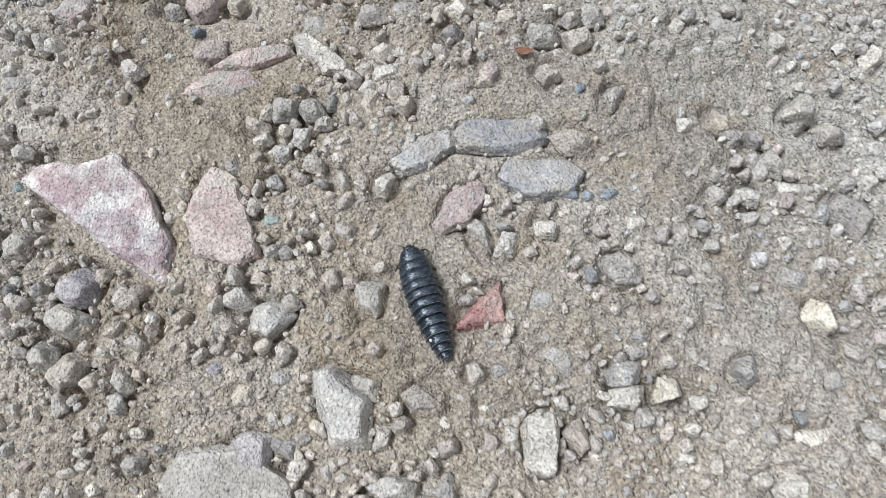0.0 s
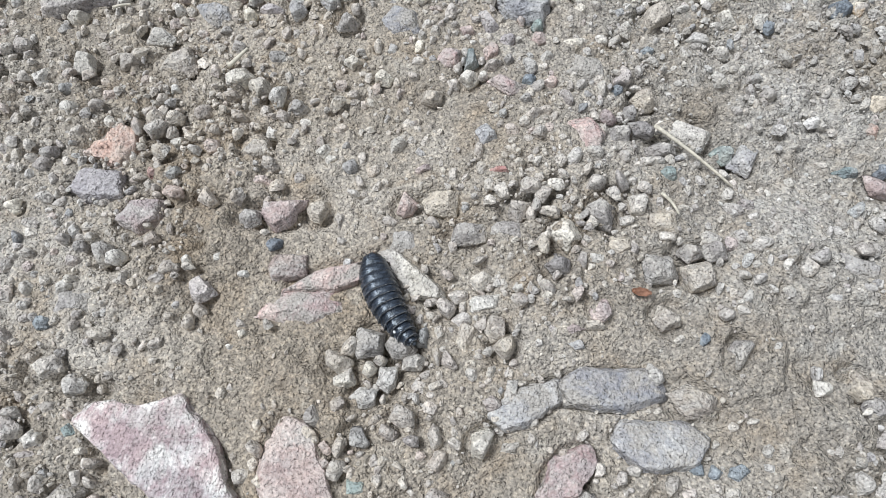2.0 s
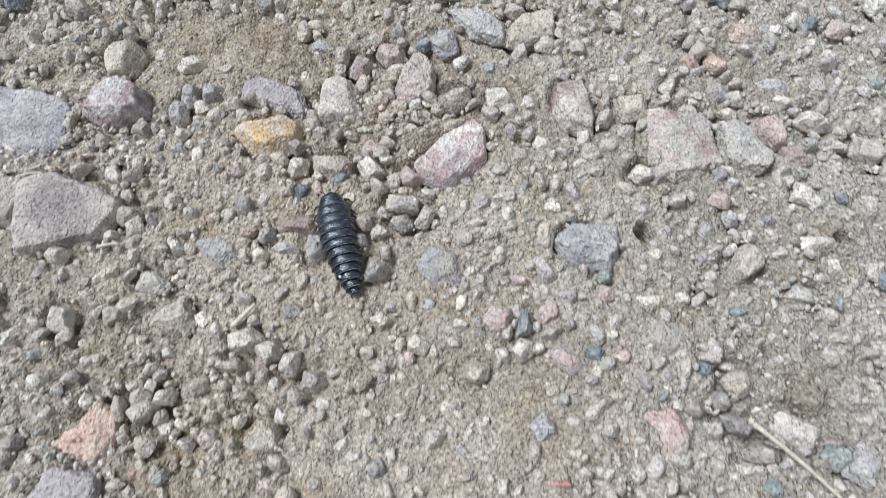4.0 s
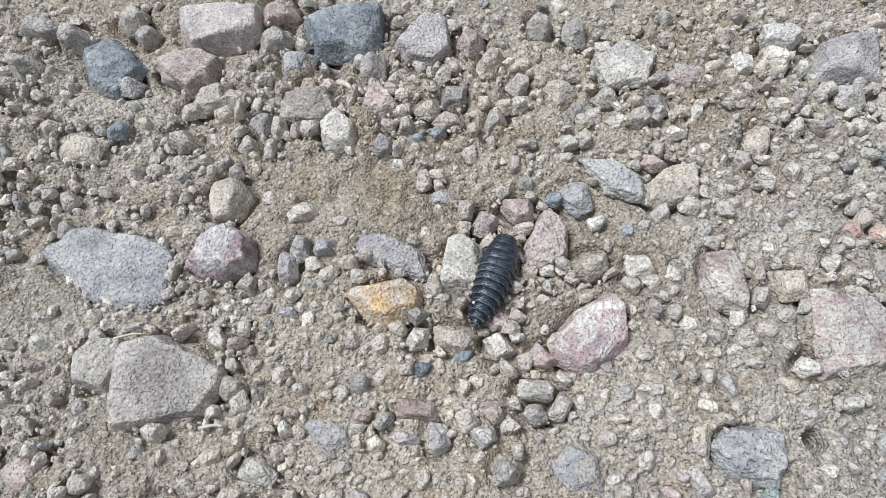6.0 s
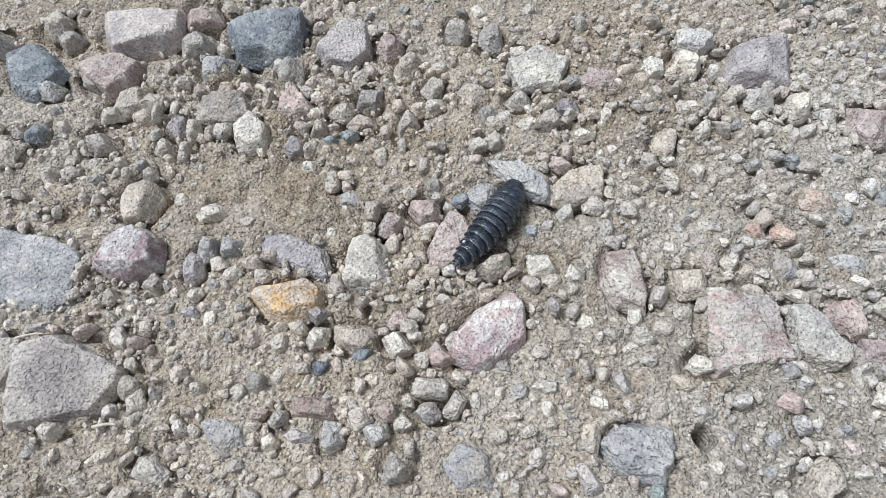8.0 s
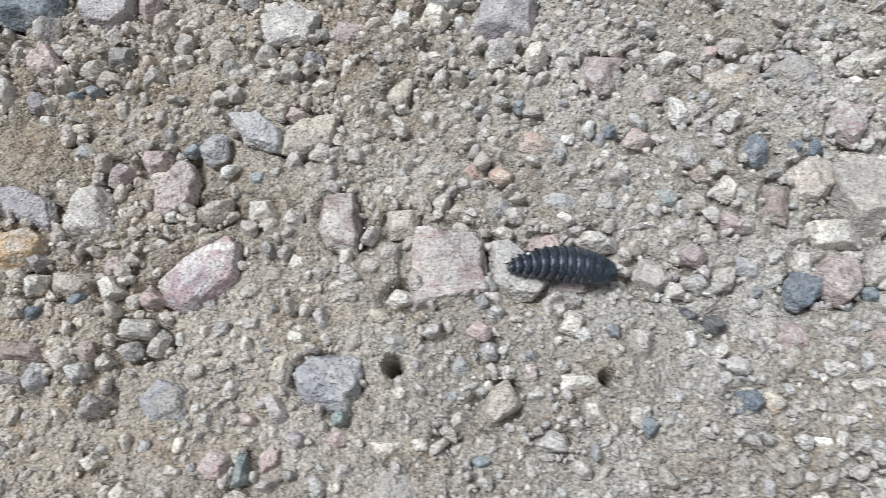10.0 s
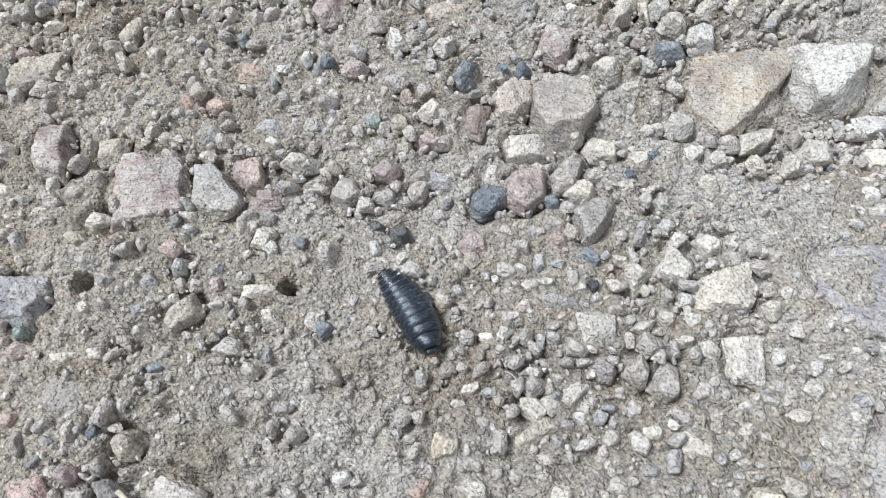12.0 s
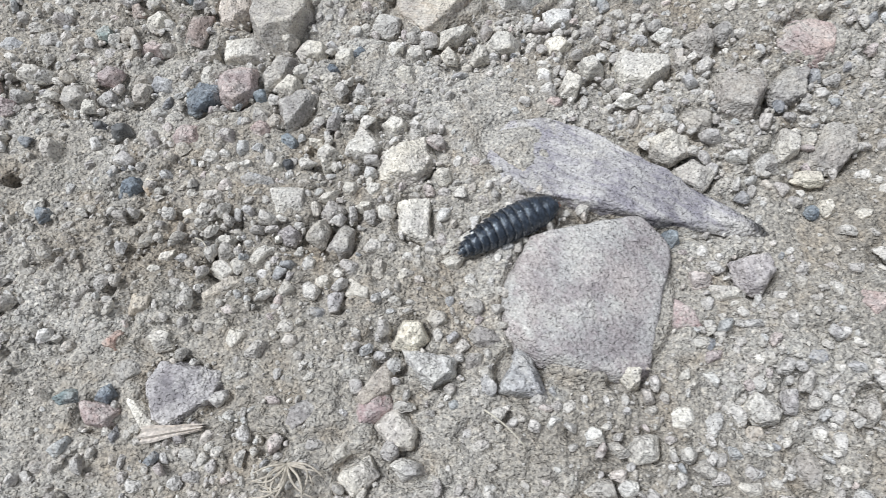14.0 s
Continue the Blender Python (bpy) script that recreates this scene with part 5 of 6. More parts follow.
stone(233.5, 170.1, 8.0, 4.1, -1, "C", 5, 0.4)
stone(186.8, 203.1, 7.2, 7.5, -26, "L", 5, 0.5)
stone(181.1, 197.5, 7.6, 5.3, 60, "L", 5, 0.5)
stone(194.9, 193.4, 6.8, 4.4, -1, "W", 5, 0.5)
stone(224.7, 128.7, 6.0, 4.5, -1, "SD", 5, 0.12)
stone(76.9, 210.8, 7.4, 5.7, -13, "P", 5, 0.4)
stone(202.9, 125.0, 4.3, 2.9, -33, "W", 5, 0.4)
stone(197.7, 125.1, 4.9, 2.8, 36, "L", 5, 0.45)
stone(211.1, 126.0, 3.8, 3.5, -58, "L", 5, 0.4)
stone(210.3, 113.8, 4.0, 3.6, -1, "T", 5, 0.4)
stone(226.9, 106.7, 4.3, 3.7, -1, "L", 5, 0.4)
stone(155.4, 112.1, 4.8, 3.8, -1, "L", 5, 0.3)
stone(122.9, 113.2, 5.1, 3.8, -1, "G", 5, 0.4)
stone(127.9, 111.6, 5.3, 3.3, 29, "L", 4, 0.4)
stone(206.6, 103.5, 6.4, 4.0, -1, "L", 5, 0.35)
stone(209.5, 203.3, 5.6, 4.1, -1, "G", 5, 0.45)
stone(206.8, 213.4, 5.7, 4.3, -1, "W", 5, 0.45)
stone(222.6, 213.4, 6.1, 6.7, 153, "G", 5, 0.4)
stone(186.7, 214.1, 4.9, 5.4, -1, "G", 5, 0.45)
stone(176.3, 192.3, 4.9, 3.9, -1, "P", 5, 0.4)
stone(190.6, 197.8, 3.6, 3.3, -1, "L", 5, 0.5)
stone(210.8, 186.0, 7.8, 6.5, -26, "G", 5, 0.3)
stone(236.2, 162.4, 4.3, 4.2, -1, "L", 5, 0.4)
stone(232.2, 161.2, 3.8, 3.6, -1, "B", 5, 0.3)
stone(242.7, 160.3, 5.6, 4.2, -1, "L", 5, 0.3)
stone(229.7, 164.1, 3.8, 2.8, -1, "L", 5, 0.4)
stone(231.5, 133.3, 2.8, 2.9, -1, "W", 5, 0.4)
stone(-111.5, 163.5, 3.8, 3.5, 3, "L", 5, 0.5)
stone(-51.9, 159.8, 6.0, 6.2, 3, "G", 5, 0.4)
stone(-96.6, 162.1, 3.2, 3.8, 3, "L", 5, 0.5)
stone(-126.4, 139.1, 5.3, 5.0, 53, "L", 5, 0.35)
stone(-93.8, 139.1, 3.3, 2.9, 3, "W", 5, 0.5)
stone(-83.3, 129.6, 3.5, 2.4, 3, "L", 5, 0.4)
stone(-118.2, 130.9, 4.6, 4.2, 27, "L", 5, 0.4)
stone(-120.5, 118.7, 5.3, 4.4, 3, "G", 5, 0.4)
stone(-71.4, 123.5, 7.8, 7.5, 14, "T", 5, 0.3)
stone(-59.7, 130.7, 4.6, 3.9, 3, "L", 5, 0.35)
stone(-55.2, 122.9, 4.8, 3.8, 36, "L", 5, 0.4)
stone(-52.5, 120.6, 4.0, 3.5, 3, "L", 5, 0.4)
stone(-79.9, 113.6, 3.4, 3.1, 3, "G", 5, 0.4)
stone(-70.1, 104.9, 5.3, 5.2, 3, "G", 5, 0.35)
stone(13.8, 134.8, 4.1, 4.3, 3, "P", 5, 0.45)
stone(6.1, 97.3, 4.5, 3.2, 79, "G", 4, 0.4)
stone(14.9, 101.0, 5.3, 5.0, 3, "T", 5, 0.3)
stone(-7.6, 90.3, 2.9, 2.8, 3, "L", 5, 0.4)
stone(-1.4, 88.7, 2.9, 2.5, 3, "L", 5, 0.4)
stone(-12.4, 80.8, 6.0, 4.7, 71, "T", 5, 0.4)
stone(-3.3, 78.3, 2.1, 2.1, 3, "L", 5, 0.45)
stone(4.5, 81.7, 4.8, 2.9, 3, "P", 5, 0.3)
stone(8.8, 82.9, 5.6, 2.4, 3, "T", 4, 0.3)
stone(-19.2, 78.8, 6.7, 4.3, 72, "T", 4, 0.35)
stone(27.2, 80.4, 2.6, 2.1, 3, "L", 5, 0.4)
stone(32.0, 80.6, 3.8, 2.7, 66, "B", 5, 0.25)
stone(21.6, 72.8, 5.0, 4.9, -62, "L", 5, 0.45)
stone(55.9, 74.1, 4.1, 2.7, 72, "L", 5, 0.3)
stone(62.0, 91.4, 3.2, 3.0, 3, "W", 5, 0.5)
stone(64.9, 86.3, 3.6, 2.9, 3, "L", 5, 0.35)
stone(-4.0, 61.8, 2.5, 2.2, 3, "L", 5, 0.45)
stone(-8.6, 56.2, 4.8, 3.4, 21, "G", 5, 0.4)
stone(-107.0, 87.5, 3.2, 3.3, 3, "L", 5, 0.5)
stone(-115.8, 85.2, 3.7, 3.0, 95, "L", 5, 0.45)
stone(-88.1, 88.4, 5.6, 3.8, 3, "G", 5, 0.35)
stone(-82.2, 93.2, 3.0, 2.8, 3, "L", 5, 0.4)
stone(-82.9, 83.1, 2.7, 2.2, 3, "L", 5, 0.4)
stone(-69.4, 91.2, 3.0, 2.3, 3, "L", 5, 0.4)
stone(-75.4, 94.1, 3.0, 3.1, 3, "L", 5, 0.4)
stone(-68.0, 77.7, 2.9, 2.4, 3, "L", 5, 0.5)
stone(-69.9, 74.6, 1.9, 1.7, 3, "W", 5, 0.5)
stone(-44.8, 68.8, 5.3, 4.2, 23, "L", 5, 0.4)
stone(-40.4, 65.1, 6.0, 4.7, 3, "L", 5, 0.35)
stone(-35.5, 69.3, 6.1, 4.2, 84, "L", 5, 0.4)
stone(-50.4, 60.7, 5.0, 3.9, 86, "G", 5, 0.4)
stone(-107.9, 53.7, 5.6, 4.9, 3, "L", 5, 0.4)
stone(-111.4, 70.3, 2.8, 2.8, 3, "T", 5, 0.4)
stone(-107.3, 50.4, 5.2, 2.5, 3, "P", 5, 0.35)
stone(-100.0, 55.7, 4.7, 2.7, -57, "E", 4, 0.45)
stone(-96.8, 51.6, 2.9, 2.1, 3, "L", 5, 0.45)
stone(-101.6, 65.0, 6.0, 5.0, 3, "L", 5, 0.35)
stone(-105.7, 60.4, 4.8, 4.4, 3, "G", 5, 0.35)
stone(-35.2, 249.1, 6.8, 6.0, 3, "G", 5, 0.45)
stone(-19.2, 240.1, 4.9, 4.3, 3, "L", 5, 0.4)
stone(-32.7, 241.3, 6.4, 3.6, 3, "L", 5, 0.35)
stone(-42.6, 243.3, 4.9, 5.2, 3, "G", 5, 0.4)
stone(-57.2, 250.6, 5.9, 6.9, 3, "G", 5, 0.45)
stone(-56.4, 244.8, 5.9, 4.7, 16, "L", 5, 0.45)
stone(-40.6, 236.1, 4.9, 5.3, 3, "G", 5, 0.4)
stone(9.0, 244.3, 5.7, 4.1, 73, "L", 5, 0.4)
stone(16.5, 236.9, 3.8, 3.2, 3, "L", 5, 0.4)
stone(7.2, 232.8, 5.6, 3.8, 82, "L", 5, 0.35)
stone(14.2, 233.2, 5.6, 4.5, 3, "T", 5, 0.3)
stone(-30.3, 213.1, 4.8, 3.8, 3, "B", 5, 0.25)
stone(-26.6, 214.5, 3.5, 3.2, 3, "L", 5, 0.35)
stone(-20.3, 203.4, 4.7, 4.5, 3, "L", 5, 0.4)
stone(-47.1, 201.7, 3.9, 3.3, 3, "L", 5, 0.4)
stone(-47.5, 194.4, 5.1, 3.4, 3, "L", 5, 0.3)
stone(-7.3, 195.0, 4.2, 3.1, 93, "L", 5, 0.4)
stone(-25.2, 177.9, 4.9, 3.4, 3, "L", 5, 0.35)
stone(-24.2, 174.2, 3.7, 2.7, 96, "L", 5, 0.35)
stone(-14.2, 176.0, 4.4, 3.3, 3, "L", 5, 0.35)
stone(-2.2, 176.7, 5.3, 3.5, 37, "T", 5, 0.3)
stone(-16.1, 170.2, 7.3, 4.0, 85, "T", 4, 0.35)
stone(5.8, 176.5, 5.1, 4.3, 3, "L", 5, 0.35)
stone(10.8, 172.4, 3.1, 3.0, 3, "V", 5, 0.4)
stone(8.2, 166.8, 3.3, 3.0, 36, "L", 4, 0.4)
stone(-32.1, 160.3, 2.6, 2.3, 3, "L", 5, 0.4)
stone(-32.9, 157.3, 2.5, 2.5, 3, "G", 5, 0.4)
stone(-21.2, 159.2, 4.2, 2.8, 3, "P", 5, 0.3)
stone(-10.8, 155.8, 4.2, 4.1, 3, "V", 5, 0.35)
stone(-8.2, 156.0, 2.0, 2.0, 3, "G", 5, 0.4)
stone(-3.2, 157.4, 4.6, 3.9, 3, "P", 5, 0.3)
stone(-33.3, 153.4, 3.3, 2.8, 98, "C", 5, 0.35)
stone(-10.6, 149.7, 2.9, 2.2, 3, "G", 5, 0.4)
stone(-0.8, 151.4, 3.4, 2.8, 3, "L", 5, 0.35)
stone(6.8, 155.8, 6.6, 3.4, 3, "L", 4, 0.2)
stone(-16.9, 144.5, 2.9, 2.5, 3, "L", 5, 0.45)
stone(-6.5, 138.4, 3.2, 2.6, 3, "G", 5, 0.35)
stone(36.7, 157.0, 5.2, 2.0, 3, "LD", 5, 0.15)
stone(25.1, 159.1, 3.4, 2.9, 3, "T", 5, 0.3)
stone(93.5, 162.0, 4.3, 3.1, 3, "L", 5, 0.2)
stone(99.8, 176.4, 3.5, 2.7, 3, "L", 5, 0.45)
stone(64.2, 161.4, 4.8, 3.4, 3, "LD", 5, 0.15)
stone(87.4, 153.9, 5.4, 3.5, 22, "L", 5, 0.35)
stone(85.6, 150.9, 5.4, 2.5, 3, "L", 5, 0.35)
stone(95.2, 156.6, 2.9, 2.6, 3, "G", 5, 0.4)
stone(99.8, 157.9, 5.1, 2.4, 3, "L", 5, 0.35)
stone(100.1, 151.0, 5.9, 4.8, -39, "L", 5, 0.35)
stone(108.2, 154.3, 7.2, 4.4, 55, "L", 4, 0.35)
stone(114.0, 159.2, 6.0, 5.1, -18, "V", 5, 0.4)
stone(111.8, 158.1, 2.2, 2.2, 3, "W", 5, 0.5)
stone(122.7, 168.2, 5.6, 2.8, 22, "L", 5, 0.4)
stone(123.1, 164.6, 5.4, 5.3, -43, "L", 4, 0.35)
stone(132.2, 174.6, 3.6, 3.6, 3, "W", 5, 0.45)
stone(133.2, 170.0, 4.8, 3.9, 3, "L", 5, 0.3)
stone(119.4, 151.6, 5.2, 3.7, 62, "L", 5, 0.35)
stone(133.5, 155.6, 5.7, 4.2, 3, "L", 5, 0.35)
stone(123.0, 147.7, 4.0, 3.9, -29, "L", 5, 0.4)
stone(118.7, 183.1, 5.0, 3.0, 3, "L", 4, 0.4)
stone(117.1, 171.4, 4.1, 3.1, 3, "T", 5, 0.3)
stone(108.7, 188.9, 5.1, 4.7, 3, "T", 5, 0.3)
stone(105.5, 186.8, 5.8, 4.4, 3, "P", 5, 0.25)
stone(100.8, 146.9, 10.4, 4.2, 34, "T", 4, 0.25)
stone(90.2, 147.8, 4.3, 3.2, -17, "L", 5, 0.35)
stone(92.8, 146.5, 4.7, 2.7, -50, "L", 4, 0.35)
stone(75.8, 257.3, 4.4, 4.9, 3, "P", 5, 0.35)
stone(81.7, 260.3, 8.5, 6.1, 3, "L", 5, 0.45)
stone(86.6, 254.9, 5.5, 4.1, 48, "L", 5, 0.45)
stone(104.0, 256.0, 5.7, 3.7, 70, "L", 5, 0.4)
stone(110.9, 251.6, 3.2, 2.6, 3, "W", 4, 0.45)
stone(132.8, 259.9, 10.0, 9.8, -10, "T", 4, 0.45)
stone(132.7, 252.6, 6.5, 6.2, 3, "L", 5, 0.45)
stone(145.6, 253.5, 6.0, 5.5, 3, "L", 5, 0.4)
stone(154.2, 256.9, 5.2, 4.4, 3, "L", 5, 0.4)
stone(104.6, 196.0, 3.7, 3.6, 3, "B", 5, 0.4)
stone(123.9, 228.4, 7.3, 4.6, 15, "L", 5, 0.3)
stone(120.2, 220.3, 3.2, 3.1, 3, "L", 5, 0.4)
stone(127.3, 216.1, 3.9, 3.6, 3, "L", 5, 0.4)
stone(130.0, 216.9, 3.4, 3.6, 3, "L", 5, 0.45)
stone(91.3, 202.2, 5.5, 4.2, 69, "L", 4, 0.4)
stone(74.9, 197.8, 6.8, 4.5, 71, "L", 5, 0.35)
stone(67.4, 194.9, 5.0, 4.7, 3, "L", 5, 0.4)
stone(56.2, 212.2, 5.3, 3.0, 3, "T", 5, 0.3)
stone(49.4, 203.4, 5.6, 4.9, 3, "L", 5, 0.4)
stone(55.2, 203.1, 3.8, 3.8, 3, "T", 5, 0.4)
stone(71.2, 208.4, 5.2, 4.4, -31, "T", 5, 0.3)
stone(-36.8, 214.0, 4.4, 3.4, 40, "W", 3, 0.5)
stone(71.0, 123.5, 6.2, 3.6, 8, "E", 5, 0.4)
stone(79.3, 124.0, 4.4, 4.0, 30, "B", 5, 0.45)
stone(78.4, 119.6, 8.0, 4.8, -12, "P", 4, 0.4)


# ---- loose gravel between them ----
def gravel_sheet(name, label, sizes, count, level, seed, cover, spare=0.75, material=GRAVEL, sharp=34, sunk=0.7):
    """Many small stones scattered over the strip the camera passes, joined as one."""
    rng = np.random.default_rng(seed)
    protos = [rock_shape(level, int(rng.integers(4, 7)), rng, sharp, 0, 0.07)[0] for _ in range(14)]
    faces0 = BALLS[level][1]
    x, y = np.sort(rng.uniform(-0.215, 0.285, count)), rng.uniform(-0.025, 0.297, count)
    size = sizes[0] + (sizes[1] - sizes[0]) * rng.random(count) ** 2.2
    dense = 0.5 + 0.5 * lattice(x * 38, y * 38, x * 0, 21) + 0.25 * lattice(x * 90, y * 90, x * 0, 22)
    for bx, by, r, k in BARE:
        k = abs(k) if material is GRAVEL else k          # where gravel is scarce the soil is crumbly or bare
        dense = dense - k * np.exp(-((x - bx / 1000) ** 2 + (y - by / 1000) ** 2) / (r / 1000) ** 2)
    keep = rng.random(count) < np.clip(dense * cover, 0.03, 1)
    for px, py, a, b, th, top in PLACED:
        if a > 0.006 and top - bed(px, py) < 0.0018:      # crumbs lap over the rims of buried slabs
            a, b = a * 0.76, b * 0.76
        r = max(a, b) + sizes[1]
        i0, i1 = np.searchsorted(x, (px - r, px + r))
        dx, dy, grow = x[i0:i1] - px, y[i0:i1] - py, size[i0:i1] * 0.3 * spare
        u, w = dx * math.cos(th) + dy * math.sin(th), -dx * math.sin(th) + dy * math.cos(th)
        keep[i0:i1] &= (u / (a + grow)) ** 2 + (w / (b + grow)) ** 2 > 1
    for px, py, r, d in PITS:                           # the deep holes stay open
        if d > 6:
            keep &= (x - px / 1000) ** 2 + (y - py / 1000) ** 2 > (r / 1000 * 0.9 + size / 2) ** 2
    # keep pieces of one sheet apart
    cell, kept = {}, []
    step = sizes[1]
    for i in np.flatnonzero(keep)[np.argsort(-size[keep])]:
        ci, cj = int(x[i] // step), int(y[i] // step)
        if all((x[i] - x[j]) ** 2 + (y[i] - y[j]) ** 2 > (0.42 * (size[i] + size[j])) ** 2
               for p in (-1, 0, 1) for q in (-1, 0, 1) for j in cell.get((ci + p, cj + q), ())):
            cell.setdefault((ci, cj), []).append(i)
            kept.append(i)
    kept = np.array(kept)
    x, y, size = x[kept], y[kept], size[kept]
    n = len(kept)
    base = ground_height(x, y)
    verts = np.empty((n, len(BALLS[level][0]), 3))
    for i in range(n):
        p = protos[int(rng.integers(14))]
        s = size[i] / 2 * np.array((1.12, rng.uniform(0.55, 0.98), rng.uniform(0.5, 0.85)))
        m = np.array(Euler((rng.normal() * 0.3, rng.normal() * 0.3, rng.uniform(0, 6.3))).to_matrix())
        verts[i] = (p * s) @ m.T + (x[i], y[i], base[i] + s[2] * rng.uniform(0.05, sunk))
    faces = (faces0[None] + (np.arange(n) * len(BALLS[level][0]))[:, None, None]).reshape(-1, 3)
    me = mesh_of(name, verts.reshape(-1, 3), faces, smooth=level > 2)
    me.materials.append(material)
    tagged(new(name, me), label, "gravel", kind="stuff")
    for i in range(n):
        if size[i] > 0.0028:
            PLACED.append((x[i], y[i], size[i] / 2, size[i] / 2.4, 0, base[i] + size[i] * 0.3))


# patches with little gravel: x, y, radius in millimetres, how bare of crumbs (below zero: full of them)
BARE = ((-7, 46, 14, 0.4), (53, 75, 14, 0.7), (60, 21, 22, 0.35), (51, 152, 17, -0.9), (22, 156, 10, -0.6), (51, 154, 12, -0.6), (75, 150, 14, -0.7), (118, 132, 12, -0.4), (36, 1, 12, -0.4), (-78, 56, 12, -0.5), (-60, 16, 14, -0.5), (-11, 15, 9, 0.5), (-52, 85, 16, 0.9), (35, 141, 14, 0.8), (-118, 127, 10, 0.3), (-100, 207, 18, 0.2), (161, 192, 12, 0.7), (235, 132, 12, 0.3), (-75, 80, 14, 0.5), (-19, 141, 10, 0.4), (-26, 213, 12, 0.4))
gravel_sheet("coarse_gravel", "grey and tan angular gravel scattered over dust", (0.0033, 0.0054), 5200, 3, 31, 0.85)
gravel_sheet("medium_gravel", "angular grey gravel crumbs lying on dust", (0.0019, 0.0036), 12000, 2, 34, 0.8)
gravel_sheet("soil_clods", "rounded clods of dried brownish dust", (0.0022, 0.0048), 9000, 2, 36, 0.75, 0.4, CRUMB, 9, 0.45)
gravel_sheet("soil_crumbs", "small crumbs of dried brownish dust", (0.0012, 0.0026), 26000, 2, 35, 0.9, 0.4, CRUMB, 12, 0.5)
gravel_sheet("fine_gravel", "small dusty grey gravel bits between the stones", (0.0012, 0.0022), 9000, 2, 32, 0.7)
gravel_sheet("grit", "sand-sized grit and crumbs of dust", (0.0006, 0.0012), 42000, 1, 33, 0.8, 0.4, CRUMB)


# ---- the ground under them ----
def build_ground():
    xs, ys = spread(-0.215, 0.285, 0.00074, 400.0), spread(-0.025, 0.297, 0.00074, 400.0)
    for px, py, r, d in PITS[:2]:                       # finer mesh at the deep holes
        xs = np.unique(np.concatenate([xs, np.arange(px - 2.6, px + 2.6, 0.36) / 1000]))
        ys = np.unique(np.concatenate([ys, np.arange(py - 2.6, py + 2.6, 0.36) / 1000]))
    gx, gy = np.meshgrid(xs, ys)
    gz = ground_height(gx, gy)
    # every stone lies in its own socket: a narrow gap round it
    for px, py, a, b, th, top in PLACED:
        r = a + 0.002
        i0, i1 = np.searchsorted(xs, (px - r, px + r))
        j0, j1 = np.searchsorted(ys, (py - r, py + r))
        x, y = gx[j0:j1, i0:i1] - px, gy[j0:j1, i0:i1] - py
        u, w = x * math.cos(th) + y * math.sin(th), -x * math.sin(th) + y * math.cos(th)
        away = (np.sqrt((u / a) ** 2 + (w / b) ** 2) - 1) * min(a, b)
        proud = top - bed(px, py)
        deep = min(0.0032, 0.0012 + 0.7 * proud) * (0.75 if a > 0.007 else 1) if proud > 0.0011 else 0.0
        deep = deep if a > 0.0028 else min(deep, 0.0013)
        gz[j0:j1, i0:i1] -= deep * np.exp(-((away - 0.0003) / 0.0009) ** 2)
        if a > 0.0018:                                  # the crust ends at the rim and leaves the stone's face clear
            within = np.clip(-away / 0.0008, 0, 1)
            gz[j0:j1, i0:i1] = np.where(within > 0, np.minimum(gz[j0:j1, i0:i1], top + 0.0006 - 0.0016 * within), gz[j0:j1, i0:i1])
    nx, ny = len(xs), len(ys)
    idx = np.arange(nx * ny).reshape(ny, nx)
    faces = np.stack([idx[:-1, :-1], idx[:-1, 1:], idx[1:, 1:], idx[1:, :-1]], -1).reshape(-1, 4)
    me = mesh_of("ground", np.stack([gx, gy, gz], -1).reshape(-1, 3), faces)
    me.materials.append(ground_material())
    tagged(new("ground", me), "packed dusty grey-brown dirt track surface", "ground", kind="structure")


build_ground()


# ---- straws, chip and dry grass ----
def tube(name, points, radii, sides=7):
    """A tapered closed tube along points."""
    pts = [Vector(p) for p in points]
    bm = bmesh.new()
    rings = []
    for i, p in enumerate(pts):
        d = (pts[min(i + 1, len(pts) - 1)] - pts[max(i - 1, 0)]).normalized()
        s = d.orthogonal().normalized()
        t = d.cross(s)
        rings.append([bm.verts.new(p + radii[i] * (math.cos(k * 2 * math.pi / sides) * s + math.sin(k * 2 * math.pi / sides) * t)) for k in range(sides)])
    # keep the rings aligned
    for r0, r1 in zip(rings, rings[1:]):
        off = min(range(sides), key=lambda o: sum((r0[k].co - r1[(k + o) % sides].co).length for k in range(sides)))
        r1[:] = r1[off:] + r1[:off]
        for k in range(sides):
            bm.faces.new((r0[k], r0[(k + 1) % sides], r1[(k + 1) % sides], r1[k]))
    bm.faces.new(rings[0][::-1])
    bm.faces.new(rings[-1])
    bmesh.ops.recalc_face_normals(bm, faces=bm.faces)
    for f in bm.faces:
        f.smooth = True
    me = bpy.data.meshes.new(name)
    bm.to_mesh(me)
    bm.free()
    return me


def straw(x0, y0, x1, y1, thick, name="straw", label="dry pale yellow grass straw lying on the gravel", lift=2.1, sag=0.4):
    pts, radii = [], []
    for k in range(9):
        f = k / 8
        x, y = (x0 + (x1 - x0) * f) / 1000, (y0 + (y1 - y0) * f) / 1000
        bow = math.sin(f * math.pi) * sag / 1000
        pts.append((x + bow * 0.7, y + bow, float(ground_height(x0 / 1000, y0 / 1000)) * (1 - f) + float(ground_height(x1 / 1000, y1 / 1000)) * f + lift / 1000))
        radii.append(thick / 2000 * (1.15 - 0.5 * f))
    me = tube(name, pts, radii)
    me.materials.append(STRAW)
    return tagged(new(name, me), label, "straw", group="dry straws")


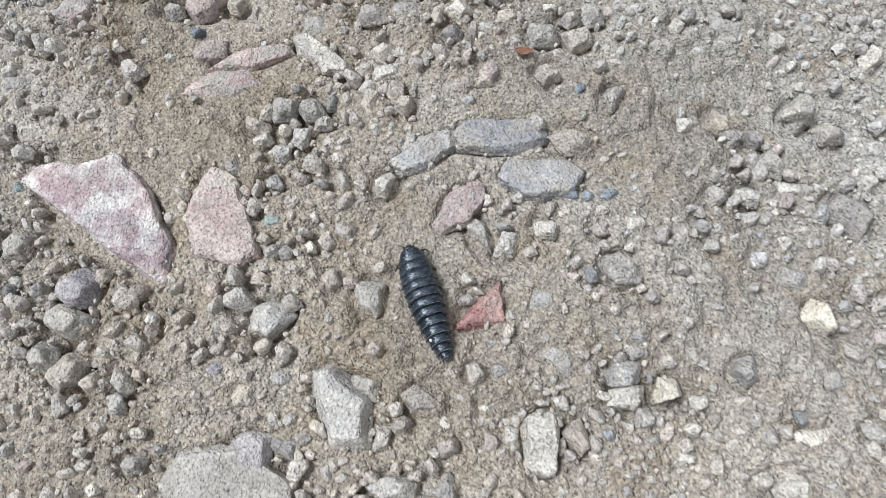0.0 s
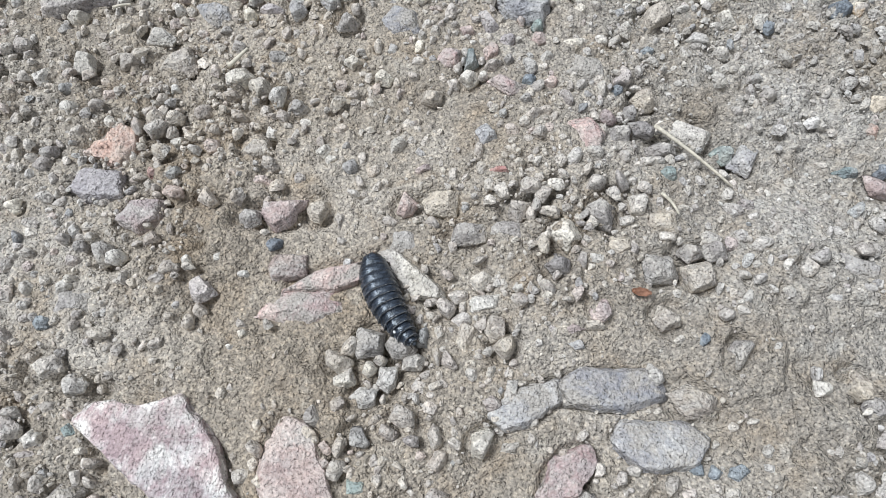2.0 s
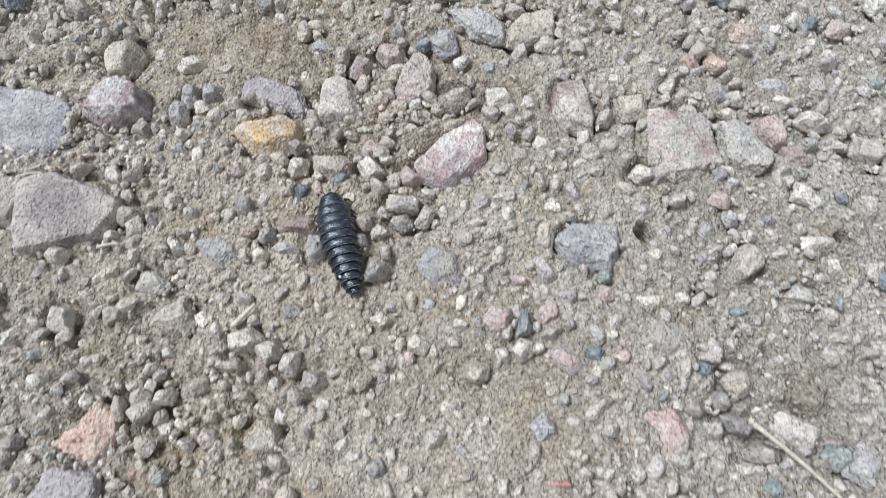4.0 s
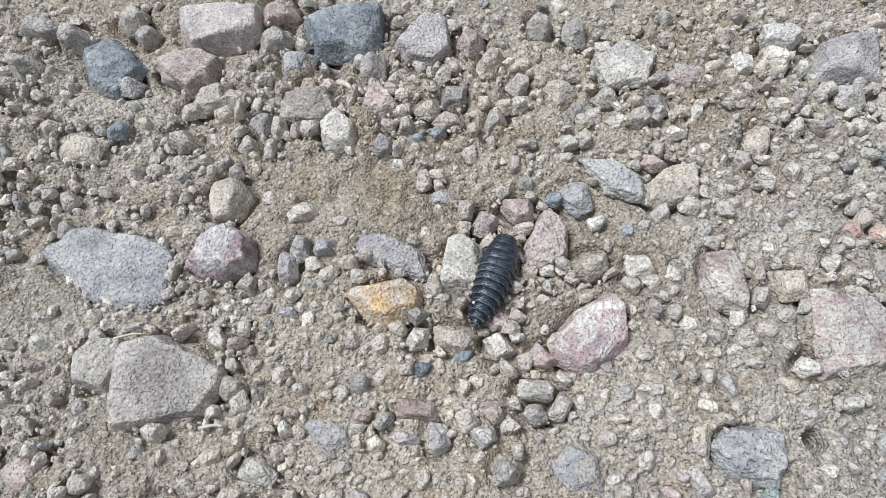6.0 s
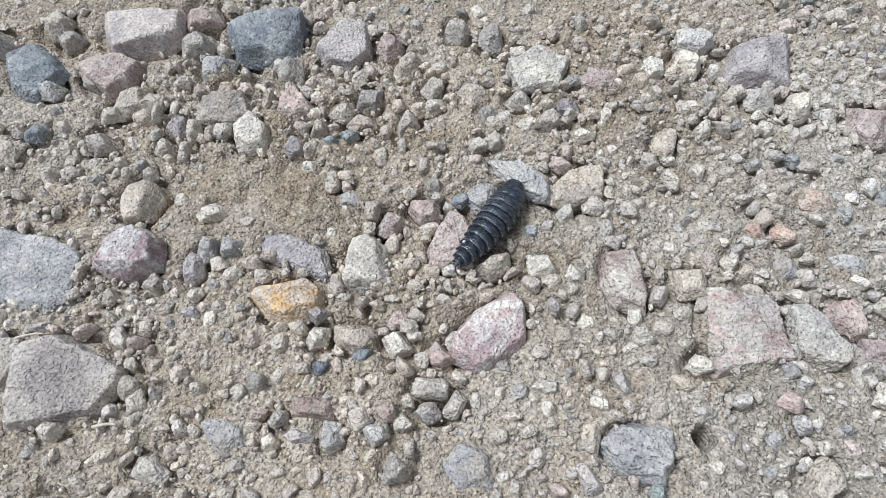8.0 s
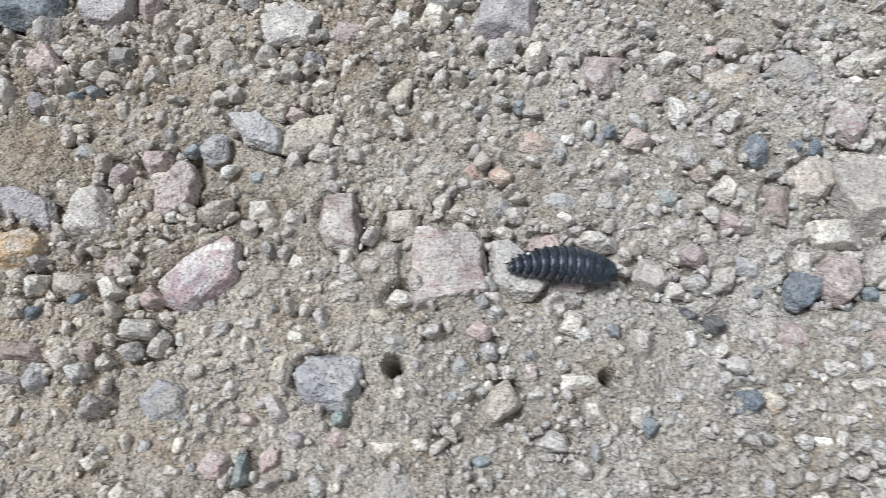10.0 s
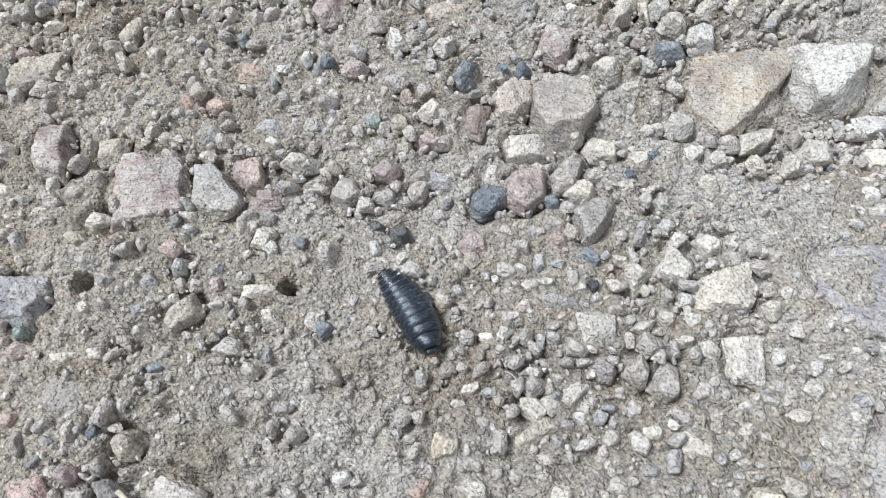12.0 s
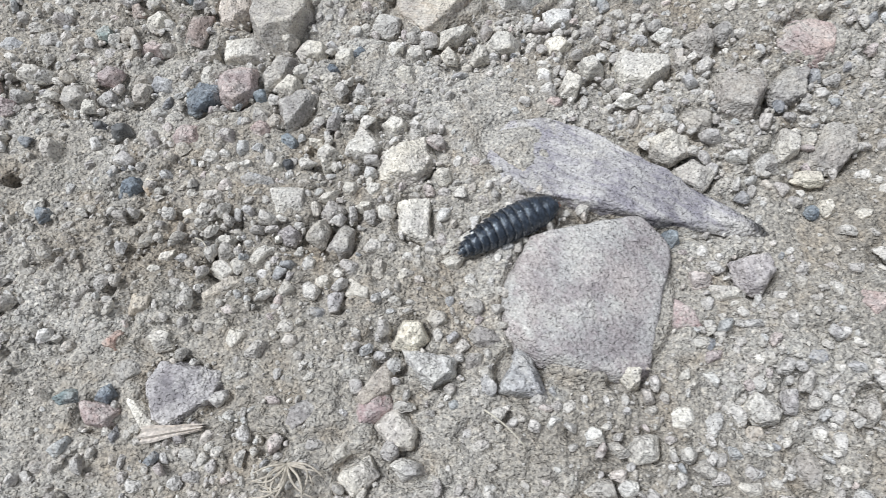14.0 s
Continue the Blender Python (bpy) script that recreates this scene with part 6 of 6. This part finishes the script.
straw(24.6, 132.2, 42.4, 117.6, 0.9)
straw(24.9, 114.2, 28.4, 108.9, 0.8)
straw(-80.9, 144.8, -76.6, 149.9, 1.1)
straw(-135.5, 175.5, -130.1, 177.3, 0.5)
straw(-112.7, 159.9, -108.0, 160.9, 0.7)
straw(-102.3, 248.0, -97.4, 242.6, 1.6, label="brown dry leaf stalk on the gravel")
straw(156.3, 118.7, 163.8, 111.7, 0.35)
straw(94.2, 157.3, 96.8, 155.1, 0.3)


def leaf_scrap(x, y, length, wide, turn):
    """A torn, curled bit of dead leaf with a raised midrib."""
    bm = bmesh.new()
    rng = random.Random(9)
    rows = []
    for i in range(9):
        f = i / 8
        half = wide / 2 * math.sin(math.pi * (0.12 + 0.8 * f)) * rng.uniform(0.85, 1.1)
        rows.append([bm.verts.new(Vector(((f - 0.5) * length, half * g, 0.35 * abs(g) ** 1.5 + 0.3 * (2 * f - 1) ** 2 + (0.12 if g == 0 else 0))) / 1000) for g in (-1, -0.5, 0, 0.5, 1)])
    for a, b in zip(rows, rows[1:]):
        for k in range(4):
            bm.faces.new((a[k], b[k], b[k + 1], a[k + 1]))
    bmesh.ops.solidify(bm, geom=bm.faces[:], thickness=0.00012)
    me = bpy.data.meshes.new("leaf_scrap")
    bm.to_mesh(me)
    bm.free()
    me.materials.append(LEAF)
    ob = new("leaf_scrap", me)
    ob.matrix_world = pose(x / 1000, y / 1000, float(ground_height(x / 1000, y / 1000)) + 0.0011, 8, -6, turn)
    return tagged(ob, "small curled red-brown scrap of dead leaf on dust", "dead leaf")


leaf_scrap(18.7, 90.0, 4.2, 2.0, -8)


def dry_grass(x, y):
    """A small tuft of dead grass: curled flat fibres from one root."""
    tuft = new("dry_grass_tuft")
    tuft.location = (x / 1000, y / 1000, float(ground_height(x / 1000, y / 1000)))
    rng = random.Random(5)
    for k in range(17):
        a, r, loop = rng.uniform(190, 350), rng.uniform(6, 10), rng.uniform(-3, 3)
        pts = []
        for i in range(11):
            f = i / 10
            px, py = r * f * math.cos(radians(a)), r * f * math.sin(radians(a))
            bow = loop * math.sin(f * math.pi)
            pts.append(Vector((px - bow * math.sin(radians(a)), py + bow * math.cos(radians(a)) , 0.6 + 1.6 * math.sin(f * math.pi) * rng.uniform(0.8, 1.1))) / 1000)
        me = tube("blade", pts, [0.00026 * (1.1 - 0.5 * i / 10) for i in range(11)], 6)
        me.materials.append(HAY)
        ob = new("blade", me)
        ob.parent = tuft
    return tagged(tuft, "curled tuft of dead straw-coloured grass on the gravel", "dry grass")


def wood_chip(x0, y0, x1, y1, wide):
    """A weathered splinter: long fibres of uneven height, split at the ends."""
    length = math.hypot(x1 - x0, y1 - y0)
    bm = bmesh.new()
    rng = random.Random(3)
    nu, nv = 26, 9
    top, low = [], []
    for i in range(nu):
        f = i / (nu - 1)
        half = wide / 2 * (1 - 0.65 * f ** 1.5) * (1 + 0.08 * math.sin(f * 9))
        rt, rl = [], []
        for k in range(nv):
            g = k / (nv - 1) * 2 - 1
            end = (rng.uniform(-0.6, 0.6) if i in (0, nu - 1) else 0)
            h = 1.0 * (1 - 0.5 * g * g) + 0.28 * math.sin(k * 2.4 + 0.5 * math.sin(f * 4)) + 0.06 * rng.uniform(-1, 1)
            rt.append(bm.verts.new(((f - 0.5) * length / 1000 + end / 1000, half * g / 1000, h / 1000)))
            rl.append(bm.verts.new(((f - 0.5) * length / 1000 + end / 1000, half * g / 1000, -0.6 / 1000)))
        top.append(rt)
        low.append(rl)
    for i in range(nu - 1):
        for k in range(nv - 1):
            bm.faces.new((top[i][k], top[i + 1][k], top[i + 1][k + 1], top[i][k + 1]))
            bm.faces.new((low[i][k], low[i][k + 1], low[i + 1][k + 1], low[i + 1][k]))
        bm.faces.new((top[i][0], low[i][0], low[i + 1][0], top[i + 1][0]))
        bm.faces.new((top[i][-1], top[i + 1][-1], low[i + 1][-1], low[i][-1]))
    for k in range(nv - 1):
        bm.faces.new((top[0][k], top[0][k + 1], low[0][k + 1], low[0][k]))
        bm.faces.new((top[-1][k], low[-1][k], low[-1][k + 1], top[-1][k + 1]))
    me = bpy.data.meshes.new("wood_chip")
    bm.to_mesh(me)
    bm.free()
    me.materials.append(WOOD)
    ob = new("wood_chip", me)
    mx, my = (x0 + x1) / 2000, (y0 + y1) / 2000
    ob.matrix_world = pose(mx, my, float(ground_height(mx, my)) + 0.0012, 6, 3, math.degrees(math.atan2(y1 - y0, x1 - x0)))
    return tagged(ob, "weathered pale wood splinter with split ends", "wood chip")


wood_chip(88.9, 115.4, 100.6, 116.9, 3.2)
dry_grass(118.0, 109.5)


# ---- the larva ----
def part(name, me, material, parent, label="", m=None):
    me.materials.append(material)
    ob = new(name, me)
    ob.parent = parent
    if m is not None:
        ob.matrix_basis = m
    return tagged(ob, label) if label else ob


def plate(length, front, rear, height, lobe):
    """One body ring: arched back plate over a flatter belly, side lobes that sweep back, a raised hind edge. Head end towards +x. Millimetres."""
    nu, nv = 10, 40
    verts = np.empty((nu, nv, 3))
    for i in range(nu):
        f = i / (nu - 1)                                   # 0 front, 1 hind edge
        half = (front + (rear - front) * f ** 0.8) / 2 * (1 - 0.05 * (1 - f) ** 3)
        lift = height * (0.9 + 0.1 * f ** 0.7) * (1 if f < 0.97 else 0.96)
        for k in range(nv):
            th = 2 * math.pi * k / nv
            c, s = math.cos(th), math.sin(th)
            y = half * math.copysign(abs(c) ** 0.9, c)
            z = lift * max(s, 0) ** 0.86 if s >= 0 else -height * 0.42 * abs(s) ** 0.6
            side = (abs(c) ** 9) * (1 if s > -0.3 else 0.4)
            x = length * (0.5 - f) * 1.16 - lobe * 0.55 * side * f
            z += 0.07 * height * 0.5 * math.sin(math.pi * min(f * 1.15, 1)) * max(s, 0)      # each plate is bowed
            z -= 0.012 * height * math.exp(-(c / 0.12) ** 2) * (s > 0)      # faint groove down the back
            verts[i, k] = (x, y * (1 + 0.055 * side * f ** 2), z + height * 0.42)
    v = verts.reshape(-1, 3) / 1000
    ring = np.arange(nu * nv).reshape(nu, nv)
    nxt = np.roll(ring, -1, 1)
    faces = np.stack([ring[:-1], nxt[:-1], nxt[1:], ring[1:]], -1).reshape(-1, 4)
    v = np.concatenate([v, [v[:nv].mean(0), v[-nv:].mean(0)]])
    caps = []
    for k in range(0, nv, 2):
        caps.append((nu * nv, (k + 2) % nv, (k + 1) % nv, k))
        o = (nu - 1) * nv
        caps.append((nu * nv + 1, o + k, o + k + 1, o + (k + 2) % nv))
    return mesh_of("plate", v, np.concatenate([faces, caps])), v[(nu - 1) * nv:nu * nv]


def arc_tube(name, rim, radius):
    """A thin welt along the upper hind edge of a ring."""
    pts = [Vector(p) for p in rim[1:20]]
    return tube(name, pts, [radius] * len(pts), 5)


SEGMENTS = (         # length, front width, hind width, height, lobe: millimetres, from the collar to the tail
    (2.7, 4.6, 6.8, 2.9, 0.3), (2.0, 6.9, 7.4, 3.4, 0.6), (2.0, 7.3, 7.7, 3.65, 0.8),
    (1.75, 7.5, 7.8, 3.75, 1.0), (1.75, 7.4, 7.7, 3.7, 1.1), (1.75, 7.2, 7.4, 3.6, 1.2), (1.75, 6.8, 7.0, 3.4, 1.25),
    (1.75, 6.2, 6.4, 3.1, 1.3), (1.75, 5.5, 5.6, 2.75, 1.3), (1.7, 4.7, 4.7, 2.3, 1.3), (1.6, 3.8, 3.6, 1.8, 1.1), (1.2, 2.6, 2.1, 1.2, 0.5),
)
LONG = sum(s[0] for s in SEGMENTS)
BODY = []            # part, place along the body from its middle, towards the head


def build_larva():
    larva = tagged(new("beetle_larva"), "shiny black segmented beetle larva crawling over gravel", "larva")
    at = LONG / 2
    for i, (length, front, rear, height, lobe) in enumerate(SEGMENTS):
        me, rim = plate(length, front, rear, height, lobe)
        name = "thorax_segment" if i < 3 else "abdomen_segment"
        seg = part(name, me, CHITIN, larva)
        BODY.append((seg, at - length / 2))
        part("hind_margin", arc_tube("hind_margin", rim, 0.000046), MEMBRANE, seg, "thin pale hind edge of the plate")
        for sgn in (1, -1):                       # soft flank that shows beside the plate
            pts = [(length * (0.42 - 0.9 * k / 6) / 1000, sgn * (front + (rear - front) * k / 6) / 2000 * (0.93 + 0.05 * math.sin(k / 6 * math.pi)), height * 0.36 / 1000) for k in range(7)]
            part("flank", tube("flank", pts, [0.00012 + 0.00016 * math.sin(math.pi * (k + 0.5) / 7) for k in range(7)]), FLANK, seg, "dull bluish side fold")
        if i < 3:
            for sgn in (1, -1):
                reach = rear / 2
                pts = [(0, sgn * (reach - 1.6), 1.1), (0.5, sgn * (reach - 0.5), 1.0), (0.4, sgn * (reach + 0.3), 0.7), (0.0, sgn * (reach + 0.8), 0.1), (-0.25, sgn * (reach + 1.0), -0.5)]
                leg = part("leg", tube("leg", [Vector(p) / 1000 for p in pts], [0.00036, 0.0003, 0.0002, 0.00013, 0.00005], 7), LEG, seg, "thin jointed brown-black leg")
                LEGS.append((leg, sgn, i))
        if i == 6 + 3:
            dot = bmesh.new()
            bmesh.ops.create_icosphere(dot, subdivisions=2, radius=0.00032)
            bmesh.ops.transform(dot, matrix=pose(0.0002, 0.0019, height * 1.17 / 1000) @ Matrix.Diagonal((1.2, 0.9, 0.6, 1)), verts=dot.verts)
            dm = bpy.data.meshes.new("speck")
            dot.to_mesh(dm)
            part("speck", dm, SPECK, seg, "tiny white speck stuck on the back")
        at -= length
    # head
    v, f = BALLS[4]
    v = v * (0.95, 1.55, 0.85)
    v[:, 0] += 0.25 * (1 - (v[:, 1] / 1.55) ** 2)
    me = mesh_of("head", (v + (0, 0, 1.15)) / 1000, f)
    head = part("head", me, CHITIN, larva)
    BODY.append((head, LONG / 2 + 0.55))
    mv = BALLS[3][0] * (0.55, 0.95, 0.42) + (0.85, 0, 0.8)
    part("mouthparts", mesh_of("mouthparts", mv / 1000, BALLS[3][1]), MOUTH, head, "red-brown mouthparts")
    cv = BALLS[3][0] * (0.28, 1.0, 0.3) + (0.55, 0, 1.62)
    part("face_plate", mesh_of("face_plate", cv / 1000, BALLS[3][1]), MEMBRANE, head, "pale band across the face")
    for sgn in (1, -1):
        pts = [Vector(p) / 1000 for p in ((0.5, sgn * 0.95, 1.5), (1.0, sgn * 1.35, 1.7), (1.4, sgn * 1.85, 1.6), (1.95, sgn * 2.25, 1.35))]
        part("antenna", tube("antenna", pts, [0.00016, 0.00013, 0.0001, 0.00006], 6), LEG, head, "short dark antenna")
        pv = [Vector(p) / 1000 for p in ((1.2, sgn * 0.4, 0.6), (1.5, sgn * 0.5, 0.4), (1.7, sgn * 0.4, 0.25))]
        part("palp", tube("palp", pv, [0.00013, 0.0001, 0.00006], 6), MOUTH, head)
    # tail
    tail = BODY[11][0]
    for sgn in (1, -1):
        pts = [Vector(p) / 1000 for p in ((-0.3, sgn * 0.75, 0.9), (-1.1, sgn * 0.95, 0.85), (-1.9, sgn * 1.0, 0.6))]
        part("tail_spike", tube("tail_spike", pts, [0.00026, 0.00017, 0.00005], 6), LEG, tail, "pointed tail bristle")
    pts = [Vector(p) / 1000 for p in ((-0.2, 0, 0.6), (-0.9, 0, 0.5), (-1.3, 0, 0.35))]
    part("anal_tube", tube("anal_tube", pts, [0.0006, 0.0005, 0.0003], 12), FLANK, tail)
    return larva


LEGS = []
LARVA = build_larva()


def surface(x, y):
    """Height that the larva feels under a point: dust, or the top of a stone there."""
    top = float(ground_height(x, y))
    for px, py, a, b, th, z in PLACED:
        if abs(x - px) < 0.03 and abs(y - py) < 0.03:
            u, w = (x - px) * math.cos(th) + (y - py) * math.sin(th), -(x - px) * math.sin(th) + (y - py) * math.cos(th)
            r = (u / a) ** 2 + (w / b) ** 2
            if r < 1:
                top = max(top, z - 0.3 * (z - bed(px, py)) * r)
    return top


def motions():
    # seconds, middle of the body in mm, heading and bend in degrees, how far it is stretched
    track = [
        (0.00, -4.7, 28.0, 109, -5, 1.17),
        (0.50, -14.9, 49.6, 109, -14, 1.02),
        (1.00, -29.0, 76.5, 117, -2, 1.04),
        (1.50, -33.9, 80.6, 121, -16, 0.97),
        (2.00, -36.8, 85.8, 119, -31, 1.00),
        (2.50, -44.4, 103.6, 108, -11, 0.95),
        (3.00, -47.8, 121.1, 106, -21, 0.97),
        (3.50, -51.8, 145.3, 104, 1, 0.97),
        (4.00, -60.0, 163.9, 110, -8, 1.00),
        (4.20, -62.4, 171.4, 102, -2, 1.00),
        (4.72, -63.0, 180.1, 98, 14, 1.02),
        (5.25, -61.5, 187.7, 89, 10, 1.00),
        (5.78, -59.2, 194.3, 79, 7, 0.98),
        (6.30, -57.4, 198.9, 75, 20, 0.84),
        (6.50, -56.6, 200.3, 76, 20, 0.82),
        (7.00, -54.0, 208.6, 85, 18, 1.04),
        (7.20, -53.6, 210.0, 89, 20, 1.10),
        (7.73, -46.4, 213.0, 75, 29, 1.10),
        (8.25, -28.8, 208.3, 46, 17, 1.08),
        (8.78, -8.8, 201.3, 16, 6, 1.05),
        (9.30, 5.8, 197.9, 2, 14, 1.03),
        (9.50, 19.5, 196.1, -9, 11, 0.97),
        (10.00, 39.0, 196.1, 3, -25, 1.00),
        (10.50, 39.9, 192.1, -24, -54, 0.97),
        (11.00, 51.4, 186.9, -16, 9, 1.00),
        (11.50, 75.4, 184.2, 7, 20, 1.07),
        (12.00, 74.9, 169.5, -56, -22, 0.90),
        (12.50, 91.8, 151.6, -22, -2, 0.95),
        (13.00, 123.9, 147.7, 8, 4, 1.09),
        (13.50, 135.0, 147.7, 15, -20, 1.06),
        (14.00, 163.0, 158.6, 26, -6, 1.06),
    ]
    rows, bends = [], []
    for t, x, y, heading, bend, stretch in track:
        hx, hy = math.cos(radians(heading)), math.sin(radians(heading))
        samples = []
        for s in np.linspace(-9, 9, 13):
            hs = [surface(x / 1000 + (hx * s - hy * o) / 1000, y / 1000 + (hy * s + hx * o) / 1000) for o in (-2.2, 0, 2.2)]
            samples.append((s / 1000, sorted(hs)[1] * 0.5 + max(hs) * 0.5))
        slope, level = np.polyfit([p[0] for p in samples], [p[1] for p in samples], 1)
        slope = float(np.clip(slope, -0.22, 0.22))
        lift = max(h - (level + slope * s) for s, h in samples)
        rows.append((t, pose(x / 1000, y / 1000, float(level) + 0.15 * lift, 0, -math.degrees(math.atan(slope)), heading)))
        bends.append((t, bend, stretch))
    walk(LARVA, rows)
    times = sorted({round(k * 0.25, 2) for k in range(57)})
    bt, bv, bs = ([b[i] for b in bends] for i in range(3))
    for seg, s in BODY:
        out = []
        for t in times:
            # a bow of constant curve through the middle, and a slight wave of stretching from tail to head
            k = radians(float(np.interp(t, bt, bv))) / LONG
            pulse = 0.18 * math.sin(2 * math.pi * (t * 1.5 + s / LONG))
            q = s * float(np.interp(t, bt, bs)) + pulse
            ax, ay = (q, 0.0) if abs(k) < 1e-6 else (math.sin(k * q) / k, (1 - math.cos(k * q)) / k)
            sag = (s / LONG) ** 2 * -0.8
            out.append((t, pose(ax / 1000, ay / 1000, sag / 1000, 0, 0, math.degrees(k * q))))
        walk(seg, out)
    for leg, sgn, i in LEGS:
        phase = 0.5 * (i % 2) + (0.25 if sgn > 0 else 0.75)
        walk(leg, [(t, pose(0, 0, 0, 4 * sgn * math.cos(2 * math.pi * (t * 2.2 + phase)), 0, sgn * 16 * math.sin(2 * math.pi * (t * 2.2 + phase)))) for t in times])


motions()
